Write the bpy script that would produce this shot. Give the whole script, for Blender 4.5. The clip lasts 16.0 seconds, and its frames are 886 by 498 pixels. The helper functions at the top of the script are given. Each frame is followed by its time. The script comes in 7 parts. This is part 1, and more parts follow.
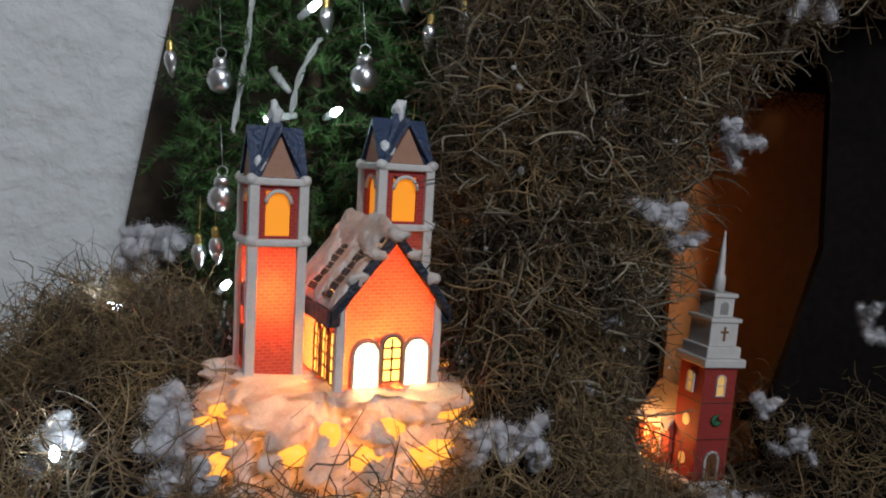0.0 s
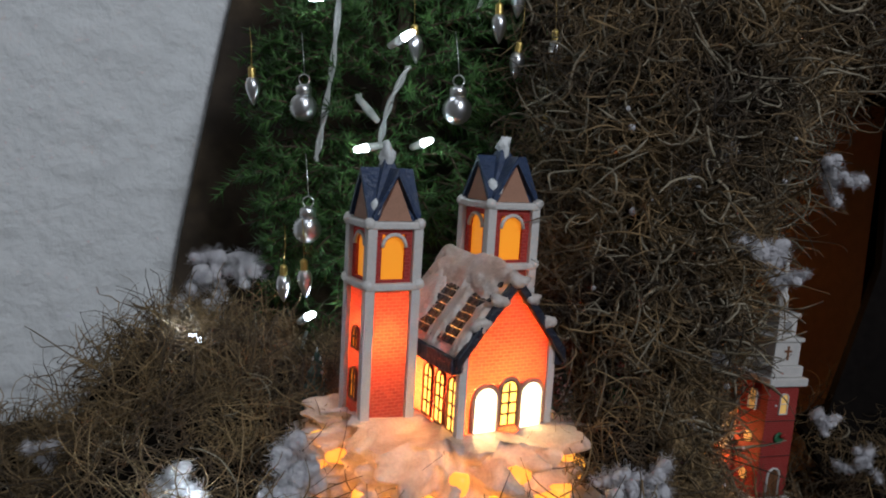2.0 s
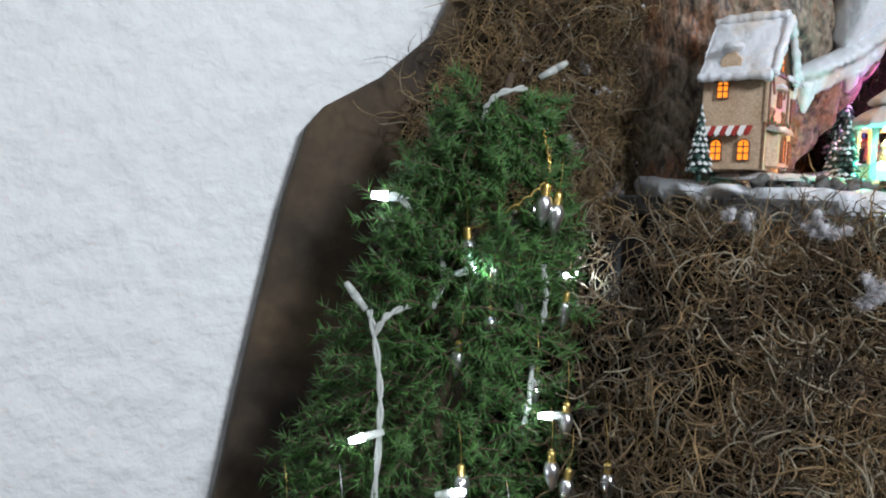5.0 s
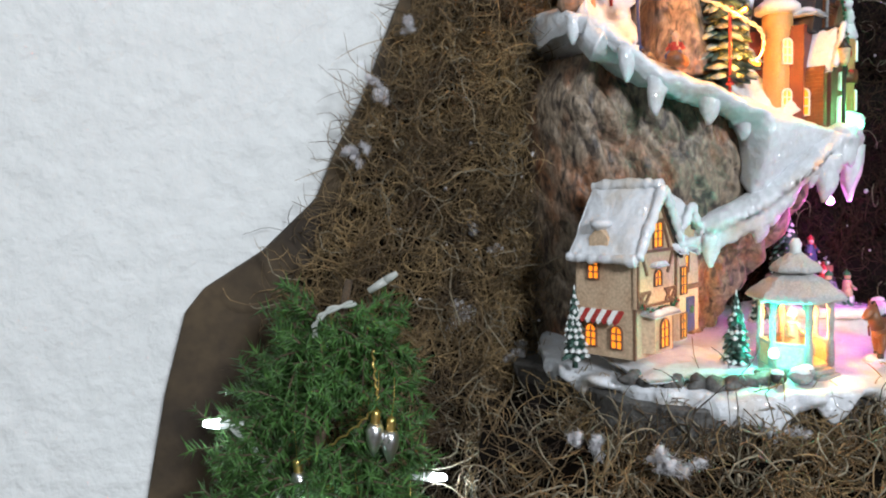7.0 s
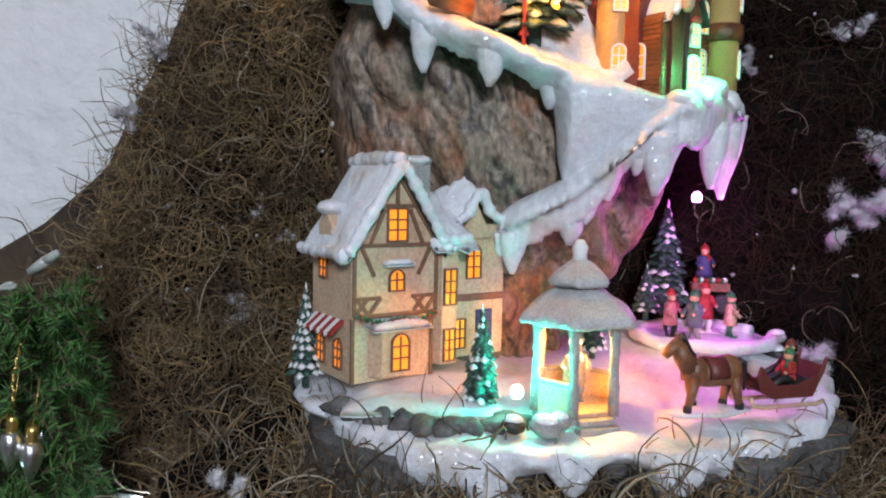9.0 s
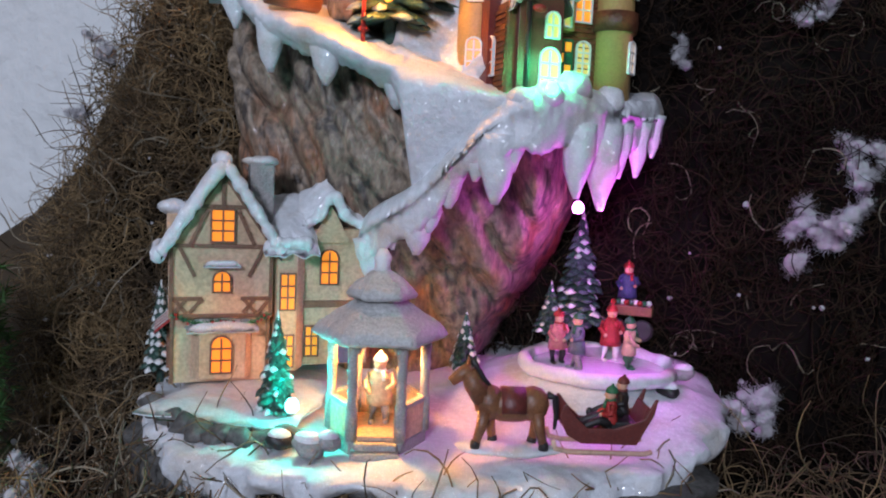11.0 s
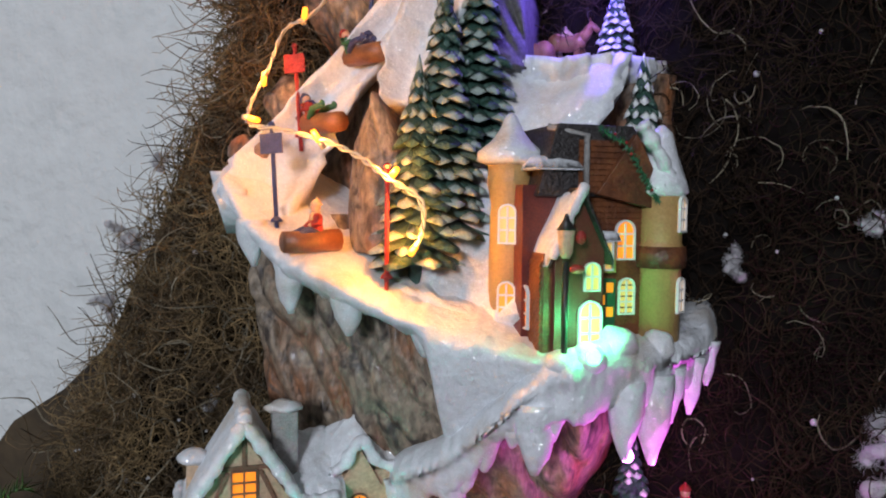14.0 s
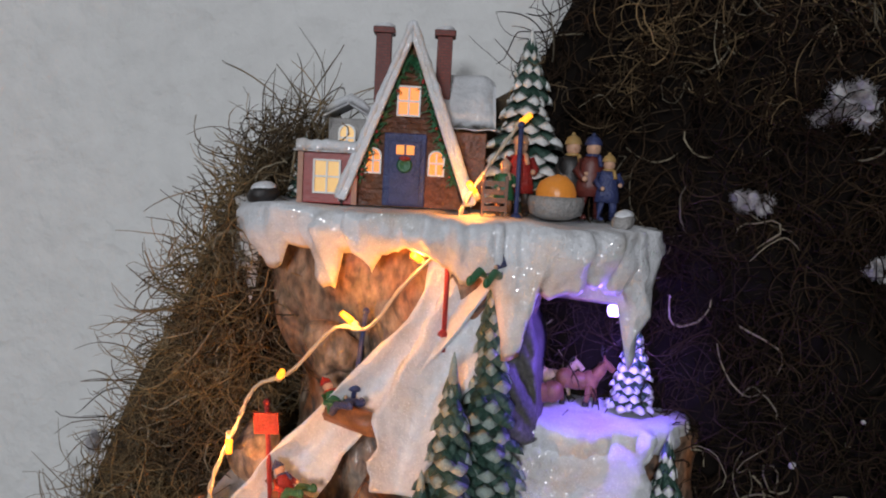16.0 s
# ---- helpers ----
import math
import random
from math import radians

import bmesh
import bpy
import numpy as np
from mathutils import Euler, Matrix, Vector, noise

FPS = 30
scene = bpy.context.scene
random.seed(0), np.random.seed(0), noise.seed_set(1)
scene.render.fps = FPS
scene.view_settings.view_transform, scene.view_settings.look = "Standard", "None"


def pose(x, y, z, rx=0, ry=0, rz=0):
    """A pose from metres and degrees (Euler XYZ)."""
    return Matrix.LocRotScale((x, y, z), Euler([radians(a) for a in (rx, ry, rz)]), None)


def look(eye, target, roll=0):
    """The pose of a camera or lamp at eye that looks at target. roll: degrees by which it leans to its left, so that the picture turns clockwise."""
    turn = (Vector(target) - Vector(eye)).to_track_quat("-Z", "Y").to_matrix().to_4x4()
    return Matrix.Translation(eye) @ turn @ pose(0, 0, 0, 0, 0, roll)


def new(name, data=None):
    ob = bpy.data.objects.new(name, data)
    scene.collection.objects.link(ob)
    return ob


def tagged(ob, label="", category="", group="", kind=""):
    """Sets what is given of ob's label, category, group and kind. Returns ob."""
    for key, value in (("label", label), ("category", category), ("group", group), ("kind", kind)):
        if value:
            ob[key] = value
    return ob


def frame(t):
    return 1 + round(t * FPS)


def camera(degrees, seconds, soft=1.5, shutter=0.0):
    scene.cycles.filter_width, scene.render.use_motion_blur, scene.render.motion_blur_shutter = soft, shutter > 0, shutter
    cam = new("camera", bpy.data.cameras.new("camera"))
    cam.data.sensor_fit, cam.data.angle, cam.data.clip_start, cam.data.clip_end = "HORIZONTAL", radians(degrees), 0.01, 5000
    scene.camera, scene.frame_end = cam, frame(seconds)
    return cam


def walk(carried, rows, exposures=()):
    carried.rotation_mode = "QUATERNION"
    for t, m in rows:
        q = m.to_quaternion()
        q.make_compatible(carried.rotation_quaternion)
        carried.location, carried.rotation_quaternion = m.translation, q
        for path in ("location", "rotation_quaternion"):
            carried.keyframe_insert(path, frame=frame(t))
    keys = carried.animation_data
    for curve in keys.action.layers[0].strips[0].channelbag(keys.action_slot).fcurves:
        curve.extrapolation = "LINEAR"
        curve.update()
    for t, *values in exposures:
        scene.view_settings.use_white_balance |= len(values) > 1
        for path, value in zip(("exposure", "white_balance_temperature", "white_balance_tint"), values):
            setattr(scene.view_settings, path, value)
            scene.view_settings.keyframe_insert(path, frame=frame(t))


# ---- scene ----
cam = camera(60.7, 16.0, soft=2.0)
PATH = [
    (0, (0.051, 0.038, 0.995), (-0.058, 2.025, 0.794), 3.3),
    (0.5, (0.043, 0.035, 1.006), (-0.056, 2.018, 0.766), 4.3),
    (1, (0.025, 0.041, 1.009), (-0.067, 2.025, 0.774), 3.8),
    (1.5, (0.014, 0.046, 1.013), (-0.061, 2.031, 0.778), 3.8),
    (2, (-0.01, 0.041, 1.018), (-0.046, 2.025, 0.765), 3.4),
    (2.5, (-0.035, 0.036, 1.042), (0.029, 2.012, 0.741), 3.8),
    (3, (-0.058, 0.044, 1.081), (0.053, 2.021, 0.797), 3.5),
    (3.5, (-0.068, 0.057, 1.112), (0.029, 2.038, 0.855), 4.5),
    (4, (-0.073, 0.063, 1.139), (0.021, 2.053, 0.963), 4.4),
    (4.2, (-0.075, 0.066, 1.15), (0.023, 2.061, 1.051), 4.2),
    (6.3, (0.012, 0.095, 1.3), (-0.146, 2.081, 1.116), -1.5),
    (6.5, (0.025, 0.098, 1.31), (-0.161, 2.083, 1.142), -1.4),
    (7, (0.076, 0.118, 1.324), (-0.142, 2.1, 1.165), -1.5),
    (7.5, (0.131, 0.134, 1.325), (-0.109, 2.116, 1.193), -1.1),
    (8, (0.186, 0.161, 1.324), (-0.156, 2.126, 1.189), -0.9),
    (8.5, (0.233, 0.205, 1.319), (-0.34, 2.114, 1.159), -1.0),
    (9, (0.25, 0.236, 1.312), (-0.31, 2.149, 1.152), 1.2),
    (9.5, (0.29, 0.276, 1.306), (-0.493, 2.103, 1.089), 4.1),
    (10, (0.33, 0.308, 1.315), (-0.531, 2.101, 1.113), 1.7),
    (10.2, (0.343, 0.312, 1.319), (-0.545, 2.093, 1.115), 2.0),
    (12.3, (0.396, 0.311, 1.314), (-0.765, 1.936, 1.222), 1.2),
    (12.5, (0.393, 0.311, 1.329), (-0.759, 1.943, 1.228), 1.5),
    (13, (0.383, 0.318, 1.358), (-0.768, 1.951, 1.265), 1.9),
    (13.5, (0.369, 0.327, 1.38), (-0.776, 1.964, 1.29), 1.5),
    (14, (0.365, 0.338, 1.405), (-0.764, 1.984, 1.285), 0.6),
    (14.5, (0.354, 0.34, 1.437), (-0.744, 2.005, 1.288), 0.6),
    (15, (0.34, 0.339, 1.477), (-0.729, 2.02, 1.295), 0.1),
    (15.3, (0.332, 0.347, 1.502), (-0.725, 2.037, 1.347), 0.6),
    (15.5, (0.325, 0.353, 1.52), (-0.702, 2.06, 1.345), 1.0),
    (16, (0.309, 0.369, 1.558), (-0.661, 2.107, 1.361), 3.1),
]
EXPOSURES = [(0, -0.45, 6000, 10), (1.5, -0.6, 6000, 10), (3, -0.45, 5700, 10), (3.5, -0.1, 5700, 10), (4, 0.4, 5800, 10), (6.5, 0.6, 6100, 8), (7, 0.5, 6100, 8), (8, 0.38, 6200, 8), (9, 0.05, 5800, 12), (10, -0.4, 5350, 18), (12.5, -0.1, 5900, 12), (14.5, -0.35, 6000, 11), (16, -0.5, 6300, 12)]
walk(cam, [(t, look(eye, target, roll)) for t, eye, target, roll in PATH], EXPOSURES)

# ---- world and light ----
world = bpy.data.worlds.new("world")
scene.world = world
world.use_nodes = True
world.node_tree.nodes["Background"].inputs[0].default_value = (0.75, 0.85, 1.0, 1)
world.node_tree.nodes["Background"].inputs[1].default_value = 0.15


def lamp(name, kind, at, power, colour=(1, 1, 1), size=0.003, target=None):
    data = bpy.data.lights.new(name, kind)
    data.energy, data.color = power, colour
    if kind == "AREA":
        data.shape, data.size = "DISK", size
    else:
        data.shadow_soft_size = size
    ob = new(name, data)
    ob.matrix_world = look(at, target) if target else Matrix.Translation(at)
    return ob


lamp("room_lamp_light", "AREA", (0.75, -0.95, 1.8), 19, (0.97, 0.98, 1.0), 0.3, (0.0, 0.55, 1.2))
# unseen overhead fill added to brighten the room; no fitting is modelled
lamp("overhead_fill", "AREA", (-0.2, -0.7, 2.36), 3.5, (0.9, 0.95, 1.0), 0.5, (0.0, -0.3, 0.0))

# ---- frames of reference ----
# The back wall runs 20 degrees off the world's x; u is along it, v into it.
MT = Matrix.Translation((0.2, 0.6, 0)) @ Matrix.Rotation(radians(20), 4, "Z")


def W(u, v, z):
    return MT @ Vector((u, v, z))


# ---- materials ----
def mat(name, colour, rough=0.6, metal=0.0, vary=0.15, scale=60.0, bump=0.2, bscale=None, trans=0.0, glow=None, power=0.0,
        second=None, spread=0.5, coat=0.0, island=0.0, glitter=0.0, stretch=1.0):
    """Principled surface with two scales of variation. second: another colour mixed in by a noise."""
    m = bpy.data.materials.new(name)
    m.use_nodes = True
    nt = m.node_tree
    n, l = nt.nodes, nt.links
    b = n["Principled BSDF"]
    out = n["Material Output"]
    tex = n.new("ShaderNodeTexCoord")
    co = n.new("ShaderNodeMapping")
    co.inputs["Scale"].default_value = (1, 1, stretch)
    l.new(tex.outputs["Object"], co.inputs["Vector"])
    big = n.new("ShaderNodeTexNoise")
    big.inputs["Scale"].default_value, big.inputs["Detail"].default_value = scale, 6
    l.new(co.outputs["Vector"], big.inputs["Vector"])
    fine = n.new("ShaderNodeTexNoise")
    fine.inputs["Scale"].default_value, fine.inputs["Detail"].default_value = scale * 9, 4
    l.new(co.outputs["Vector"], fine.inputs["Vector"])
    mix = n.new("ShaderNodeMix")
    mix.data_type = "RGBA"
    c2 = second or tuple(c * 0.55 for c in colour)
    mix.inputs[6].default_value, mix.inputs[7].default_value = (*colour, 1), (*c2, 1)
    ramp = n.new("ShaderNodeMapRange")
    ramp.inputs[1].default_value, ramp.inputs[2].default_value = 0.5 - 0.25 * spread, 0.5 + 0.25 * spread
    ramp.inputs[4].default_value = 1.0 if second else vary * 2
    l.new(big.outputs["Fac"], ramp.inputs[0])
    l.new(ramp.outputs[0], mix.inputs[0])
    hsv = n.new("ShaderNodeHueSaturation")
    l.new(mix.outputs[2], hsv.inputs["Color"])
    vr = n.new("ShaderNodeMapRange")
    vr.inputs[3].default_value, vr.inputs[4].default_value = 1 - vary, 1 + vary
    vr.inputs[1].default_value, vr.inputs[2].default_value = 0.3, 0.7
    l.new(fine.outputs["Fac"], vr.inputs[0])
    if island:
        geo = n.new("ShaderNodeNewGeometry")
        ir = n.new("ShaderNodeMapRange")
        ir.inputs[3].default_value, ir.inputs[4].default_value = 1 - island, 1 + island
        l.new(geo.outputs["Random Per Island"], ir.inputs[0])
        mul = n.new("ShaderNodeMath")
        mul.operation = "MULTIPLY"
        l.new(ir.outputs[0], mul.inputs[0])
        l.new(vr.outputs[0], mul.inputs[1])
        l.new(mul.outputs[0], hsv.inputs["Value"])
    else:
        l.new(vr.outputs[0], hsv.inputs["Value"])
    l.new(hsv.outputs[0], b.inputs["Base Color"])
    b.inputs["Roughness"].default_value, b.inputs["Metallic"].default_value = rough, metal
    b.inputs["Coat Weight"].default_value = coat
    if bump:
        bn = n.new("ShaderNodeBump")
        bn.inputs["Strength"].default_value, bn.inputs["Distance"].default_value = bump, 0.0015
        bt = n.new("ShaderNodeTexNoise")
        bt.inputs["Scale"].default_value, bt.inputs["Detail"].default_value = bscale or scale * 4, 5
        l.new(co.outputs["Vector"], bt.inputs["Vector"])
        l.new(bt.outputs["Fac"], bn.inputs["Height"])
        l.new(bn.outputs[0], b.inputs["Normal"])
    if glitter:
        # loose mica flakes: tiny mirror facets turned every way
        vo = n.new("ShaderNodeTexVoronoi")
        vo.inputs["Scale"].default_value = 1300
        l.new(co.outputs["Vector"], vo.inputs["Vector"])
        lt = n.new("ShaderNodeMath")
        lt.operation = "LESS_THAN"
        lt.inputs[1].default_value = glitter
        l.new(vo.outputs["Distance"], lt.inputs[0])
        gl = n.new("ShaderNodeBsdfPrincipled")
        gl.inputs["Roughness"].default_value = 0.3
        gl.inputs["Metallic"].default_value = 1.0
        gl.inputs["Specular IOR Level"].default_value = 1.0
        gl.inputs["Base Color"].default_value = (0.97, 0.98, 1.0, 1)
        nm = n.new("ShaderNodeVectorMath")
        nm.operation = "SUBTRACT"
        nm.inputs[1].default_value = (0.5, 0.5, 0.5)
        l.new(vo.outputs["Color"], nm.inputs[0])
        ge = n.new("ShaderNodeNewGeometry")
        ad = n.new("ShaderNodeVectorMath")
        ad.operation = "ADD"
        l.new(nm.outputs[0], ad.inputs[0])
        l.new(ge.outputs["Normal"], ad.inputs[1])
        no = n.new("ShaderNodeVectorMath")
        no.operation = "NORMALIZE"
        l.new(ad.outputs[0], no.inputs[0])
        l.new(no.outputs[0], gl.inputs["Normal"])
        mx = n.new("ShaderNodeMixShader")
        half = n.new("ShaderNodeMath")
        half.operation = "MULTIPLY"
        half.inputs[1].default_value = 0.95
        l.new(lt.outputs[0], half.inputs[0])
        l.new(half.outputs[0], mx.inputs[0])
        l.new(b.outputs[0], mx.inputs[1])
        l.new(gl.outputs[0], mx.inputs[2])
        l.new(mx.outputs[0], out.inputs[0])
    if trans:
        tr = n.new("ShaderNodeBsdfTranslucent")
        l.new(hsv.outputs[0], tr.inputs["Color"])
        mx = n.new("ShaderNodeMixShader")
        mx.inputs[0].default_value = trans
        l.new(b.outputs[0], mx.inputs[1])
        l.new(tr.outputs[0], mx.inputs[2])
        l.new(mx.outputs[0], out.inputs[0])
    if glow:
        b.inputs["Emission Color"].default_value = (*glow, 1)
        b.inputs["Emission Strength"].default_value = power
    return m


def brick_mat(name, c1, c2, mortar, width, height, trans=0.0, rough=0.6):
    m = mat(name, c1, rough, vary=0.12, scale=120, trans=trans)
    nt = m.node_tree
    n, l = nt.nodes, nt.links
    br = n.new("ShaderNodeTexBrick")
    br.inputs["Color1"].default_value, br.inputs["Color2"].default_value, br.inputs["Mortar"].default_value = (*c1, 1), (*c2, 1), (*mortar, 1)
    br.inputs["Scale"].default_value = 1.0
    br.inputs["Brick Width"].default_value, br.inputs["Row Height"].default_value = width, height
    br.inputs["Mortar Size"].default_value = height * 0.13
    co = [x for x in n if x.type == "TEX_COORD"][0]
    sep, com, add = n.new("ShaderNodeSeparateXYZ"), n.new("ShaderNodeCombineXYZ"), n.new("ShaderNodeMath")
    l.new(co.outputs["Object"], sep.inputs[0])
    l.new(sep.outputs[0], add.inputs[0])
    l.new(sep.outputs[1], add.inputs[1])
    l.new(add.outputs[0], com.inputs[0])
    l.new(sep.outputs[2], com.inputs[1])
    l.new(com.outputs[0], br.inputs["Vector"])
    hsv = [x for x in n if x.type == "HUE_SAT"][0]
    l.new(br.outputs["Color"], hsv.inputs["Color"])
    bump = [x for x in n if x.type == "BUMP"][0]
    bump.invert = True
    bump.inputs["Strength"].default_value, bump.inputs["Distance"].default_value = 0.7, 0.0006
    l.new(br.outputs["Fac"], bump.inputs["Height"])
    return m


PLASTER = mat("white_plaster", (0.74, 0.75, 0.74), 0.85, vary=0.04, scale=9, bump=0.0)
_n, _l = PLASTER.node_tree.nodes, PLASTER.node_tree.links
_co = [x for x in _n if x.type == "TEX_COORD"][0]
_a, _b, _add, _bp = _n.new("ShaderNodeTexNoise"), _n.new("ShaderNodeTexVoronoi"), _n.new("ShaderNodeMath"), _n.new("ShaderNodeBump")
_a.inputs["Scale"].default_value, _a.inputs["Detail"].default_value = 48, 7
_b.inputs["Scale"].default_value = 38
_b.feature = "SMOOTH_F1"
_l.new(_co.outputs["Object"], _a.inputs["Vector"])
_l.new(_a.outputs["Color"], _b.inputs["Vector"])
_l.new(_a.outputs["Fac"], _add.inputs[0])
_l.new(_b.outputs["Distance"], _add.inputs[1])
_bp.inputs["Strength"].default_value, _bp.inputs["Distance"].default_value = 0.85, 0.008
_l.new(_a.outputs["Fac"], _bp.inputs["Height"])
_l.new(_bp.outputs[0], _n["Principled BSDF"].inputs["Normal"])

ROOM = mat("room_paint", (0.3, 0.29, 0.27), 0.9, vary=0.05, scale=3, bump=0.1)
OAK = mat("table_wood", (0.22, 0.13, 0.07), 0.5, vary=0.2, scale=12, second=(0.12, 0.07, 0.035))
FLOOR = mat("floor_tile", (0.35, 0.33, 0.3), 0.5, vary=0.1, scale=5)
CARD = mat("painted_card", (0.085, 0.058, 0.03), 0.85, vary=0.2, scale=14, second=(0.016, 0.011, 0.008), spread=0.7, bump=0.4, bscale=90)
# dark card; as panel and moss bed its near-black puts deep shade into colour
DARK = mat("dark_card_and_shade", (0.008, 0.006, 0.005), 0.9, vary=0.3, scale=20, bump=0.4)
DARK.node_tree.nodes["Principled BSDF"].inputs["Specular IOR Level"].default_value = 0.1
# warm lamplight on the back of the hollow is put into this orange
ORANGE = mat("orange_glow_card", (0.5, 0.19, 0.05), 0.8, vary=0.1, scale=12)
# near-black bed: shade in the gaps between strands is put into its colour
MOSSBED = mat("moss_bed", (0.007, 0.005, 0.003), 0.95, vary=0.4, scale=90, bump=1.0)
MOSS = mat("dried_moss", (0.25, 0.168, 0.075), 0.75, vary=0.2, scale=25, island=0.65, bump=0, second=(0.075, 0.048, 0.024))
# moss darkened in colour for the shaded right side of the mountain
SHADEMOSS = mat("shade_darkened_moss", (0.038, 0.024, 0.014), 0.8, vary=0.2, scale=25, island=0.6, bump=0, second=(0.02, 0.012, 0.008))
MOSSPALE = mat("pale_moss", (0.26, 0.22, 0.15), 0.75, vary=0.2, scale=60, island=0.35, bump=0)
COTTON = mat("cotton", (0.8, 0.78, 0.8), 0.95, vary=0.06, scale=150, bump=1.0, bscale=700, trans=0.35)
SNOW = mat("glitter_snow", (0.68, 0.7, 0.73), 0.55, vary=0.08, scale=38, second=(0.56, 0.48, 0.39), bump=1.0, bscale=150, glitter=0.24)
_r = [x for x in SNOW.node_tree.nodes if x.type == "MAP_RANGE"][0]
_r.inputs[1].default_value, _r.inputs[2].default_value = 0.52, 0.75
ROCK = mat("painted_rock", (0.235, 0.185, 0.135), 0.5, vary=0.5, scale=42, second=(0.25, 0.1, 0.042), spread=0.5, bump=1.0, bscale=330, coat=0.12, stretch=0.55)
_n, _l = ROCK.node_tree.nodes, ROCK.node_tree.links
_co, _hsv, _r = ([x for x in _n if x.type == k][0] for k in ("MAPPING", "HUE_SAT", "MAP_RANGE"))
_r.inputs[1].default_value, _r.inputs[2].default_value = 0.48, 0.66
_src = _hsv.inputs["Color"].links[0].from_socket
_nz, _mr, _mx = _n.new("ShaderNodeTexNoise"), _n.new("ShaderNodeMapRange"), _n.new("ShaderNodeMix")
_nz.inputs["Scale"].default_value, _nz.inputs["Detail"].default_value, _nz.inputs["Distortion"].default_value = 95, 9, 1.6
_l.new(_co.outputs["Vector"], _nz.inputs["Vector"])
_mr.inputs[1].default_value, _mr.inputs[2].default_value = 0.5, 0.66
_l.new(_nz.outputs["Fac"], _mr.inputs[0])
_mx.data_type = "RGBA"
_mx.inputs[7].default_value = (0.055, 0.042, 0.035, 1)
_l.new(_mr.outputs[0], _mx.inputs[0])
_l.new(_src, _mx.inputs[6])
_l.new(_mx.outputs[2], _hsv.inputs["Color"])
NEEDLE = mat("green_needles", (0.052, 0.13, 0.023), 0.55, vary=0.2, scale=30, island=0.5, bump=0)
# dried_moss slightly darkened; dimmer light on the heap is put into its colour
DIMMEDMOSS = mat("dimmed_moss", (0.22, 0.145, 0.066), 0.75, vary=0.2, scale=25, island=0.65, bump=0, second=(0.055, 0.036, 0.019))
FOOT = mat("dark_grey_rock", (0.105, 0.1, 0.093), 0.6, vary=0.4, scale=60, bump=1.0, bscale=170)
for _m in (SHADEMOSS, MOSSBED):
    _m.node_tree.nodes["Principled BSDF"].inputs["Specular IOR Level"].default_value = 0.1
BARK = mat("bark", (0.09, 0.06, 0.035), 0.85, vary=0.3, scale=120, bump=0.8)
RESIN = mat("resin_green", (0.03, 0.075, 0.055), 0.4, vary=0.25, scale=200, bump=0.6, second=(0.05, 0.1, 0.08))
FROST = mat("frosted_resin", (0.34, 0.41, 0.37), 0.45, vary=0.2, scale=250, bump=0.5)
FLOCK = mat("flocked_white", (0.75, 0.77, 0.76), 0.6, vary=0.06, scale=200, bump=0.5, glitter=0.1)
PORCELAIN = brick_mat("red_brick_ceramic", (0.62, 0.13, 0.08), (0.5, 0.09, 0.06), (0.66, 0.2, 0.13), 0.0034, 0.0015, trans=0.45)
REDC = brick_mat("deep_red_ceramic", (0.42, 0.035, 0.03), (0.36, 0.03, 0.025), (0.5, 0.1, 0.08), 0.0034, 0.0015, trans=0.25)
TRIM = mat("white_ceramic_trim", (0.75, 0.72, 0.68), 0.35, vary=0.08, scale=200, bump=0.25, trans=0.15)
BASE = mat("snowy_ceramic_rock", (0.78, 0.7, 0.64), 0.4, vary=0.1, scale=90, bump=0.8, trans=0.22, second=(0.62, 0.5, 0.42))
BLUEROOF = mat("blue_slate", (0.025, 0.045, 0.1), 0.35, vary=0.25, scale=150, bump=0.6)
NAVY = mat("navy_slate", (0.012, 0.018, 0.032), 0.4, vary=0.3, scale=150, bump=0.7)
DARKROOF = mat("dark_shingle", (0.035, 0.03, 0.03), 0.45, vary=0.3, scale=180, bump=0.9)
PEACH = mat("peach_ceramic", (0.66, 0.36, 0.24), 0.45, vary=0.06, scale=120, trans=0.4)
CREAM = mat("cream_stucco", (0.58, 0.44, 0.3), 0.5, vary=0.2, scale=70, bump=0.4, second=(0.44, 0.29, 0.18), spread=1.2)
BEAM = mat("brown_beam", (0.185, 0.095, 0.055), 0.5, vary=0.2, scale=200, bump=0.4)
GREY = mat("grey_stone", (0.32, 0.31, 0.3), 0.6, vary=0.2, scale=160, bump=0.6)
TAN = mat("tan_stucco", (0.44, 0.28, 0.1), 0.5, vary=0.1, scale=120, bump=0.3)
SIDING = mat("brown_siding", (0.17, 0.06, 0.022), 0.45, vary=0.25, scale=110, bump=0.5, second=(0.09, 0.032, 0.015))
WINE = mat("wine_red_paint", (0.13, 0.028, 0.022), 0.45, vary=0.2, scale=150)
REDP = mat("red_paint", (0.4, 0.03, 0.025), 0.45, vary=0.3, scale=260, bump=0.6)
BLUEP = mat("blue_paint", (0.045, 0.06, 0.17), 0.45, vary=0.3, scale=260, bump=0.5)
GREENP = mat("green_paint", (0.03, 0.14, 0.06), 0.45, vary=0.2, scale=250)
WHITEP = mat("white_paint", (0.8, 0.79, 0.76), 0.45, vary=0.05, scale=200)
SKIN = mat("flesh_paint", (0.6, 0.36, 0.24), 0.5, vary=0.1, scale=300)
HORSE = mat("horse_brown", (0.22, 0.095, 0.04), 0.45, vary=0.2, scale=150, second=(0.15, 0.06, 0.028))
BLACK = mat("black_paint", (0.02, 0.018, 0.018), 0.45, vary=0.2, scale=200)
GOLD = mat("gold_cap", (0.78, 0.56, 0.18), 0.35, 1.0, vary=0.08, scale=200, bump=0.1)
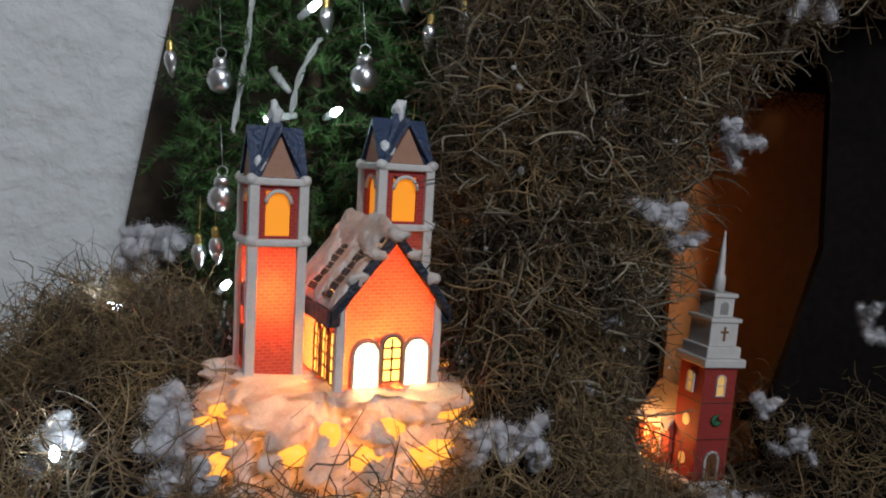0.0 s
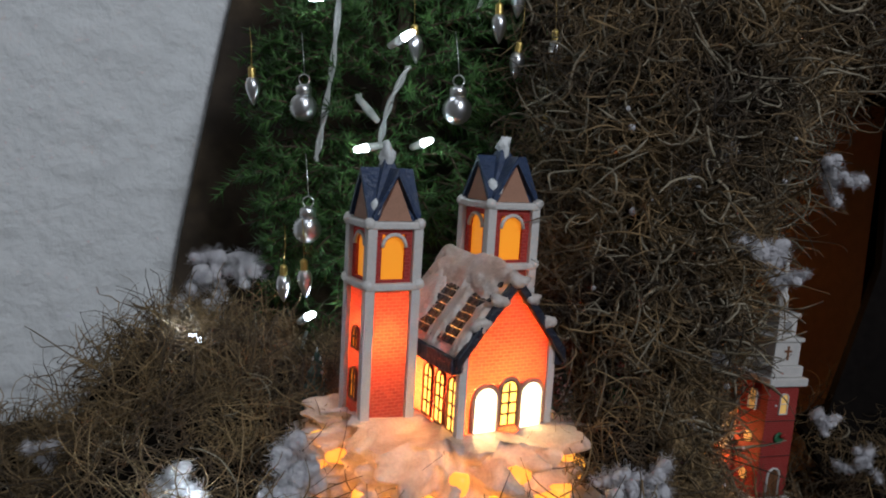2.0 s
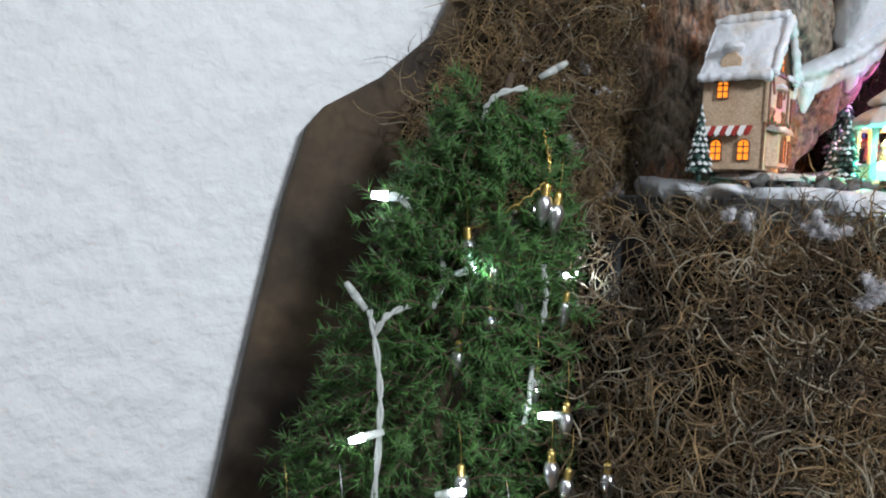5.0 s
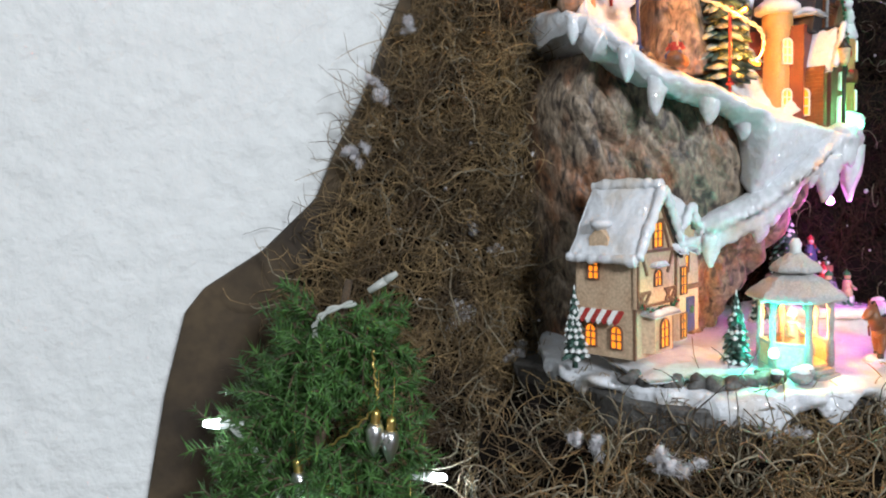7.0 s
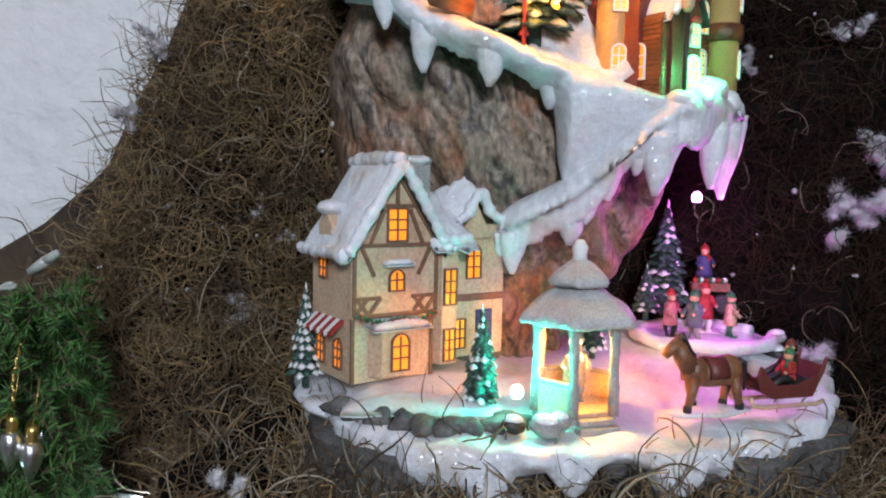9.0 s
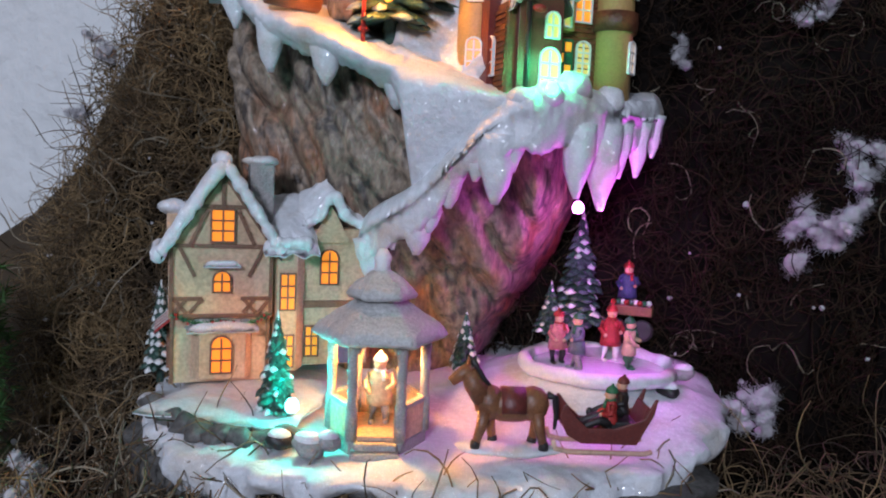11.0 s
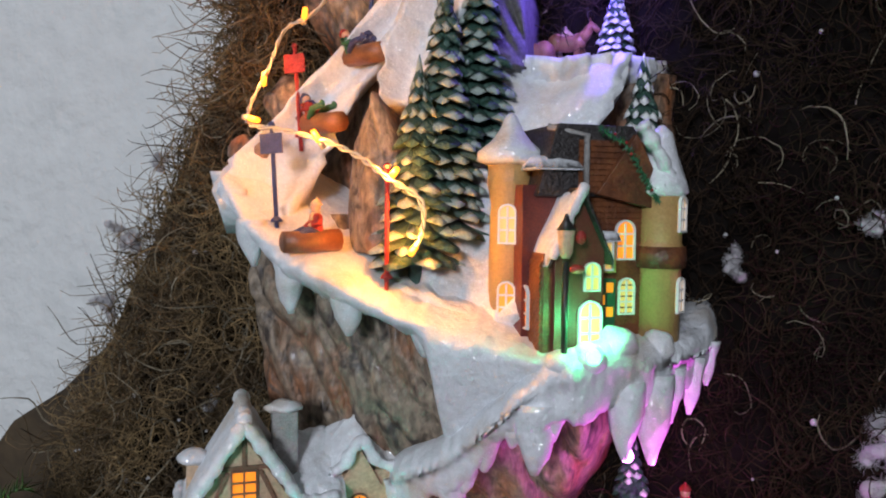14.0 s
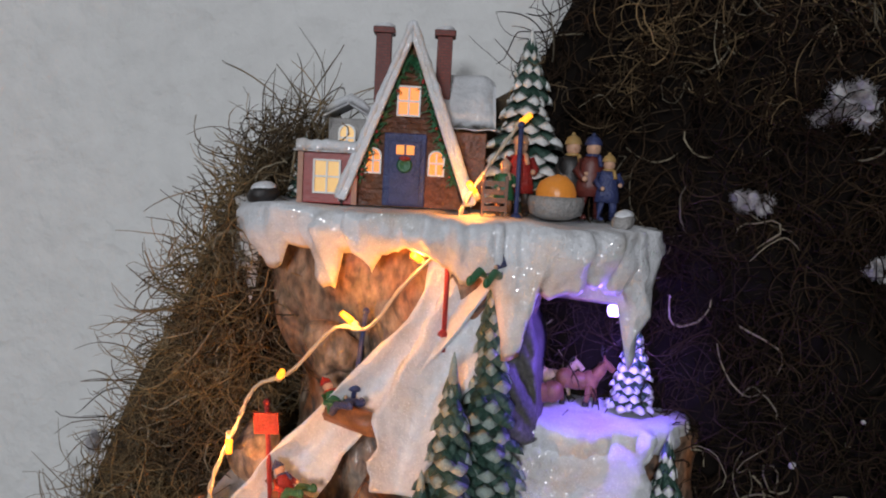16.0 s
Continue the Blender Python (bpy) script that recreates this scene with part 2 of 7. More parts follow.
CHROME = mat("silver_ball", (0.82, 0.81, 0.82), 0.28, 1.0, vary=0.03, scale=200, bump=0.0)
WIRE = mat("clear_wire", (0.62, 0.64, 0.6), 0.25, vary=0.05, scale=100, bump=0, trans=0.35)
CREAMWIRE = mat("cream_wire", (0.72, 0.64, 0.5), 0.45, vary=0.06, scale=100, bump=0.1, trans=0.2)


def glow_mat(name, colour, power):
    return mat(name, tuple(min(0.8, c) for c in colour), 0.4, vary=0.06, scale=300, bump=0.0, glow=colour, power=power)


LIT = glow_mat("lit_pane", (0.95, 0.24, 0.012), 1.1)
LITSOFT = glow_mat("soft_lit_pane", (0.95, 0.3, 0.015), 0.85)
# self-lit surface that stands in for bulb light through openings in the base
GAP = glow_mat("gap_light_glow", (1.0, 0.4, 0.045), 1.7)
CHURCHLIT = glow_mat("bright_amber_pane", (1.0, 0.5, 0.07), 6.0)
LITWHITE = glow_mat("bright_pane", (1.0, 0.66, 0.26), 16.0)
PALEPANE = glow_mat("pale_pane", (0.9, 0.5, 0.14), 0.45)
AMBER = glow_mat("amber_bulb", (1.0, 0.36, 0.02), 2.6)
LED = glow_mat("white_led", (0.85, 0.9, 1.0), 22.0)
CYANLED = glow_mat("cyan_led", (0.2, 1.0, 0.75), 14.0)
PINKLED = glow_mat("pink_led", (1.0, 0.25, 0.9), 14.0)
GREENLED = glow_mat("green_led", (0.1, 1.0, 0.35), 14.0)
VIOLETLED = glow_mat("violet_led", (0.5, 0.3, 1.0), 14.0)


# ---- mesh helpers ----
class Geo:
    """Gathers vertices and faces of one mesh."""

    def __init__(self, smooth=False):
        self.v, self.f, self.mi, self.smooth, self.cur = [], [], [], smooth, 0

    def add(self, verts, faces):
        o = len(self.v)
        self.v += [Vector(p) for p in verts]
        self.f += [tuple(i + o for i in f) for f in faces]
        self.mi += [self.cur] * len(faces)
        return self

    def box(self, x0, x1, y0, y1, z0, z1, m=None, c=0.0):
        """A box with its upright edges chamfered by c."""
        if c:
            o = [(x0 + c, y0), (x1 - c, y0), (x1, y0 + c), (x1, y1 - c), (x1 - c, y1), (x0 + c, y1), (x0, y1 - c), (x0, y0 + c)]
            return self.prism(o, z0, z1, m)
        return self.prism([(x0, y0), (x1, y0), (x1, y1), (x0, y1)], z0, z1, m)

    def prism(self, outline, z0, z1, m=None):
        n = len(outline)
        vs = [Vector((x, y, z0)) for x, y in outline] + [Vector((x, y, z1)) for x, y in outline]
        if m:
            vs = [m @ p for p in vs]
        fs = [tuple(reversed(range(n))), tuple(range(n, 2 * n))] + [(i, (i + 1) % n, n + (i + 1) % n, n + i) for i in range(n)]
        return self.add(vs, fs)

    def front(self, outline, y0, y1, m=None, shell=False):
        """An outline in x, z given depth from y0 to y1."""
        n = len(outline)
        vs = [Vector((x, y0, z)) for x, z in outline] + [Vector((x, y1, z)) for x, z in outline]
        if m:
            vs = [m @ p for p in vs]
        return self.add(vs, [tuple(range(n))] + ([] if shell else [tuple(reversed(range(n, 2 * n)))]) + [(n + i, n + (i + 1) % n, (i + 1) % n, i) for i in range(n)])

    def loft(self, rings, closed=True, caps=True):
        n = len(rings[0])
        vs = [p for r in rings for p in r]
        fs = []
        for k in range(len(rings) - 1):
            for i in range(n if closed else n - 1):
                j = (i + 1) % n
                fs.append((k * n + i, k * n + j, (k + 1) * n + j, (k + 1) * n + i))
        if caps:
            fs += [tuple(reversed(range(n))), tuple(range((len(rings) - 1) * n, len(rings) * n))]
        return self.add(vs, fs)

    def tube(self, pts, r, seg=6, r1=None):
        pts = [Vector(p) for p in pts]
        rings = []
        up = Vector((0.13, 0.31, 1)).normalized()
        for i, p in enumerate(pts):
            d = (pts[min(i + 1, len(pts) - 1)] - pts[max(i - 1, 0)]).normalized()
            a = d.cross(up)
            a = (a if a.length > 0.05 else d.cross(Vector((1, 0, 0)))).normalized()
            b = d.cross(a)
            rr = r + ((r1 if r1 is not None else r) - r) * i / max(1, len(pts) - 1)
            rings.append([p + (a * math.cos(t) + b * math.sin(t)) * rr for t in (2 * math.pi * k / seg for k in range(seg))])
        return self.loft(rings)

    def lathe(self, profile, at=(0, 0, 0), seg=16, m=None):
        """profile: (radius, z) from below upwards."""
        at = Vector(at)
        rings = [[at + Vector((r * math.cos(2 * math.pi * k / seg), r * math.sin(2 * math.pi * k / seg), z)) for k in range(seg)] for r, z in profile]
        if m:
            rings = [[m @ p for p in r] for r in rings]
        return self.loft(rings)

    def ball(self, at, rx, ry=None, rz=None, seg=12, rough=0.0, m=None, freq=60):
        ry, rz = ry or rx, rz or rx
        rings = []
        at = Vector(at)
        k = max(5, seg // 2)
        for i in range(k + 1):
            a = math.pi * (0.02 + 0.96 * i / k)
            ring = []
            for j in range(seg):
                t = 2 * math.pi * j / seg
                d = Vector((math.sin(a) * math.cos(t), math.sin(a) * math.sin(t), -math.cos(a)))
                p = Vector((d.x * rx, d.y * ry, d.z * rz))
                if rough:
                    p *= 1 + rough * noise.noise((at + p) * freq)
                p = at + (m @ p if m else p)
                ring.append(p)
            rings.append(ring)
        return self.loft(rings)


def mesh_of(name, geo, mats):
    me = bpy.data.meshes.new(name)
    me.from_pydata([tuple(p) for p in geo.v], [], geo.f)
    for m in (mats if isinstance(mats, (list, tuple)) else [mats]):
        me.materials.append(m)
    me.polygons.foreach_set("material_index", geo.mi)
    if geo.smooth:
        me.polygons.foreach_set("use_smooth", [True] * len(me.polygons))
    me.update()
    return me


def part(name, geo, mats, parent, label="", bevel=0.0):
    ob = new(name, mesh_of(name, geo, mats))
    ob.parent = parent
    if label:
        ob["label"] = label
    if bevel:
        b = ob.modifiers.new("bevel", "BEVEL")
        b.width, b.segments, b.limit_method = bevel, 2, "ANGLE"
    return ob


def thing(name, label, category, m=None, group="", kind=""):
    ob = tagged(new(name), label, category, group, kind)
    ob.empty_display_size = 0.01
    ob.matrix_world = m if m is not None else Matrix()
    return ob


def solid(name, geo, mats, label, category, group="", kind="", m=None, bevel=0.0):
    ob = tagged(new(name, mesh_of(name, geo, mats)), label, category, group, kind)
    if m is not None:
        ob.matrix_world = m
    if bevel:
        b = ob.modifiers.new("bevel", "BEVEL")
        b.width, b.segments, b.limit_method = bevel, 2, "ANGLE"
    return ob


def arch(w, h, n=8):
    """An outline in x, z of a round-topped opening, base at 0."""
    r = w / 2
    return [(-r, 0), (r, 0)] + [(r * math.cos(math.pi * k / n), h - r + r * math.sin(math.pi * k / n)) for k in range(n + 1)]


def spline(pts, n):
    """n points on a smooth line through pts."""
    pts = [Vector(p) for p in pts]
    out = []
    for k in range(n):
        f = k / (n - 1) * (len(pts) - 1)
        i = min(int(f), len(pts) - 2)
        t = f - i
        p0, p1, p2, p3 = pts[max(i - 1, 0)], pts[i], pts[i + 1], pts[min(i + 2, len(pts) - 1)]
        out.append(0.5 * ((2 * p1) + (p2 - p0) * t + (2 * p0 - 5 * p1 + 4 * p2 - p3) * t * t + (3 * p1 - p0 - 3 * p2 + p3) * t ** 3))
    return out


def lerp_table(table, x):
    """Linear reading of rows (x, values...)."""
    if x <= table[0][0]:
        return table[0][1:]
    for a, b in zip(table, table[1:]):
        if x <= b[0]:
            t = (x - a[0]) / (b[0] - a[0])
            return tuple(p + (q - p) * t for p, q in zip(a[1:], b[1:]))
    return table[-1][1:]


# ---- the room ----
wall = Geo()
wall.prism([(-1.6, 0.109), (1.6, 0.109), (1.6, 0.2), (-1.6, 0.2)], 0, 2.4, MT)
solid("wall_north", wall, PLASTER, "white rough-plastered wall behind the display", "wall", kind="structure")
for nm, o in (("wall_south", [(-1.6, -2.3), (1.6, -2.3), (1.6, -2.2), (-1.6, -2.2)]), ("wall_west", [(-1.7, -2.3), (-1.6, -2.3), (-1.6, 0.2), (-1.7, 0.2)]),
              ("wall_east", [(1.6, -2.3), (1.7, -2.3), (1.7, 0.2), (1.6, 0.2)])):
    solid(nm, Geo().prism(o, 0, 2.4, MT), ROOM, "plain painted wall that closes the room", "wall", kind="structure")
solid("floor", Geo().prism([(-1.7, -2.3), (1.7, -2.3), (1.7, 0.2), (-1.7, 0.2)], -0.1, 0, MT), FLOOR, "plain tiled floor", "floor", kind="structure")
solid("ceiling", Geo().prism([(-1.7, -2.3), (1.7, -2.3), (1.7, 0.2), (-1.7, 0.2)], 2.4, 2.5, MT), ROOM, "plain ceiling", "ceiling", kind="structure")

table = thing("display_table", "brown wooden table that carries the moss display", "table")
part("tabletop", Geo().prism([(-0.6, -0.4), (0.6, -0.4), (0.6, 0.1), (-0.6, 0.1)], 0.70, 0.735, MT), OAK, table, bevel=0.003)
for u in (-0.55, 0.55):
    for v in (-0.35, 0.05):
        part("leg", Geo().prism([(u - 0.025, v - 0.025), (u + 0.025, v - 0.025), (u + 0.025, v + 0.025), (u - 0.025, v + 0.025)], 0, 0.70, MT), OAK, table, bevel=0.003)

# ---- the painted backing board ----
EDGE = [(0.735, -0.42), (0.95, -0.392), (1.08, -0.368), (1.20, -0.343), (1.25, -0.3285), (1.264, -0.317), (1.287, -0.279), (1.32, -0.243), (1.35, -0.23),
        (1.386, -0.21), (1.446, -0.185), (1.481, -0.165), (1.515, -0.148), (1.547, -0.131), (1.570, -0.10), (1.582, -0.06), (1.588, -0.02), (1.60, 0.0), (1.635, 0.025), (1.66, 0.04), (1.72, 0.10)]
board = Geo()
board.front([(u, z) for z, u in EDGE] + [(0.14, 1.73), (0.15, 0.735)], 0.088, 0.1)
# flat black panel added in place of the unlit void on the right
solid("dark_void_board", Geo().front([(0.1515, 0.735), (0.6, 0.735), (0.6, 1.9), (0.1415, 1.9)], 0.086, 0.1), DARK, "black panel added in place of the dark void behind the mountain", "board", m=MT)
backing = solid("backing_board", board, CARD, "curved brown painted backing board leaning on the wall", "board", m=MT, bevel=0.002)

# ---- the moss ----
RNG = np.random.default_rng(7)


def fibres(origins, normals, rng, length=(0.03, 0.07), radius=0.00035, curl=(40, 210), steps=11, lift=0.25):
    """Curling three-sided strands that start at the origins and run along the surface."""
    n = len(origins)
    p = np.array(origins, float)
    nn = np.array(normals, float)
    nn /= np.linalg.norm(nn, axis=1, keepdims=True)
    d = rng.normal(size=(n, 3))
    d -= nn * (d * nn).sum(1, keepdims=True)
    d /= np.linalg.norm(d, axis=1, keepdims=True)
    d = d + nn * rng.uniform(-0.1, lift * 2, (n, 1))
    d /= np.linalg.norm(d, axis=1, keepdims=True)
    axis = nn * rng.choice([-1, 1], (n, 1)) + rng.normal(size=(n, 3)) * 0.55
    axis /= np.linalg.norm(axis, axis=1, keepdims=True)
    ln = rng.uniform(*length, (n, 1))
    turn = rng.uniform(*curl, (n, 1))
    step = ln / (steps - 1)
    rad = radius * rng.uniform(0.6, 1.4, (n, 1))
    rings = []
    for k in range(steps):
        a = np.cross(d, axis)
        a /= np.linalg.norm(a, axis=1, keepdims=True) + 1e-9
        b = np.cross(d, a)
        r = rad * (1.0 if k < steps - 2 else 0.6)
        rings.append(np.stack([p + (a * math.cos(t) + b * math.sin(t)) * r for t in (0, 2.094, 4.189)], 1))
        p = p + d * step
        ang = turn * step * (1 + 0.6 * rng.normal(size=(n, 1)))
        d = d * np.cos(ang) + np.cross(axis, d) * np.sin(ang) + axis * (axis * d).sum(1, keepdims=True) * (1 - np.cos(ang))
        d /= np.linalg.norm(d, axis=1, keepdims=True)
    v = np.stack(rings, 1).reshape(-1, 3)
    base = (np.arange(n) * steps * 3)[:, None, None, None]
    kk = (np.arange(steps - 1) * 3)[None, :, None, None]
    quad = np.array([[0, 1, 4, 3], [1, 2, 5, 4], [2, 0, 3, 5]])[None, None]
    return v, (base + kk + quad).reshape(-1, 4)


def fast_mesh(name, v, quads, material, smooth=False):
    me = bpy.data.meshes.new(name)
    me.vertices.add(len(v))
    me.vertices.foreach_set("co", np.asarray(v, np.float32).ravel())
    k = quads.shape[1]
    me.loops.add(quads.size)
    me.loops.foreach_set("vertex_index", quads.astype(np.int32).ravel())
    me.polygons.add(len(quads))
    me.polygons.foreach_set("loop_start", np.arange(len(quads), dtype=np.int32) * k)
    me.materials.append(material)
    me.update(calc_edges=True)
    if smooth:
        me.polygons.foreach_set("use_smooth", [True] * len(quads))
    return me


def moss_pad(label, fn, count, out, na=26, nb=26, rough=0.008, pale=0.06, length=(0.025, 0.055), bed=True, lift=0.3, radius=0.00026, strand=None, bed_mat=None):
    """A bed fn(a, b) -> Vector for a, b in 0..1, roughened, grown over with strands. out: the way it faces."""
    out = Vector(out).normalized()

    def at(a, b):
        p = fn(a, b)
        return p + out * (rough * (1.3 * noise.noise(p * 28) + 0.9 * noise.noise(p * 75)))
    pts = [[at(i / (na - 1), j / (nb - 1)) for j in range(nb)] for i in range(na)]
    pad = thing("moss_mat", label, "moss", kind="stuff")
    if bed:
        g = Geo(True)
        back = -out * 0.006
        flat = [p for row in pts for p in row]
        vs = flat + [p + back for p in flat]
        N = na * nb
        fs = []
        for i in range(na - 1):
            for j in range(nb - 1):
                q = (i * nb + j, (i + 1) * nb + j, (i + 1) * nb + j + 1, i * nb + j + 1)
                fs += [q, tuple(N + k for k in reversed(q))]
        rim = [i * nb for i in range(na)] + [(na - 1) * nb + j for j in range(1, nb)] + [i * nb + nb - 1 for i in range(na - 2, -1, -1)] + [j for j in range(nb - 2, 0, -1)]
        fs += [(a, b, N + b, N + a) for a, b in zip(rim, rim[1:] + rim[:1])]
        g.add(vs, fs)
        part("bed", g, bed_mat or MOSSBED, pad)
    arr = np.array(pts)
    for nm, share, material in (("strand", 1 - pale, strand or MOSS), ("pale_strand", pale, MOSSPALE)):
        n = int(count * share)
        if n < 4:
            continue
        fa, fb = RNG.uniform(0, na - 1.001, n), RNG.uniform(0, nb - 1.001, n)
        i, j = fa.astype(int), fb.astype(int)
        s, t = (fa - i)[:, None], (fb - j)[:, None]
        o = arr[i, j] * (1 - s) * (1 - t) + arr[i + 1, j] * s * (1 - t) + arr[i, j + 1] * (1 - s) * t + arr[i + 1, j + 1] * s * t
        e1, e2 = arr[i + 1, j] - arr[i, j], arr[i, j + 1] - arr[i, j]
        nrm = np.cross(e1, e2)
        nrm *= np.sign((nrm * np.array(out)).sum(1, keepdims=True) + 1e-12)
        nrm /= np.linalg.norm(nrm, axis=1, keepdims=True) + 1e-9
        o = o + nrm * RNG.uniform(0, 0.012, (n, 1))
        v, q = fibres(o, nrm, RNG, length, radius if nm == "strand" else radius * 1.5, lift=lift)
        ob = new(nm, fast_mesh(nm, v, q, material))
        ob.parent = pad
    return pad


def edge_u(z):
    return lerp_table(EDGE, z)[0]


def cotton(at, size, seed, stretch=(1, 1, 1)):
    """A torn tuft of cotton wool: soft lumps with loose fibres."""
    rng = random.Random(seed)
    g = Geo(True)
    at = Vector(at)
    ends = []
    p, d = Vector((0, 0, 0)), Vector((1, 0, 0.3))
    for k in range(16 + int(size * 1500)):
        if k % 6 == 0:
            p = Vector((rng.uniform(-0.5, 0.5) * stretch[0], rng.uniform(-0.4, 0.4) * stretch[1], rng.uniform(-0.5, 0.5) * stretch[2])) * size
            d = Vector((rng.gauss(0, 1) * stretch[0], rng.gauss(0, 0.4), rng.gauss(0, 1) * stretch[2])).normalized()
        d = (d + Vector((rng.gauss(0, 0.5), rng.gauss(0, 0.3), rng.gauss(0, 0.5)))).normalized()
        p = p + d * size * 0.16
        r = size * rng.uniform(0.11, 0.24)
        g.ball(at + p, r, r * rng.uniform(0.7, 0.95), r * rng.uniform(0.65, 1.0), 12, 0.9, freq=2.8 / size)
        ends.append((at + p, r))
    ob = solid("cotton_tuft", g, COTTON, "torn tuft of white cotton wool caught in moss", "cotton", "cotton tufts in the moss")
    o, nr = [], []
    for p, r in ends:
        for k in range(48):
            d = Vector((rng.gauss(0, 1), rng.gauss(0, 1), rng.gauss(0, 1))).normalized()
            o.append(p + d * r * 0.85)
            nr.append(d)
    v, q = fibres([tuple(p) for p in o], [tuple(p) for p in nr], np.random.default_rng(seed), (size * 0.15, size * 0.42), 0.00007, (150, 600), 7, 0.35)
    f = new("fuzz", fast_mesh("fuzz", v, q, COTTON))
    f.parent = ob
    return ob


# moss on the backing board, left and right of the mountain, and above
moss_pad("tangled brown dried moss glued to the backing board", lambda a, b: W((edge_u(1.12 + 0.45 * a) + lerp_table([(0, 0.10), (0.3, 0.06), (0.4, 0.032), (0.49, 0.014), (0.7, 0.022), (1, 0.03)], a)[0]) * (1 - b) - 0.095 * b, 0.086 - 0.03 * math.sin(math.pi * b) - 0.01 * b, 1.12 + 0.45 * a),
         10500, W(0, -1, 0) - W(0, 0, 0), rough=0.012, length=(0.025, 0.06))
# darkened strands over near-black beds carry the shade right of the mountain
moss_pad("tangled dried moss beside the mountain, shade put into its dark colour", lambda a, b: W(0.004 + 0.2 * b, 0.083 - 0.018 * b - 0.02 * math.sin(math.pi * a), 1.60 - 0.68 * a + 0.15 * min(1, b * 3)),
         10500, W(0, -1, 0) - W(0, 0, 0), na=34, nb=22, rough=0.014, length=(0.02, 0.045), strand=SHADEMOSS, bed_mat=DARK, pale=0.02)
moss_pad("thin dried moss on the black panel, darkened for shade", lambda a, b: W(0.204 + 0.21 * b, 0.066 - 0.01 * b - 0.015 * math.sin(math.pi * a), 1.75 - 0.83 * a),
         800, W(0, -1, 0) - W(0, 0, 0), na=34, nb=16, rough=0.012, length=(0.02, 0.045), strand=SHADEMOSS, bed_mat=DARK, pale=0.01)



moss_pad("brown dried moss on the board above the mountain", lambda a, b: W((edge_u(1.585 + 0.16 * a) + 0.03) * (1 - b) + 0.34 * b, 0.078 - 0.014 * math.sin(math.pi * b), 1.585 + 0.16 * a),
         3600, W(0, -1, 0) - W(0, 0, 0), na=16, nb=26, rough=0.012, pale=0.02, length=(0.02, 0.045), strand=DIMMEDMOSS)


def column(a, b):
    """The clump that carries the mountain: front face of a heap, wrapped round at both sides."""
    z = 0.80 + 0.392 * a
    left, right = lerp_table([(0.80, 0.045, 0.112), (0.95, 0.035, 0.125), (1.05, 0.03, 0.16), (1.13, 0.035, 0.27), (1.215, 0.06, 0.34)], z)
    y = lerp_table([(0.80, 0.40), (0.95, 0.385), (1.05, 0.39), (1.12, 0.42), (1.18, 0.46), (1.215, 0.5)], z)[0]
    s = 2 * b - 1
    return Vector((left + (right - left) * b, y + 0.10 * abs(s) ** 4 + 0.15 * (left + (right - left) * b - 0.12) * (z > 1.0) * max(0, (z - 1.0) / 0.2), z))


moss_pad("heap of curly grey-brown moss under the mountain piece", column, 15000, (0.1, -1, 0.25), na=54, nb=44, rough=0.021, pale=0.16, strand=DIMMEDMOSS, radius=0.00034)
core = Geo()
core.prism([(0.05, 0.50), (0.125, 0.50), (0.125, 0.64), (0.05, 0.61)], 0.735, 1.19)
core.prism([(0.075, 0.54), (0.23, 0.58), (0.23, 0.66), (0.075, 0.63)], 1.10, 1.203)
solid("support_crate", core, DARK, "dark hidden crate beneath the moss", "crate")


def ground(a, b):
    x, y = -0.42 + 0.86 * a, 0.16 + 0.42 * b
    z = 0.862 + 0.10 * max(0, (y - 0.36)) + 0.08 * max(0, -x - 0.09) * max(0, y - 0.25)
    z += 0.028 * math.exp(-((x + 0.13) / 0.05) ** 2 - ((y - 0.40) / 0.05) ** 2)
    drop = min(1, max(0, (x - 0.10) / 0.06))
    z = z * (1 - drop) + 0.797 * drop
    z -= 0.055 * min(1, max(0, (-x - 0.15) / 0.07))
    return Vector((x, min(y, 0.53 + 0.36 * (x + 0.16)), z))


moss_pad("uneven ground of tangled dried moss", ground, 17000, (0, -0.25, 1), na=46, nb=30, rough=0.012, pale=0.03, length=(0.025, 0.06), lift=0.35)
moss_pad("mound of dark dried moss in front of the tree", lambda a, b: Vector((-0.185 + 0.125 * a, 0.37 + 0.12 * b, 0.862 + 0.045 * math.sin(math.pi * min(1, b * 0.8 + 0.1)) * math.sin(math.pi * (0.2 + 0.7 * a)))),
         3200, (0, -0.5, 1), rough=0.012, pale=0.02, length=(0.025, 0.055), lift=0.35)
moss_pad("low dark moss round the small steeple", lambda a, b: Vector((0.24 + 0.2 * a, 0.46 + 0.12 * b, 0.80 + 0.05 * b + 0.04 * a)), 1100, (0, -0.5, 1), rough=0.012, pale=0.02)

moss_pad("tangled dried moss below the right end of the mountain", lambda a, b: W(0.115 + 0.24 * b, -0.03 + 0.06 * b - 0.02 * (1 - a), 1.205 - 0.15 * (1 - a) + 0.03 * b), 4200, (0.2, -1, 0.3), na=24, nb=28, rough=0.014, pale=0.03)
def skirt(a, b):
    t, r = radians(168 + 182 * b), 0.132 - 0.03 * a * a + 0.008 * noise.noise(Vector((b * 9, a * 2, 1)))
    return W(r * math.cos(t), r * math.sin(t) * 0.98, 1.118 + 0.082 * a + 0.008 * noise.noise(Vector((b * 11, 3, 0))))


moss_pad("pale curly moss heaped round the foot of the mountain", skirt, 8500, W(0.1, -1, 0.3) - W(0, 0, 0), na=20, nb=50, rough=0.010, pale=0.2, length=(0.022, 0.05), lift=0.3, radius=0.0003)
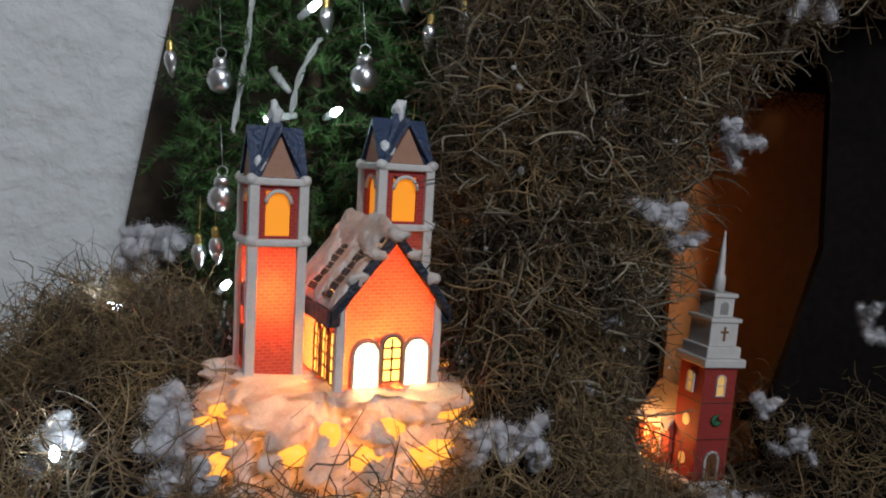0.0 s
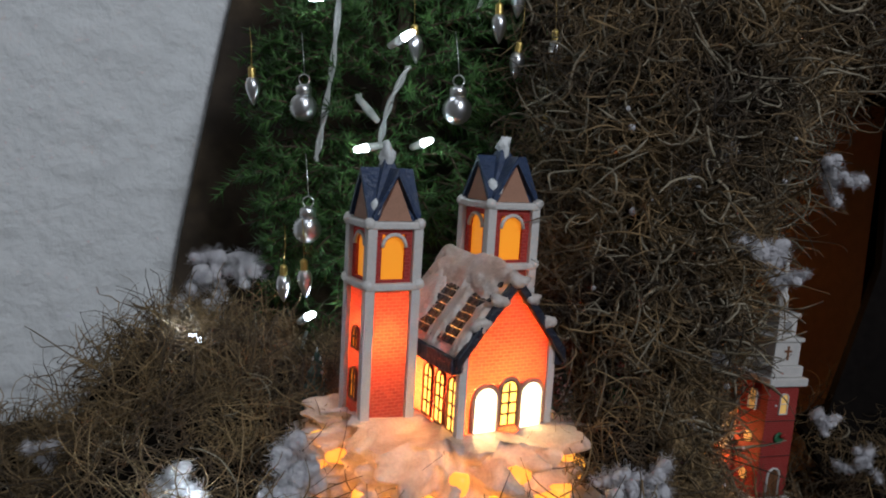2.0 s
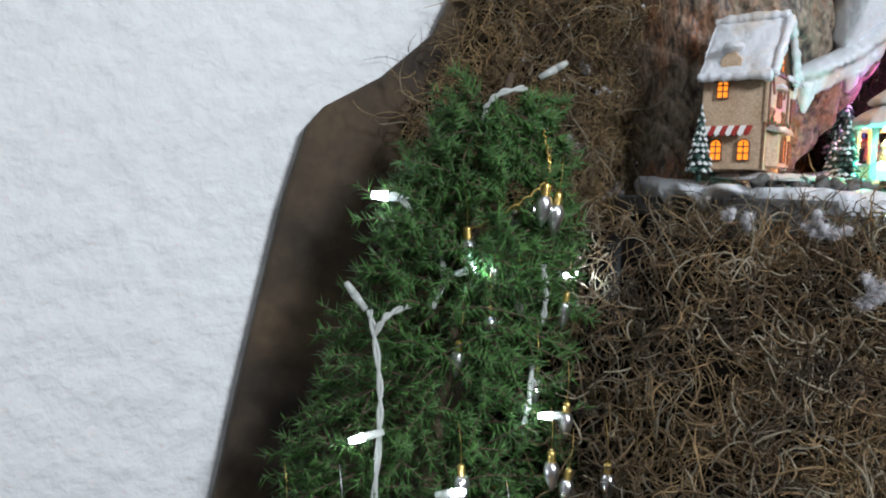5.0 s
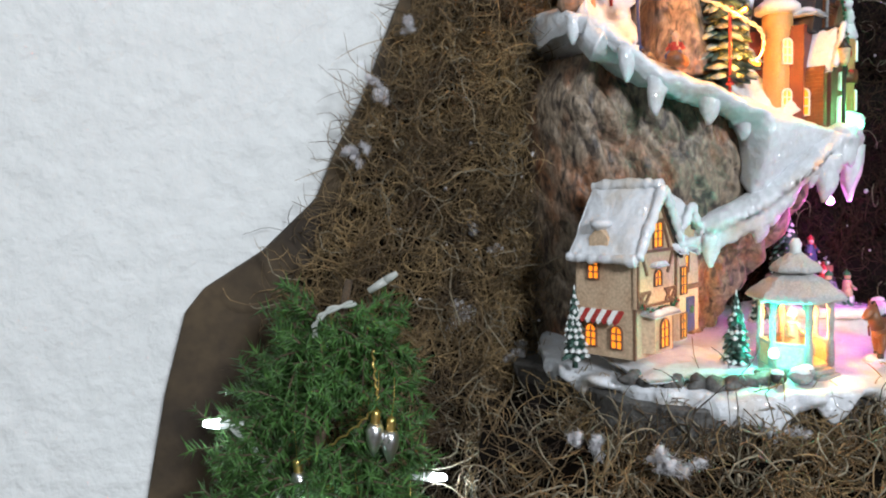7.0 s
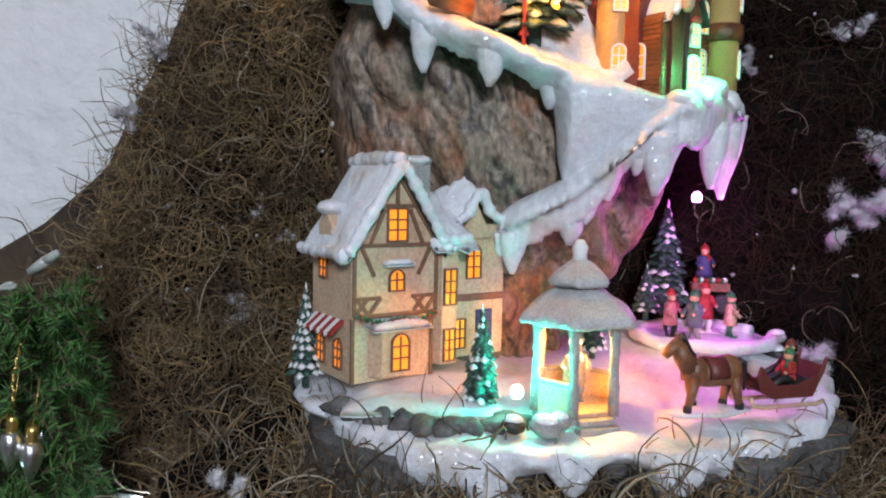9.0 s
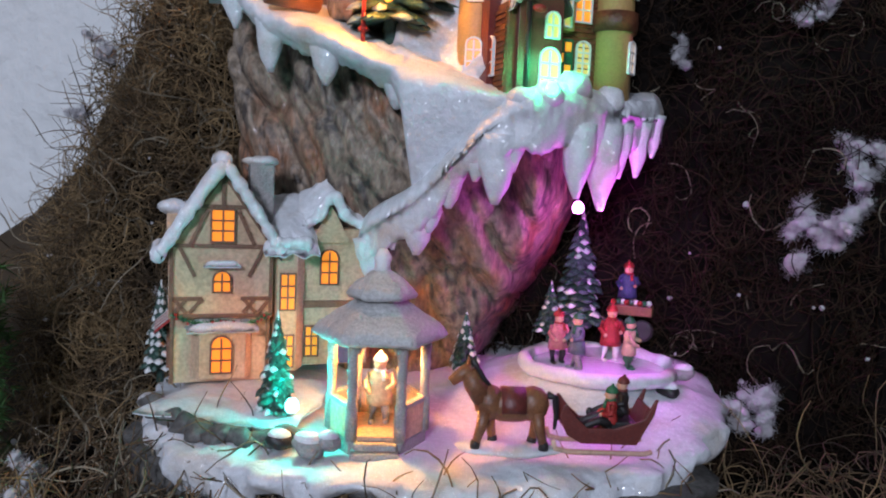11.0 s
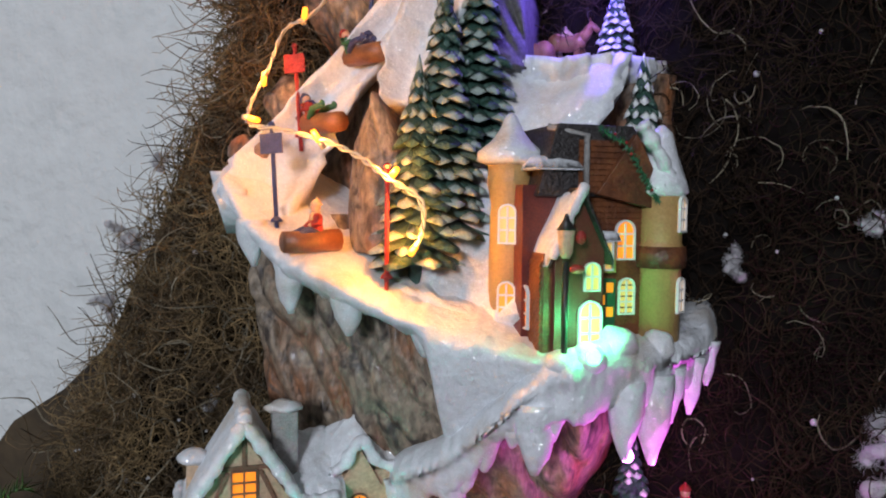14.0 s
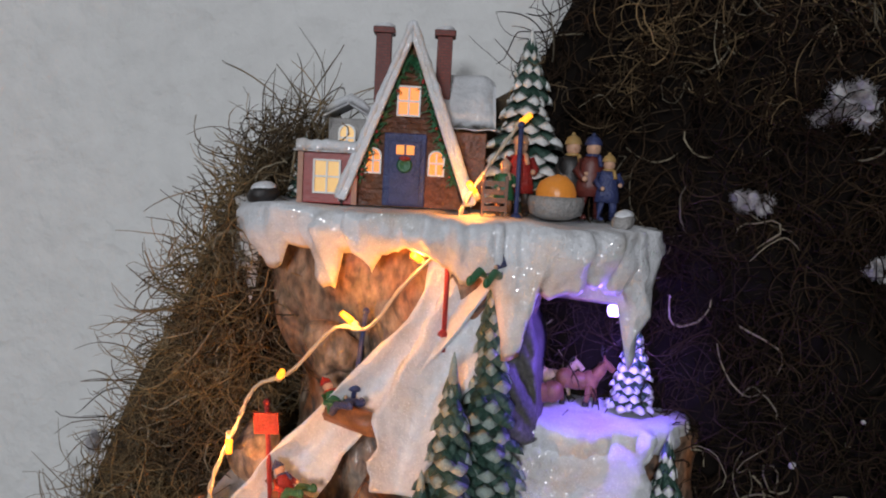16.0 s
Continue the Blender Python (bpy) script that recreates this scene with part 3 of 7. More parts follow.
# the hollow behind the steeple: card with warm glow in its orange, dark flap
solid("orange_backdrop", Geo().prism([(0.03, 0.062), (0.19, 0.062), (0.19, 0.068), (0.03, 0.068)], 0.735, 1.08, MT), ORANGE, "card at the back of the hollow, warm glow put into its orange", "card")
flap = Geo()
flap.front([(0.268, 0.735), (0.245, 0.84), (0.272, 0.96), (0.266, 1.06), (0.25, 1.11), (0.45, 1.11), (0.45, 0.735)], 0.545, 0.553)
solid("dark_flap", flap, DARK, "dark bent card flap beside the hollow", "card")

# ---- the resin mountain ----
mountain = thing("christmas_mountain", "painted resin mountain with snowy ledges and icicles, on moss", "ornament", MT)


def rock(levels, n=72, k=40, amp=0.006, seed=0):
    """A crag through rows (z, u, v, radius u, radius v), with upright ribs."""
    g = Geo(True)
    z0, z1 = levels[0][0], levels[-1][0]
    rings = []
    for i in range(k + 1):
        z = z0 + (z1 - z0) * i / k
        cu, cv, ru, rv = lerp_table(levels, z)
        ring = []
        for j in range(n):
            t = 2 * math.pi * j / n
            c, s = math.cos(t), math.sin(t)
            sq = (abs(c) ** 3 + abs(s) ** 3) ** (-1 / 3)
            p = Vector((cu + ru * c * sq, cv + rv * s * sq, z))
            q = Vector((p.x * 30 + z * 8, p.y * 30, z * 12 + seed))
            h = noise.noise(q) + 0.5 * noise.noise(q * 2.3) + 0.7 * (abs(noise.noise(Vector((p.x * 60 + z * 25, p.y * 60, z * 10 + seed)))) - 0.2)
            p += Vector((c, s, 0)) * amp * h * 1.5
            ring.append(p)
        rings.append(ring)
    return g.loft(rings)


def snow_ledge(cu, cv, radii, top, thick, drips, n=200, seed=0, bulge=0.005, amp=0.0025):
    """A snow slab: radii by angle, top(u, v) -> z, thick(angle) the drop of its lip, drips (angle, width, length)."""
    g = Geo(True)
    rows = [[] for _ in range(13)]
    for j in range(n):
        deg = 360 * j / n
        t = radians(deg)
        k = len(radii)
        f = deg / 360 * k
        i = int(f)
        p0, p1, p2, p3 = (radii[(i + o) % k] for o in (-1, 0, 1, 2))
        x = f - i
        r = 0.5 * (2 * p1 + (p2 - p0) * x + (2 * p0 - 5 * p1 + 4 * p2 - p3) * x * x + (3 * p1 - p0 - 3 * p2 + p3) * x ** 3)
        d = Vector((math.cos(t), math.sin(t), 0))
        r += 0.0035 * noise.noise(d * 6 + Vector((seed, 0, 0))) + 0.0018 * noise.noise(d * 17 + Vector((seed, 3, 0)))
        drop = thick(deg)
        for a, w, length in drips:
            e = abs((deg - a + 180) % 360 - 180) / w
            if e < 1:
                drop = max(drop, thick(deg) * (1 - 0.3 * (1 - e)) + length * (1 - e * e) ** 2.0)
        drop *= 1 + 0.25 * noise.noise(d * 14 + Vector((0, seed, 5)))
        z = lambda rr: top(cu + d.x * rr, cv + d.y * rr) + amp * noise.noise(Vector((cu + d.x * rr, cv + d.y * rr, seed)) * 60)
        P = lambda rr, zz: Vector((cu + d.x * rr, cv + d.y * rr, zz))
        ze = z(r)
        lump = 1 + 0.9 * noise.noise(d * 9 + Vector((seed, 1, 2))) + 0.5 * noise.noise(d * 23 + Vector((seed, 8, 2)))
        prof = [(r * q, z(r * q)) for q in (0.05, 0.4, 0.7, 0.93)]
        for s in (0.04, 0.16, 0.3, 0.45, 0.6, 0.75, 0.9, 1.0):
            q = P(r, ze - drop * s)
            puff = bulge * lump * math.sin(math.pi * min(1.0, 0.2 + 0.75 * s)) + 0.004 * noise.noise(q * 85) + 0.002 * noise.noise(q * 190) - 0.003 * s * s
            prof.append((r + puff, ze - drop * s))
        prof.append((r - 0.006, ze - drop * 0.55))
        for row, (rr, zz) in zip(rows, prof):
            row.append(P(rr, zz))
    under = [Vector((cu + (p.x - cu) * 0.3, cv + (p.y - cv) * 0.3, p.z)) for p in rows[-1]]
    zl = min(p.z for p in rows[3]) - 0.004
    under = [Vector((p.x, p.y, min(p.z, top(p.x, p.y) - 0.004))) for p in under]
    return g.loft(list(reversed(rows + [under])))


# lower ledge
low_top = lambda u, v: 1.222 + 0.10 * max(0, v + 0.03) + 0.0155 * math.exp(-((u - 0.0755) / 0.05) ** 4 - ((v - 0.01) / 0.05) ** 4)
part("rock", rock([(1.155, 0, 0.0, 0.09, 0.075), (1.19, 0.0, 0.0, 0.115, 0.098), (1.215, 0.0, 0.0, 0.12, 0.10)], amp=0.008, seed=4), FOOT, mountain, "grey painted rock foot")
part("snow_ledge", snow_ledge(0, 0, [0.124, 0.12, 0.105, 0.09, 0.085, 0.09, 0.10, 0.11, 0.116, 0.118, 0.117, 0.112, 0.107, 0.104, 0.11, 0.12], low_top, lambda a: 0.013 + 0.006 * math.sin(radians(a * 5)),
     [(a, w, h) for a, w, h in ((182, 4, 0.012), (196, 6, 0.01), (214, 5, 0.014), (228, 7, 0.009), (247, 6, 0.016), (262, 5, 0.012), (283, 6, 0.02), (297, 5, 0.014), (312, 7, 0.02), (329, 5, 0.012), (345, 5, 0.016))], seed=1), SNOW, mountain)
# the crag between the lower and the middle ledge: a folded face, wrapped round at both sides
def crag(rows, fronts, nu=150, nz=110, back=0.075, amp=0.006, seed=0):
    """rows (z, u left, u right); fronts (z, v left, v middle, v right). Upright folds, deep creases and flat facets."""
    g = Geo(True)
    z0, z1 = rows[0][0], rows[-1][0]
    rings = []
    for i in range(nz + 1):
        z = z0 + (z1 - z0) * i / nz
        ul, ur = lerp_table(rows, z)
        vl, vm, vr = lerp_table(fronts, z)
        ring = []
        for j in range(nu + 1):
            a = j / nu
            x = 2 * a - 1
            u = ul + (ur - ul) * a
            v = vm + (vl - vm) * max(0, -x) ** 1.5 + (vr - vm) * max(0, x) ** 1.5
            v += 0.055 * max(0, abs(x) - 0.8) ** 2 / 0.04 * 0.8
            q = Vector((u * 42 + z * 16 + seed, v * 20, z * 11))
            fold = math.sqrt(abs(noise.noise(q))) - 0.45
            fine = math.sqrt(abs(noise.noise(Vector((u * 95 + z * 46, seed, z * 26))))) - 0.45
            chip = noise.noise(Vector((u * 230 + z * 60, seed + 4, z * 90)))
            edge = noise.noise(Vector((seed, 2, z * 60))) * 0.004 * abs(x) ** 6 * (1 if x > 0 else -1)
            ring.append(Vector((u + edge, v - amp * (2.4 * fold + 1.3 * fine + 0.3 * chip), z)))
        ring += [Vector((ur - 0.004, back, z)), Vector((ul + 0.004, back, z))]
        rings.append(ring)
    return g.loft(rings)


part("rock", crag([(1.215, -0.104, 0.012), (1.245, -0.106, 0.026), (1.256, -0.106, 0.035), (1.29, -0.108, 0.054), (1.311, -0.110, 0.061), (1.345, -0.113, 0.066), (1.375, -0.113, 0.05), (1.40, -0.104, 0.02)],
                  [(1.215, 0.03, 0.02, 0.03), (1.25, 0.03, 0.012, 0.02), (1.29, 0.026, -0.002, 0.0), (1.315, 0.018, -0.014, -0.012), (1.345, 0.008, -0.022, -0.012), (1.365, -0.002, -0.02, 0.0), (1.40, 0.0, -0.005, 0.02)], seed=9), ROCK, mountain, "brown and rust painted crag with upright folds")
mid_top = lambda u, v: lerp_table([(-0.11, 1.425), (-0.09, 1.41), (-0.06, 1.383), (-0.03, 1.368), (0.0, 1.358), (0.04, 1.352), (0.12, 1.350)], u)[0] + 0.12 * max(0, v)


def drip(g, u, v, z_top, z_tip, r, seed):
    """A round lumpy icicle hanging from the snow."""
    n = 9
    pts = []
    for k in range(n):
        t = k / (n - 1)
        pts.append((Vector((u + 0.0012 * noise.noise(Vector((seed, t * 2, 0))), v + 0.0012 * noise.noise(Vector((t * 2, seed, 5))) + 0.002 * t, z_top + (z_tip - z_top) * t)), r * (1.15 - 0.15 * t) * max(0.1, 1 - t ** 2.4) ** 0.7))
    rings = [[p + Vector((math.cos(a) * rr * (1 + 0.2 * noise.noise(p * 300 + Vector((a, 0, 0)))), math.sin(a) * rr * 0.85, 0)) for a in (2 * math.pi * q / 10 for q in range(10))] for p, rr in pts]
    g.loft(rings[::-1])


def snow_slope(rows, bottom, drips, n=240, seed=0):
    """Snow lying on a ledge and hanging over it: rows (u, v back, z back, v lip, z lip, v foot), bottom (u, z), drips (u, z tip, radius)."""
    g = Geo(True)
    u0, u1 = rows[0][0], rows[-1][0]
    rings = []
    for i in range(n + 1):
        u = u0 + (u1 - u0) * i / n
        vb, zb, vl, zl, vf = lerp_table(rows, u)
        zf = lerp_table(bottom, u)[0] + 0.0022 * noise.noise(Vector((u * 130, seed, 0))) + 0.001 * noise.noise(Vector((u * 400, seed, 3)))
        e = min(1.0, min(i, n - i) / 7)
        prof = [(vb, zb - 0.012), (vb, zb)]
        for t in (0.15, 0.35, 0.55, 0.72, 0.86, 0.96):
            prof.append((vb + (vl - vb) * t, zb + (zl - zb) * t ** 1.25 + 0.0012 * math.sin(math.pi * t)))
        for t in (0.06, 0.18, 0.32, 0.48, 0.64, 0.8, 0.92, 1.0):
            prof.append((vl + (vf - vl) * t - 0.0035 * math.sin(math.pi * min(1, t + 0.08)) + 0.003 * t ** 4, zl + (zf - zl) * t))
        prof += [(vf + 0.005, zf + 0.002), (vf + 0.013, min(zf + 0.008, zl - 0.003)), (max(vf + 0.02, vb - 0.004), min(zl, zb) - 0.013)]
        ring = []
        for k, (v, z) in enumerate(prof):
            p = Vector((u, v, z))
            h = 0.0022 * noise.noise(p * 55 + Vector((seed, 0, 0))) + 0.0013 * noise.noise(p * 130) + 0.0007 * noise.noise(p * 330)
            p += Vector((0, -0.8, 0.6)) * h * (1 if 1 < k < 17 else 0)
            ring.append(Vector((p.x, vb + (p.y - vb) * (0.45 + 0.55 * math.sqrt(e)), p.z - 0.006 * (1 - e) ** 2)))
        rings.append(ring[::-1])
    g.loft(rings)
    for k, (u, tip, r) in enumerate(drips):
        vb, zb, vl, zl, vf = lerp_table(rows, u)
        drip(g, u, vf + 0.0005, lerp_table(bottom, u)[0] + 0.009, tip, r * 1.25, seed + k * 3.7)
    return part("snow_ledge", g, SNOW, mountain)


# middle ledge: high at its left end, low under the house, its snow running down over the crag
snow_slope([(-0.1125, 0.05, 1.432, -0.002, 1.4255, -0.006), (-0.10, 0.05, 1.43, -0.02, 1.416, -0.023), (-0.085, 0.05, 1.426, -0.032, 1.4005, -0.032), (-0.066, 0.05, 1.418, -0.039, 1.385, -0.033), (-0.039, 0.05, 1.40, -0.047, 1.3745, -0.041), (-0.015, 0.05, 1.39, -0.048, 1.364, -0.035),
            (0.0, 0.05, 1.385, -0.048, 1.3595, -0.03), (0.02, 0.05, 1.375, -0.048, 1.3555, -0.031), (0.035, 0.05, 1.368, -0.048, 1.3525, -0.034), (0.06, 0.05, 1.362, -0.034, 1.353, -0.03), (0.085, 0.05, 1.364, -0.004, 1.3555, -0.006), (0.099, 0.05, 1.366, 0.018, 1.3575, 0.018)],
           [(-0.1125, 1.411), (-0.1, 1.406), (-0.088, 1.394), (-0.075, 1.381), (-0.0654, 1.3735), (-0.05, 1.3685), (-0.0389, 1.365), (-0.0217, 1.3588), (-0.0115, 1.3535), (-0.0075, 1.342), (-0.0045, 1.316), (0.0, 1.31), (0.018, 1.325), (0.035, 1.34), (0.099, 1.345)],
           [(-0.1065, 1.402, 0.0035), (-0.0955, 1.3985, 0.0042), (-0.083, 1.379, 0.004), (-0.0661, 1.361, 0.0048), (-0.0388, 1.355, 0.0052), (-0.0105, 1.347, 0.0048)], seed=2)


def snow_roll(rows, drips, n=220, seed=0):
    """A thick rounded swag of snow: rows (u, v front, z top, z bottom), with icicles (u, z tip, radius)."""
    g = Geo(True)
    rings = []
    u0, u1 = rows[0][0], rows[-1][0]
    for i in range(n + 1):
        u = u0 + (u1 - u0) * i / n
        vf, zt, zb = lerp_table(rows, u)
        zb += 0.003 * noise.noise(Vector((u * 110, seed, 0))) + 0.0012 * noise.noise(Vector((u * 380, seed, 3)))
        e = min(1.0, min(i, n - i) / 9) ** 0.5
        h = zt - zb
        prof = [(0.024, zt - 0.006), (0.016, zt - 0.001), (0.009, zt + 0.0008), (0.003, zt - 0.001), (-0.0012, zt - 0.0045), (-0.0028, zt - 0.009), (-0.0022, zt - 0.4 * h), (-0.0008, zt - 0.62 * h), (0.0004, zt - 0.8 * h), (0.0016, zt - 0.93 * h), (0.0036, zb), (0.0065, zb + 0.0015), (0.011, zb + 0.008), (0.022, zb + 0.014)]
        ring = []
        for k, (v, z) in enumerate(prof):
            p = Vector((u, vf + v, z))
            q = 0.0032 * noise.noise(p * 62 + Vector((seed, 0, 0))) + 0.002 * abs(noise.noise(Vector((u * 150, z * 60, seed)))) + 0.0008 * noise.noise(p * 320)
            p.y -= q * (0 if k in (0, 13) else 1)
            ring.append(Vector((u, vf + 0.011 + (p.y - vf - 0.011) * e, (zt + zb) / 2 + (p.z - (zt + zb) / 2) * (0.5 + 0.5 * e))))
        rings.append(ring[::-1])
    g.loft(rings)
    for k, (u, tip, r) in enumerate(drips):
        vf, zt, zb = lerp_table(rows, u)
        drip(g, u, vf + 0.004, zb + 0.010, tip, r * 1.2, seed + k * 2.9)
    for u, dv, dz, r in ((0.0594, 0.004, -0.002, 0.0075), (0.05, 0.003, -0.004, 0.006), (0.074, 0.004, -0.002, 0.006), (0.041, 0.004, -0.003, 0.0055)):
        vf, zt, zb = lerp_table(rows, u)
        g.ball((u, vf + dv, zt + dz), r, r * 0.9, r * 0.85, 16, 0.35, freq=150)
    return part("snow_swag", g, SNOW, mountain, "thick swag of snow with hanging icicles")


snow_roll([(-0.033, -0.014, 1.2985, 1.284), (-0.0257, -0.022, 1.304, 1.281), (-0.018, -0.027, 1.3085, 1.2875), (-0.008, -0.033, 1.3135, 1.294), (0.0, -0.036, 1.319, 1.296), (0.0083, -0.041, 1.326, 1.304), (0.0186, -0.046, 1.3355, 1.3205), (0.027, -0.0485, 1.344, 1.325), (0.036, -0.05, 1.3525, 1.328),
           (0.046, -0.049, 1.3555, 1.331), (0.056, -0.0405, 1.3585, 1.333), (0.07, -0.027, 1.3565, 1.3335), (0.085, -0.006, 1.356, 1.336), (0.0985, 0.018, 1.358, 1.344)],
          [(-0.0285, 1.281, 0.003), (-0.0235, 1.2735, 0.0045), (-0.0125, 1.289, 0.003), (-0.0007, 1.288, 0.0055), (0.0055, 1.2975, 0.0035), (0.0136, 1.308, 0.0042), (0.0245, 1.319, 0.004), (0.0326, 1.3105, 0.006), (0.0385, 1.323, 0.0035), (0.0625, 1.314, 0.005), (0.0725, 1.3095, 0.0055), (0.0787, 1.323, 0.004), (0.0867, 1.324, 0.0035), (0.094, 1.333, 0.003)], seed=7)
# upper crag
part("rock", rock([(1.36, -0.03, 0.055, 0.05, 0.03), (1.42, -0.035, 0.05, 0.05, 0.035), (1.48, -0.038, 0.055, 0.042, 0.032), (1.52, -0.034, 0.055, 0.052, 0.038), (1.538, -0.028, 0.055, 0.058, 0.04)], n=120, k=60, amp=0.010, seed=21), ROCK, mountain, "brown upper crag")
part("rock", rock([(1.35, 0.04, 0.055, 0.045, 0.03), (1.42, 0.042, 0.058, 0.042, 0.026), (1.462, 0.045, 0.058, 0.038, 0.024)], amp=0.005, seed=31), ROCK, mountain, "dark crag under the deer ledge")
part("rock", crag([(1.385, -0.056, -0.012), (1.405, -0.055, -0.017), (1.43, -0.0515, -0.0265), (1.441, -0.0455, -0.033), (1.4495, -0.0402, -0.0385)],
                  [(1.385, -0.002, -0.024, -0.02), (1.42, 0.0, -0.019, -0.014), (1.4495, -0.006, -0.013, -0.01)], 40, 40, 0.02, 0.003, 41), ROCK, mountain, "pointed brown boulder")


def snow_run(rows, name="ski_run"):
    """A thick bent band of snow through rows (u, v, z, half width, slope of its width in degrees)."""
    g = Geo(True)
    pts = spline([r[:3] for r in rows], 30)
    rings = []
    for i, p in enumerate(pts):
        f = i / 29 * (len(rows) - 1)
        k = min(int(f), len(rows) - 2)
        w, sl = (rows[k][o] + (rows[k + 1][o] - rows[k][o]) * (f - k) for o in (3, 4))
        d = (pts[min(i + 1, 29)] - pts[max(i - 1, 0)]).normalized()
        a = Vector((math.cos(radians(sl)), math.sin(radians(sl)), 0))
        nrm = a.cross(d).normalized()
        nrm = nrm if nrm.z > 0 else -nrm
        ring = []
        for t in range(14):
            x = -1 + 2 * t / 13
            h = 0.0015 * noise.noise((p + a * x * w) * 90) - 0.004 * math.cos(x * 2.6)
            ring.append(p + a * (x * w * (1 + 0.3 * noise.noise(p * 75 + Vector((x * 2, 0, 0))) + 0.2 * noise.noise(p * 190 + Vector((x * 3, 0, 0))))) + nrm * h)
        ring += [p + a * w * 0.8 - nrm * 0.014, p - a * w * 0.8 - nrm * 0.014]
        rings.append(ring)
    g.loft(rings)
    return part(name, g, SNOW, mountain)


snow_run([(-0.085, -0.025, 1.402, 0.016, 20), (-0.084, -0.006, 1.42, 0.02, 25), (-0.070, 0.004, 1.447, 0.013, 10), (-0.044, 0.009, 1.476, 0.012, 0), (-0.02, 0.012, 1.506, 0.010, -5), (-0.006, 0.018, 1.533, 0.014, -5)])
snow_run([(-0.003, 0.02, 1.522, 0.011, 0), (-0.013, 0.010, 1.497, 0.013, 0), (-0.025, 0.0, 1.468, 0.013, 0), (-0.029, -0.008, 1.447, 0.008, 0)])
snow_run([(0.004, -0.03, 1.362, 0.02, 0), (0.008, -0.014, 1.39, 0.021, 0), (0.014, 0.0, 1.42, 0.024, 0), (0.024, 0.009, 1.448, 0.03, 0), (0.03, 0.024, 1.466, 0.032, 0)], "snow_drift")
part("rock", crag([(1.462, -0.006, 0.021), (1.49, -0.0065, 0.0175), (1.512, -0.005, 0.0155), (1.526, -0.002, 0.012)], [(1.462, 0.022, 0.013, 0.02), (1.526, 0.026, 0.017, 0.026)], 40, 40, 0.055, 0.0035, 51), FOOT, mountain, "dark grey rock pillar beside the hollow")
for k, (u, v, z, r) in enumerate(((-0.0985, -0.003, 1.427, 0.0085), (-0.087, 0.009, 1.45, 0.009), (-0.061, 0.021, 1.488, 0.009))):
    part("rock", Geo(True).ball((u, v, z), r, r * 0.9, r * 1.05, 22, 0.9, freq=70 + 9 * k), ROCK, mountain, "brown rock beside the run")
# deer ledge
part("snow_ledge", snow_ledge(0.03, 0.05, [0.04, 0.036, 0.03, 0.026, 0.025, 0.026, 0.03, 0.034, 0.036, 0.034, 0.031, 0.029, 0.028, 0.03, 0.033, 0.038], lambda u, v: 1.468, lambda a: 0.012,
     [(230, 12, 0.012), (275, 14, 0.006), (320, 10, 0.014), (345, 8, 0.008)], n=120, seed=3), SNOW, mountain)
# top ledge
top_top = lambda u, v: 1.543 - 0.002 * u / 0.1
part("snow_ledge", snow_ledge(-0.02, 0.045, [0.074, 0.07, 0.057, 0.05, 0.046, 0.05, 0.06, 0.075, 0.086, 0.075, 0.056, 0.047, 0.043, 0.05, 0.062, 0.072], top_top,
     lambda a: lerp_table([(0, 0.022), (180, 0.02), (225, 0.014), (262, 0.014), (280, 0.02), (300, 0.022), (360, 0.022)], a)[0],
     [(186, 6, 0.032), (205, 7, 0.014), (222, 7, 0.024), (240, 5, 0.01), (285, 6, 0.006), (302, 8, 0.034), (318, 5, 0.008), (342, 5, 0.036), (356, 4, 0.018)], n=220, seed=5), SNOW, mountain)

# ---- the red ceramic church ----
CH = Matrix.Translation((-0.017, 0.3725, 0)) @ Matrix.Rotation(radians(30), 4, "Z")
church = thing("ceramic_church", "lit red-brick ceramic church with two towers on a snowy rock", "ornament", CH)
def church_base():
    g = Geo(True)
    n, k = 240, 64
    rings = []
    for i in range(k + 1):
        z = 0.858 + (0.905 - 0.858) * i / k
        r = 0.060 - 0.012 * (i / k) ** 1.5
        ring = []
        for j in range(n):
            t = 2 * math.pi * j / n
            p = Vector((0.006 + r * math.cos(t), -0.006 + r * math.sin(t), z))
            p += Vector((math.cos(t), math.sin(t), 0)) * (0.022 * abs(noise.noise(p * 38)) + 0.026 * abs(noise.noise(p * 78)) + 0.012 * abs(noise.noise(p * 165)) - 0.009)
            p.z += 0.004 * noise.noise(p * 60 + Vector((9, 0, 0)))
            ring.append(p)
        rings.append(ring)
    g.loft(rings, caps=False)
    top = rings[-1]
    c = Vector((0.006, -0.006, 0.9035))
    m = len(top)
    g.add(top + [p * 0.5 + c * 0.5 for p in top] + [c], [(i, (i + 1) % m, m + (i + 1) % m, m + i) for i in range(m)] + [(m + i, m + (i + 1) % m, 2 * m) for i in range(m)])
    return g


part("rock_base", church_base(), BASE, church, "snow-covered ceramic rock base")
rb = random.Random(12)
# glowing lumps set into the rock imitate light from gaps; nothing is cut open
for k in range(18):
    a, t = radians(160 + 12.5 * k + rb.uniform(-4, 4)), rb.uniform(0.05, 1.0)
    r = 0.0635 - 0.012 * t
    part("gap_light_lump", Geo(True).ball((0.006 + r * math.cos(a), -0.006 + r * math.sin(a), 0.871 + 0.03 * t), rb.uniform(0.004, 0.0085), rb.uniform(0.003, 0.006), rb.uniform(0.003, 0.0055), 14, 0.7, freq=170), GAP, church, "self-lit lump that stands in for bulb light through a gap")


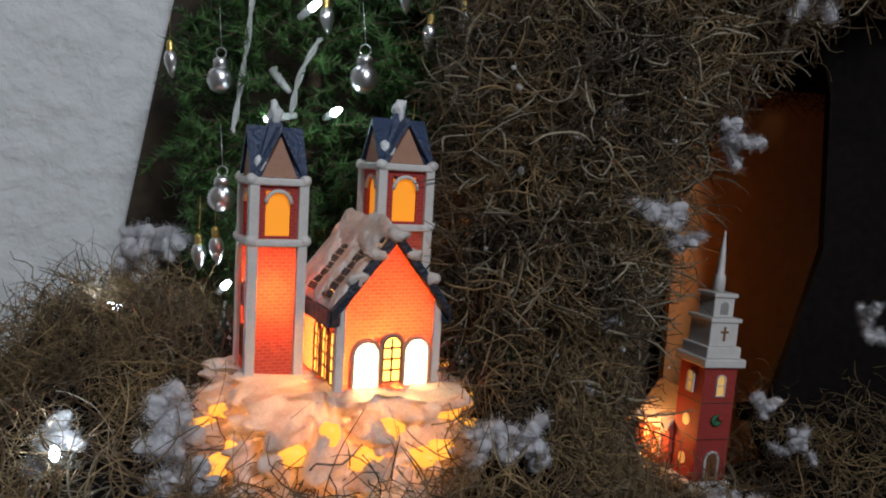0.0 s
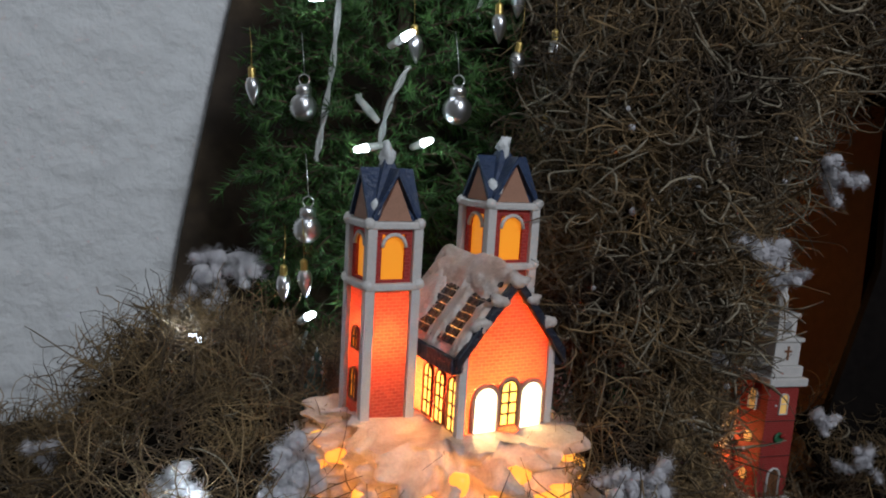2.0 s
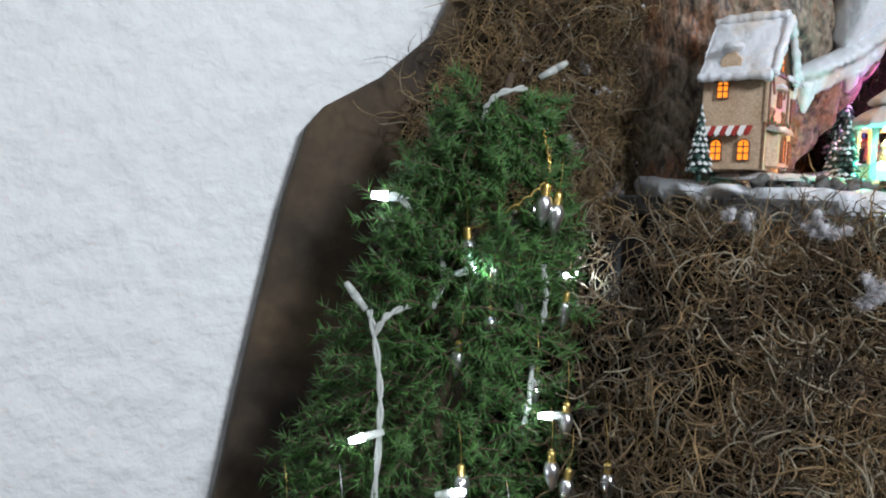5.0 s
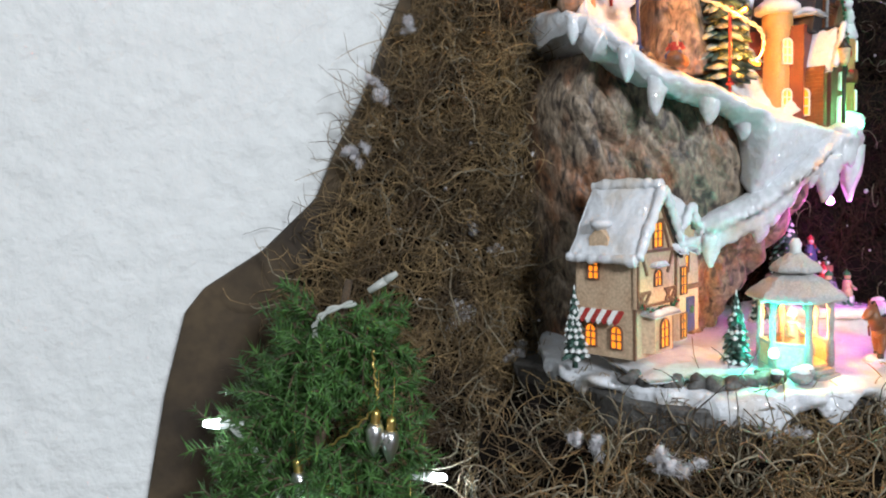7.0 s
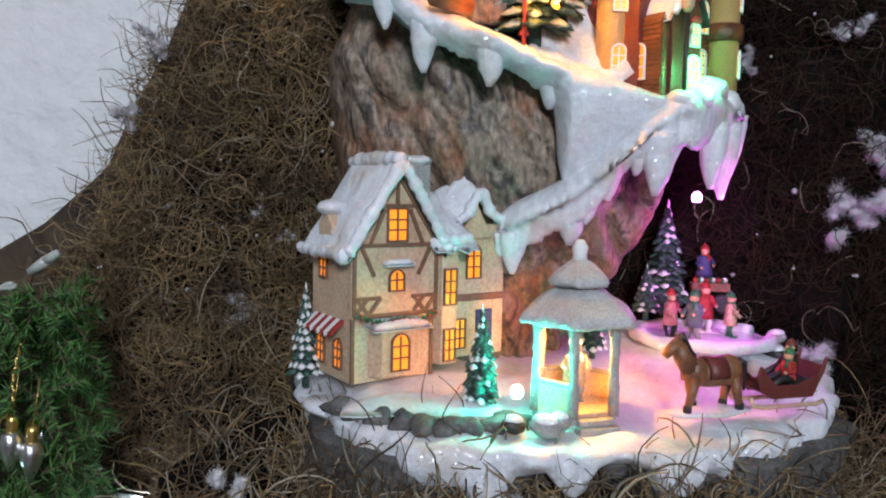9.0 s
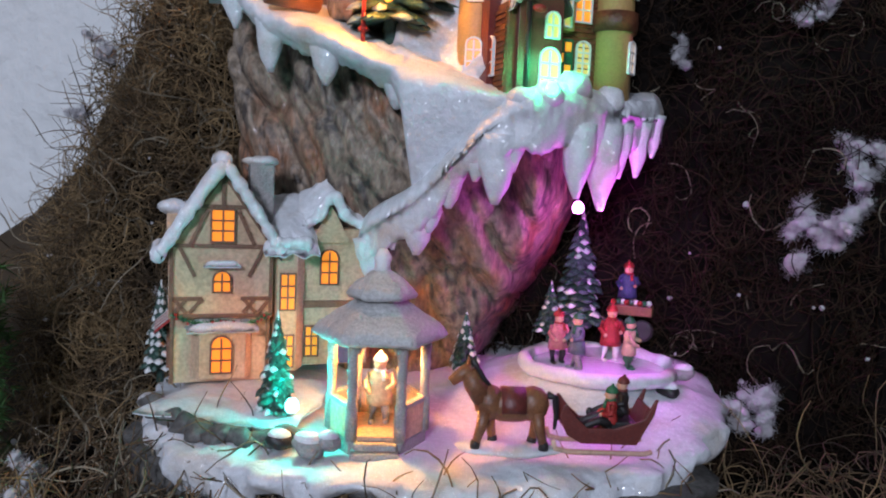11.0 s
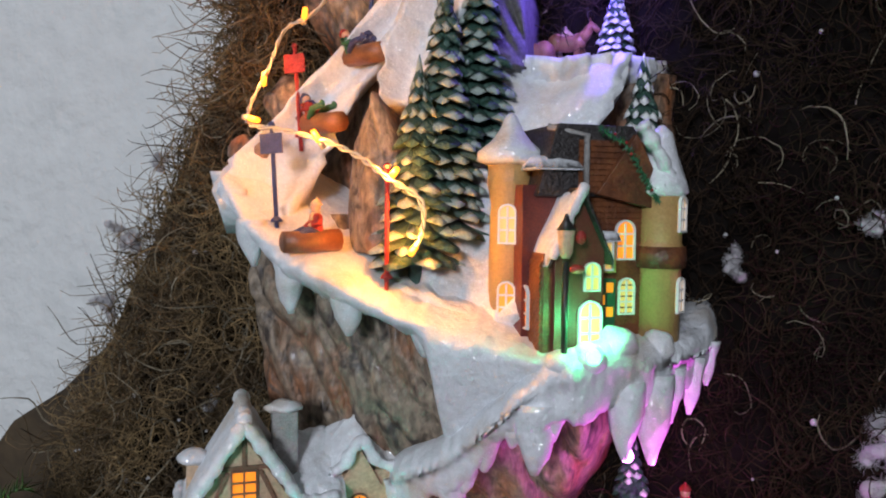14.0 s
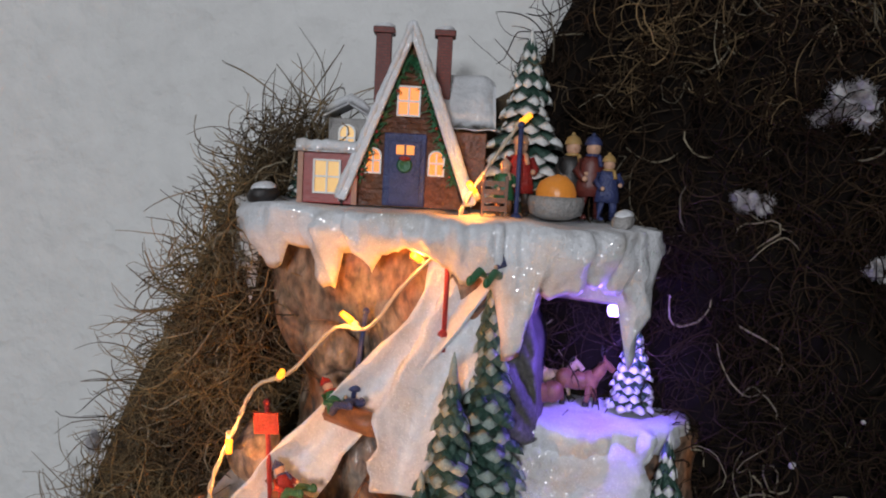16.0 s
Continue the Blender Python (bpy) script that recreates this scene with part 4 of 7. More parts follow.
def slab_roof(g, x0, x1, y0, y1, ze, zr, over, th):
    """Two sloping slabs of a gable roof whose ridge runs along y."""
    cx = (x0 + x1) / 2
    for s, xe in ((-1, x0 - over), (1, x1 + over)):
        drop = (zr - ze) / (cx - x0) * over
        a, b = Vector((cx, y0, zr)), Vector((xe, y0, ze - drop))
        up = Vector((0, 0, th))
        o = [a, b, b + up, a + up]
        vs = o + [p + Vector((0, y1 - y0, 0)) for p in o]
        g.add(vs, [(0, 1, 2, 3), (7, 6, 5, 4), (1, 0, 4, 5), (2, 1, 5, 6), (3, 2, 6, 7), (0, 3, 7, 4)])
    return g


def wall_with_holes(g, x0, x1, z0, z1, holes, y0, y1, gable=None, m=None):
    """A wall in x, z between y0 and y1 in upright strips, with openings (x, z, w, h) left out; gable: ridge height."""
    xs = sorted({x0, x1, (x0 + x1) / 2, *[h[0] - h[2] / 2 for h in holes], *[h[0] + h[2] / 2 for h in holes]})
    top = lambda x: z1 if gable is None else z1 + (gable - z1) * (1 - abs(x - (x0 + x1) / 2) / ((x1 - x0) / 2))
    for a, b in zip(xs, xs[1:]):
        if b - a < 1e-6:
            continue
        inside = [h for h in holes if h[0] - h[2] / 2 <= (a + b) / 2 <= h[0] + h[2] / 2]
        z = z0
        for h in sorted(inside, key=lambda q: q[1]):
            if h[1] > z + 1e-6:
                g.front([(a, z), (b, z), (b, h[1]), (a, h[1])], y0, y1, m, True)
            z = h[1] + h[3]
        g.front([(a, z), (b, z), (b, top(b)), (a, top(a))], y0, y1, m, True)
    return g


def window(parent, x, z, w, h, y, m=None, pane=LIT, frame_mat=BEAM, arched=True, bars=(1, 2), fw=0.0007, depth=0.0012, sill=True):
    """A framed window in the plane y facing -y, with its pane and glazing bars."""
    m = m or Matrix()
    mm = m @ Matrix.Translation((x, y, z))
    out = arch(w, h) if arched else [(-w / 2, 0), (w / 2, 0), (w / 2, h), (-w / 2, h)]
    big = [(px * (1 + 2 * fw / w), (pz - h / 2) * (1 + 2 * fw / h) + h / 2) for px, pz in out]
    g = Geo()
    n = len(out)
    vs = [mm @ Vector((px, yy, pz)) for yy in (-depth, 0) for o in (out, big) for px, pz in o]
    fs = []
    for i in range(n):
        j = (i + 1) % n
        fs += [(i, j, n + j, n + i), (n + i, n + j, 3 * n + j, 3 * n + i), (j, i, 2 * n + i, 2 * n + j)]
    g.add(vs, fs)
    for k in range(bars[0]):
        bx = -w / 2 + w * (k + 1) / (bars[0] + 1)
        g.box(bx - fw / 2, bx + fw / 2, -depth * 0.8, -0.0002, 0, h - (w * 0.1 if arched else 0), mm)
    for k in range(bars[1]):
        bz = h * (k + 1) / (bars[1] + 1)
        g.box(-w / 2, w / 2, -depth * 0.75, -0.0002, bz - fw / 2, bz + fw / 2, mm)
    fr = part("window", g, frame_mat, parent)
    part("pane", Geo().front(out, -0.0003, 0.0004, mm), pane, fr)
    return fr


# nave: u from -0.007 to 0.034, front gable towards -v
NX0, NX1, NY0, NY1, NZ0, NZE, NZR = -0.0085, 0.0345, -0.0395, 0.02, 0.9, 0.9405, 0.967
T = 0.0015
FH = [(0.003, 0.9055, 0.0102, 0.0185), (0.0143, 0.9075, 0.0075, 0.0185), (0.0255, 0.9055, 0.0100, 0.019)]
g = Geo()
wall_with_holes(g, NX0, NX1, NZ0, NZE, FH, NY0, NY0 + T, NZR)
part("front_wall", g, PORCELAIN, church, "red brick gable wall glowing from inside")
SIDE = Matrix.Translation((NX0, 0, 0)) @ Matrix.Rotation(radians(-90), 4, "Z")
SH = [(0.034, 0.9055, 0.007, 0.022), (0.023, 0.9055, 0.007, 0.022), (0.012, 0.9055, 0.007, 0.022)]
g = Geo()
wall_with_holes(g, -NY1, -NY0 - T, NZ0, NZE, SH, 0, T, None, SIDE)
part("side_wall", g, PORCELAIN, church)
g = Geo().box(NX1 - T, NX1, NY0 + T, NY1, NZ0, NZE).front([(NX0 + T, NZ0), (NX1 - T, NZ0), (NX1 - T, NZE), ((NX0 + NX1) / 2, NZR - 0.002), (NX0 + T, NZE)], NY1 - T, NY1)
part("rear_wall", g, PORCELAIN, church)
for x, z, w, h in FH:
    mid = w < 0.009
    window(church, x, z, w, h, NY0, pane=CHURCHLIT if mid else LITWHITE, frame_mat=BEAM if mid else TRIM, bars=(1, 3) if mid else (0, 0))
    g = Geo(True)
    pts = [Vector((x + (w / 2 + 0.0012) * math.cos(a), NY0 - 0.0006, z + h - w / 2 + (w / 2 + 0.0012) * math.sin(a))) for a in (math.pi * k / 10 for k in range(11))]
    part("window_arch", g.tube([pts[0] - Vector((0, 0, h * 0.7))] + pts + [pts[-1] - Vector((0, 0, h * 0.7))], 0.0009), PEACH, church)
for x, z, w, h in SH:
    window(church, x, z, w, h, 0, SIDE, pane=CHURCHLIT, frame_mat=BEAM, bars=(1, 3))
for x in (NX0, NX1):
    part("corner_pilaster", Geo().box(x - 0.0018, x + 0.0018, NY0 - 0.0012, NY0 + 0.0022, NZ0, NZE + 0.001), TRIM, church, "white quoined corner", bevel=0.0004)
part("plinth", Geo().box(NX0 - 0.003, NX1 + 0.003, NY0 - 0.004, NY1, 0.8985, 0.9025), PEACH, church, "stepped brick plinth", bevel=0.0006)
roof_g = slab_roof(Geo(), NX0, NX1, NY0 - 0.001, NY1 + 0.004, NZE, NZR, 0.004, 0.0026)
roof_g.f = [f for i, f in enumerate(roof_g.f) if i % 6 != 2]
roof_g.mi = roof_g.mi[:len(roof_g.f)]
part("roof", roof_g, BASE, church, "thin ceramic gable roof glowing with the bulb")
for s, xe in ((-1, NX0), (1, NX1)):
    a, e = Vector(((NX0 + NX1) / 2, 0, NZR)), Vector((xe + s * 0.005, 0, NZE - 0.005 * (NZR - NZE) / 0.0215))
    part("barge_board", Geo().front([(a.x, a.z + 0.0042), (a.x, a.z - 0.0016), (e.x, e.z - 0.0016), (e.x, e.z + 0.0042)][::s], NY0 - 0.0042, NY0 - 0.0012), NAVY, church, "dark blue barge board", bevel=0.0006)
    for q in (0.04, 0.3, 0.6):
        c = a.lerp(e, q)
        part("barge_snow", Geo(True).ball((c.x, NY0 - 0.0028, c.z + 0.0034), 0.004 - 0.001 * q, 0.003, 0.0026, 14, 0.9, freq=300), BASE, church, "snow lump on the barge board")
    part("eave_board", Geo().box(min(xe, xe + s * 0.006), max(xe, xe + s * 0.006), NY0 - 0.0012, NY1 + 0.004, NZE - 0.0095, NZE - 0.0025), NAVY, church, bevel=0.0005)
# shingles on the slope that faces the tower, snow over the rest
cxr = (NX0 + NX1) / 2
slope = (NZR - NZE) / (cxr - NX0)
rs = random.Random(3)
shingle = Geo().box(-0.0016, 0.0016, -0.0012, 0.0012, 0, 0.0009)
shm = mesh_of("shingle", shingle, DARKROOF)
for i in range(9):
    for j in range(12):
        x = cxr - 0.003 - i * 0.0024
        y = NY0 + 0.004 + j * 0.0036 + (i % 2) * 0.0018
        ob = new("shingle", shm)
        ob.parent = church
        ob.matrix_local = Matrix.Translation((x, y, NZR - (cxr - x) * slope + 0.0026)) @ Matrix.Rotation(radians(-math.degrees(math.atan(slope)) + rs.uniform(-4, 4)), 4, "Y") @ Matrix.Rotation(radians(rs.uniform(-8, 8)), 4, "Z")


def roof_snow(x0, x1, y0, y1, fz, th, n=18, seed=0, ragged=0.2, shell=False):
    """A lumpy snow blanket lying on fz(x, y), ragged at its rim."""
    g = Geo(True)
    top, bot = [], []
    for i in range(n + 1):
        for j in range(n + 1):
            a, b = i / n, j / n
            x, y = x0 + (x1 - x0) * a, y0 + (y1 - y0) * b
            k = Vector((x * 120, y * 120, seed))
            sx = 1 + ragged * noise.noise(Vector((a * 2, b * 5, seed + 3)))
            sy = 1 + ragged * noise.noise(Vector((a * 5, b * 2, seed + 7)))
            x = (x0 + x1) / 2 + (x - (x0 + x1) / 2) * sx
            y = (y0 + y1) / 2 + (y - (y0 + y1) / 2) * sy
            e = min(a, 1 - a, b, 1 - b) * 5
            h = th * min(1, math.sqrt(max(0, e))) * (1 + 0.4 * noise.noise(k))
            z = fz(x, y)
            top.append(Vector((x, y, z + h)))
            bot.append(Vector((x, y, z - 0.0006)))
    m, s = (n + 1) ** 2, n + 1
    fs = []
    for i in range(n):
        for j in range(n):
            q = (i * s + j, (i + 1) * s + j, (i + 1) * s + j + 1, i * s + j + 1)
            fs += [q] if shell else [q, tuple(m + p for p in reversed(q))]
    rim = [i * s for i in range(s)] + [n * s + j for j in range(1, s)] + [i * s + n for i in range(n - 1, -1, -1)] + [j for j in range(n - 1, 0, -1)]
    fs += [(a, b, m + b, m + a) for a, b in zip(rim, rim[1:] + rim[:1])]
    return g.add(top + bot, fs)


fz = lambda x, y: NZR - abs(x - cxr) * slope + 0.0026
part("roof_snow", roof_snow(cxr - 0.0085, cxr + 0.005, NY0 + 0.001, NY1 + 0.002, fz, 0.0058, 26, 1, 0.5, shell=True), BASE, church, "thick snow on the ridge")
for y0, y1, x1, sd in ((-0.002, 0.006, 0.010, 2), (0.0165, 0.027, 0.006, 3), (0.038, 0.058, 0.006, 4)):
    part("roof_snow", roof_snow(NX0 - 0.004, cxr - x1, NY0 + y0, NY0 + y1, fz, 0.0042, 18, sd, 0.45, shell=True), BASE, church, "snow patch on the slope")
part("roof_snow", roof_snow(NX1 - 0.004, NX1 + 0.004, NY0 - 0.002, NY0 + 0.02, fz, 0.002, 10, 4, 0.3, shell=True), BASE, church, "snow at the far eave")


def tower(parent, cx, cy, hw, z0, z1, z2, z3, tip):
    """Square tower: shaft, ring, belfry with round openings, ring, steep roof with four gablets."""
    g = Geo()
    holes = [(0, z0 + 0.012, hw * 0.55, 0.013), (0, z0 + 0.034, hw * 0.55, 0.009)]
    for k in range(4):
        m = Matrix.Translation((cx, cy, 0)) @ Matrix.Rotation(radians(90 * k), 4, "Z")
        wall_with_holes(g, -hw, hw - T, z0, z1, holes if k == 3 else [], -hw, -hw + T, None, m)
    sh = part("shaft", g, PORCELAIN, parent, "red brick tower shaft")
    m3 = Matrix.Translation((cx, cy, 0)) @ Matrix.Rotation(radians(270), 4, "Z")
    for x, z, w, h in holes:
        window(sh.parent, x, z, w, h, -hw, m3, pane=LITSOFT, frame_mat=WINE, bars=(1, 1))
    g = Geo()
    oz, oh, ow = z1 + 0.003, (z2 - z1) * 0.74, hw * 1.02
    for k in range(4):
        m = Matrix.Translation((cx, cy, 0)) @ Matrix.Rotation(radians(90 * k), 4, "Z")
        wall_with_holes(g, -hw, hw - T, z1, z2, [(0, oz, ow, oh)], -hw, -hw + T, None, m)
    part("belfry", g, REDC, parent, "deep red belfry")
    for k in range(4):
        m = Matrix.Translation((cx, cy, 0)) @ Matrix.Rotation(radians(90 * k), 4, "Z")
        part("belfry_pane", Geo().front(arch(ow, oh), -hw + T, -hw + T + 0.0006, m @ Matrix.Translation((0, 0, oz))), LITSOFT, parent)
        pts = [m @ Vector((ow / 2 * math.cos(a), -hw - 0.0004, oz + oh - ow / 2 + ow / 2 * math.sin(a))) for a in (math.pi * q / 10 for q in range(11))]
        part("window_arch", Geo(True).tube(pts, 0.0009), TRIM, parent)
        c = m @ Vector((hw, -hw, 0))
        d = 0.0021
        part("corner_pilaster", Geo().box(c.x - d, c.x + d, c.y - d, c.y + d, z0 + 0.001, z2), TRIM, parent, bevel=0.0004)
        # gablet
        part("gablet", Geo().front([(-hw * 0.72, z3), (hw * 0.72, z3), (0, z3 + (tip - z3) * 0.6)], -hw - 0.0005, -hw * 0.3, m), PEACH, parent, "peach gablet")
        gr = Geo()
        for s in (-1, 1):
            a, b = Vector((0, 0, z3 + (tip - z3) * 0.66)), Vector((s * hw * 0.98, 0, z3 - 0.0005))
            o = [a, b, b + Vector((0, 0, 0.0028)), a + Vector((0, 0, 0.0028))]
            vs = [m @ (p + Vector((0, yy, 0))) for yy in (-hw - 0.0016, -hw * 0.2) for p in o]
            gr.add(vs, [(0, 1, 2, 3), (7, 6, 5, 4), (1, 0, 4, 5), (2, 1, 5, 6), (3, 2, 6, 7), (0, 3, 7, 4)])
        part("gablet_roof", gr, BLUEROOF, parent)
    for z in (z1, z2):
        part("ring", Geo().box(cx - hw - 0.0028, cx + hw + 0.0028, cy - hw - 0.0028, cy + hw + 0.0028, z - 0.0014, z + 0.0018, None, 0.002), TRIM, parent, "white ring moulding", bevel=0.0008)
        for sx in (-1, 1):
            for sy in (-1, 1):
                part("ring_knob", Geo(True).ball((cx + sx * (hw + 0.001), cy + sy * (hw + 0.001), z + 0.001), 0.0026, rough=0.3, freq=300), TRIM, parent)
    roof = [[Vector((cx + r * sx, cy + r * sy, z)) for sx, sy in ((-1, -1), (1, -1), (1, 1), (-1, 1))] for r, z in ((hw * 0.98, z3), (hw * 0.62, z3 + (tip - z3) * 0.45), (hw * 0.14, tip - 0.002))]
    part("spire", Geo().loft(roof), BLUEROOF, parent, "dark blue slate spire", bevel=0.0006)
    part("spire_snow", Geo(True).ball((cx, cy, tip - 0.0025), 0.0032, 0.0036, 0.0048, 16, 0.9, freq=330), FLOCK, parent, "snow cap")
    part("spire_snow", Geo(True).ball((cx - hw * 0.75, cy - hw * 0.75, z3 + 0.005), 0.0026, 0.0026, 0.0042, 14, 0.9, freq=330), FLOCK, parent, "snow lump")


tower(church, -0.0278, 0.0, 0.0104, 0.9, 0.9615, 0.987, 0.989, 1.017)
tower(church, 0.029, 0.0, 0.0115, 0.9, 0.969, 0.996, 0.998, 1.024)

lamp("church_bulb", "POINT", CH @ Vector((0.014, -0.012, 0.912)), 1.6, (1.0, 0.34, 0.07), 0.004)
lamp("church_base_bulb", "POINT", CH @ Vector((0.004, -0.012, 0.884)), 1.0, (1.0, 0.34, 0.07), 0.004)
for ux in (-0.029, 0.029):
    lamp("tower_bulb", "POINT", CH @ Vector((ux, 0, 0.94)), 0.1, (1.0, 0.34, 0.07), 0.003)

# ---- the artificial tree ----
tree = thing("christmas_tree", "small artificial green tree hung with lights and ornaments", "tree")
TC = [(0.86, -0.075, 0.485, 0.06), (0.93, -0.068, 0.48, 0.06), (1.0, -0.058, 0.478, 0.086), (1.06, -0.052, 0.483, 0.09), (1.12, -0.044, 0.488, 0.075), (1.19, -0.034, 0.494, 0.06), (1.24, -0.024, 0.50, 0.047), (1.278, -0.016, 0.503, 0.016)]
part("trunk", Geo(True).tube([(x, y, z) for z, x, y, r in TC], 0.006, 8, 0.002), BARK, tree)


def crown():
    rng = np.random.default_rng(11)
    tw = Geo(True)
    o, d, ln = [], [], []
    k = 0
    while k < 640:
        z = rng.uniform(0.93, 1.262)
        x, y, r = lerp_table(TC, z)
        a = rng.uniform(0, 2 * math.pi)
        if math.sin(a) > 0.5 and rng.uniform() < 0.75:
            continue
        k += 1
        d0, d1 = rng.uniform(0.15, 0.75), rng.uniform(0.8, 1.1)
        back = 0.545 + 0.36 * (x + 0.16)
        tip = a + rng.normal() * 0.5
        s = Vector((x + r * d0 * math.cos(a), min(y + 0.6 * r * d0 * math.sin(a), back), z + rng.uniform(-0.01, 0.01)))
        e = Vector((x + r * d1 * math.cos(tip), min(y + 0.6 * r * d1 * math.sin(tip), back), z + rng.uniform(-0.028, 0.022)))
        if (e - s).length > 0.055:
            e = s + (e - s).normalized() * 0.055
        tw.tube([s, s.lerp(e, 0.5) + Vector((0, 0, 0.003)), e], 0.0008, 4, 0.0004)
        ax = (e - s).normalized()
        for q in range(52):
            t = rng.uniform()
            w = Vector(rng.normal(size=3))
            w = (w - ax * w.dot(ax)).normalized() + ax * rng.uniform(0.3, 1.2)
            o.append(s.lerp(e, t) + Vector((0, 0, 0.006 * t * (1 - t))))
            d.append(w.normalized())
            ln.append(rng.uniform(0.005, 0.011))
    o, d, ln = np.array(o), np.array(d), np.array(ln)[:, None]
    side = np.cross(d, rng.normal(size=d.shape))
    side /= np.linalg.norm(side, axis=1, keepdims=True)
    b = np.cross(d, side)
    w = 0.00058
    v = np.stack([o + side * w, o - side * w * 0.5 + b * w, o - side * w * 0.5 - b * w, o + d * ln], 1).reshape(-1, 3)
    base = (np.arange(len(o)) * 4)[:, None, None]
    f = (base + np.array([[0, 1, 3], [1, 2, 3], [2, 0, 3]])[None]).reshape(-1, 3)
    return tw, v, f


tw, v, f = crown()
part("branch_work", tw, BARK, tree)["kind"] = "stuff"
ob = new("crown", fast_mesh("crown", v, f, NEEDLE))
ob.parent = tree
ob["kind"] = "stuff"

# ---- the houses on the mountain ----
def at_m(u, v, z, turn=0.0):
    return MT @ Matrix.Translation((u, v, z)) @ Matrix.Rotation(radians(turn), 4, "Z")


def beams(parent, lines, y, w=0.0015, d=0.001, material=BEAM):
    """Timbers on a wall in the plane y: (x0, z0, x1, z1)."""
    for x0, z0, x1, z1 in lines:
        a, b = Vector((x0, 0, z0)), Vector((x1, 0, z1))
        n = (b - a).normalized().cross(Vector((0, 1, 0))) * w / 2
        part("timber", Geo().front([(a + n).xz, (b + n).xz, (b - n).xz, (a - n).xz], y - d, y + 0.0003), material, parent)


def siding(parent, x0, x1, z0, z1, y, m=None, step=0.0021, material=SIDING, gable=None):
    """Lapped boards over a wall in the plane y."""
    z = z0
    while z < z1 - 0.0004:
        h = min(step, z1 - z)
        a, b = x0, x1
        if gable:
            k = (z - z0) / (z1 - z0)
            a, b = x0 + (x1 - x0) / 2 * k, x1 - (x1 - x0) / 2 * k
            if b - a < 0.002:
                break
        g = Geo()
        o = [(a, 0), (b, 0)]
        vs = [Vector((a, y - 0.0011, z)), Vector((b, y - 0.0011, z)), Vector((b, y + 0.0004, z)), Vector((a, y + 0.0004, z)),
              Vector((a, y - 0.0003, z + h)), Vector((b, y - 0.0003, z + h)), Vector((b, y + 0.0004, z + h)), Vector((a, y + 0.0004, z + h))]
        g.add([m @ p for p in vs] if m else vs, [(0, 1, 5, 4), (3, 2, 1, 0), (4, 5, 6, 7), (1, 2, 6, 5), (2, 3, 7, 6), (3, 0, 4, 7)])
        part("board", g, material, parent)
        z += step


def garland(parent, pts, r=0.0016, seed=1):
    rng = random.Random(seed)
    g = Geo()
    g.cur = 0
    for p in spline(pts, max(10, 7 * len(pts))):
        for k in range(7):
            d = Vector((rng.gauss(0, 1), rng.gauss(0, 0.5), rng.gauss(0, 1))).normalized()
            g.tube([p, p + d * r * rng.uniform(0.7, 1.3)], 0.0004, 3, 0.0001)
        if rng.random() < 0.35:
            g.cur = 1
            g.ball(p + Vector((rng.uniform(-1, 1) * r * 0.5, -r * 0.6, rng.uniform(-1, 1) * r * 0.5)), 0.0006, seg=6)
            g.cur = 0
    return part("garland", g, [GREENP, REDP], parent, "green garland with red berries")


part("snow_bank", roof_snow(-0.092, -0.036, -0.014, 0.02, lambda x, y: mid_top(x, y) - 0.002, 0.009, 26, 63, 0.12), SNOW, mountain)
part("snow_bank", roof_snow(-0.058, 0.018, -0.028, 0.004, lambda x, y: mid_top(x, y) - 0.002, 0.008, 26, 61, 0.12), SNOW, mountain)
part("snow_bank", roof_snow(-0.026, 0.010, -0.036, -0.012, lambda x, y: mid_top(x, y) - 0.002, 0.012, 20, 62, 0.15), SNOW, mountain)
def snow_edge(parent, pts, r=0.0022, seed=0):
    """A lumpy roll of snow along a roof edge, sagging here and there."""
    g = Geo(True)
    line = spline(pts, 34)
    rings = []
    for i, p in enumerate(line):
        d = (line[min(i + 1, 33)] - line[max(i - 1, 0)]).normalized()
        a = d.cross(Vector((0, 1, 0.2))).normalized()
        c = d.cross(a)
        k = r * (1 + 0.5 * noise.noise(p * 330 + Vector((seed, 0, 0)))) * (0.4 if i in (0, 33) else 1)
        sag = 1 + 0.9 * max(0, noise.noise(p * 260 + Vector((0, seed, 0))))
        rings.append([p + a * math.cos(t) * k + c * math.sin(t) * k - Vector((0, 0, (sag - 1) * k * (1 if math.sin(t) * c.z + math.cos(t) * a.z < 0 else 0))) for t in (2 * math.pi * q / 10 for q in range(10))])
    g.loft(rings)
    return part("edge_snow", g, SNOW, parent)


# half-timbered house
H1 = at_m(-0.0945, -0.0575, 0, 31)
h1 = thing("timbered_house", "half-timbered cream toy house with lit windows and snowy roofs", "toy house", H1, "toy houses on the mountain")
part("wall", Geo().front([(0, 1.232), (0.039, 1.232), (0.039, 1.288), (0.0195, 1.318), (0, 1.288)], 0, 0.036), CREAM, h1, "cream plaster gable house body", bevel=0.0003)
part("upper_floor", Geo().front([(-0.001, 1.259), (0.040, 1.259), (0.040, 1.289), (0.0195, 1.319), (-0.001, 1.289)], -0.0022, 0.0), CREAM, h1, "jettied upper floor", bevel=0.0003)
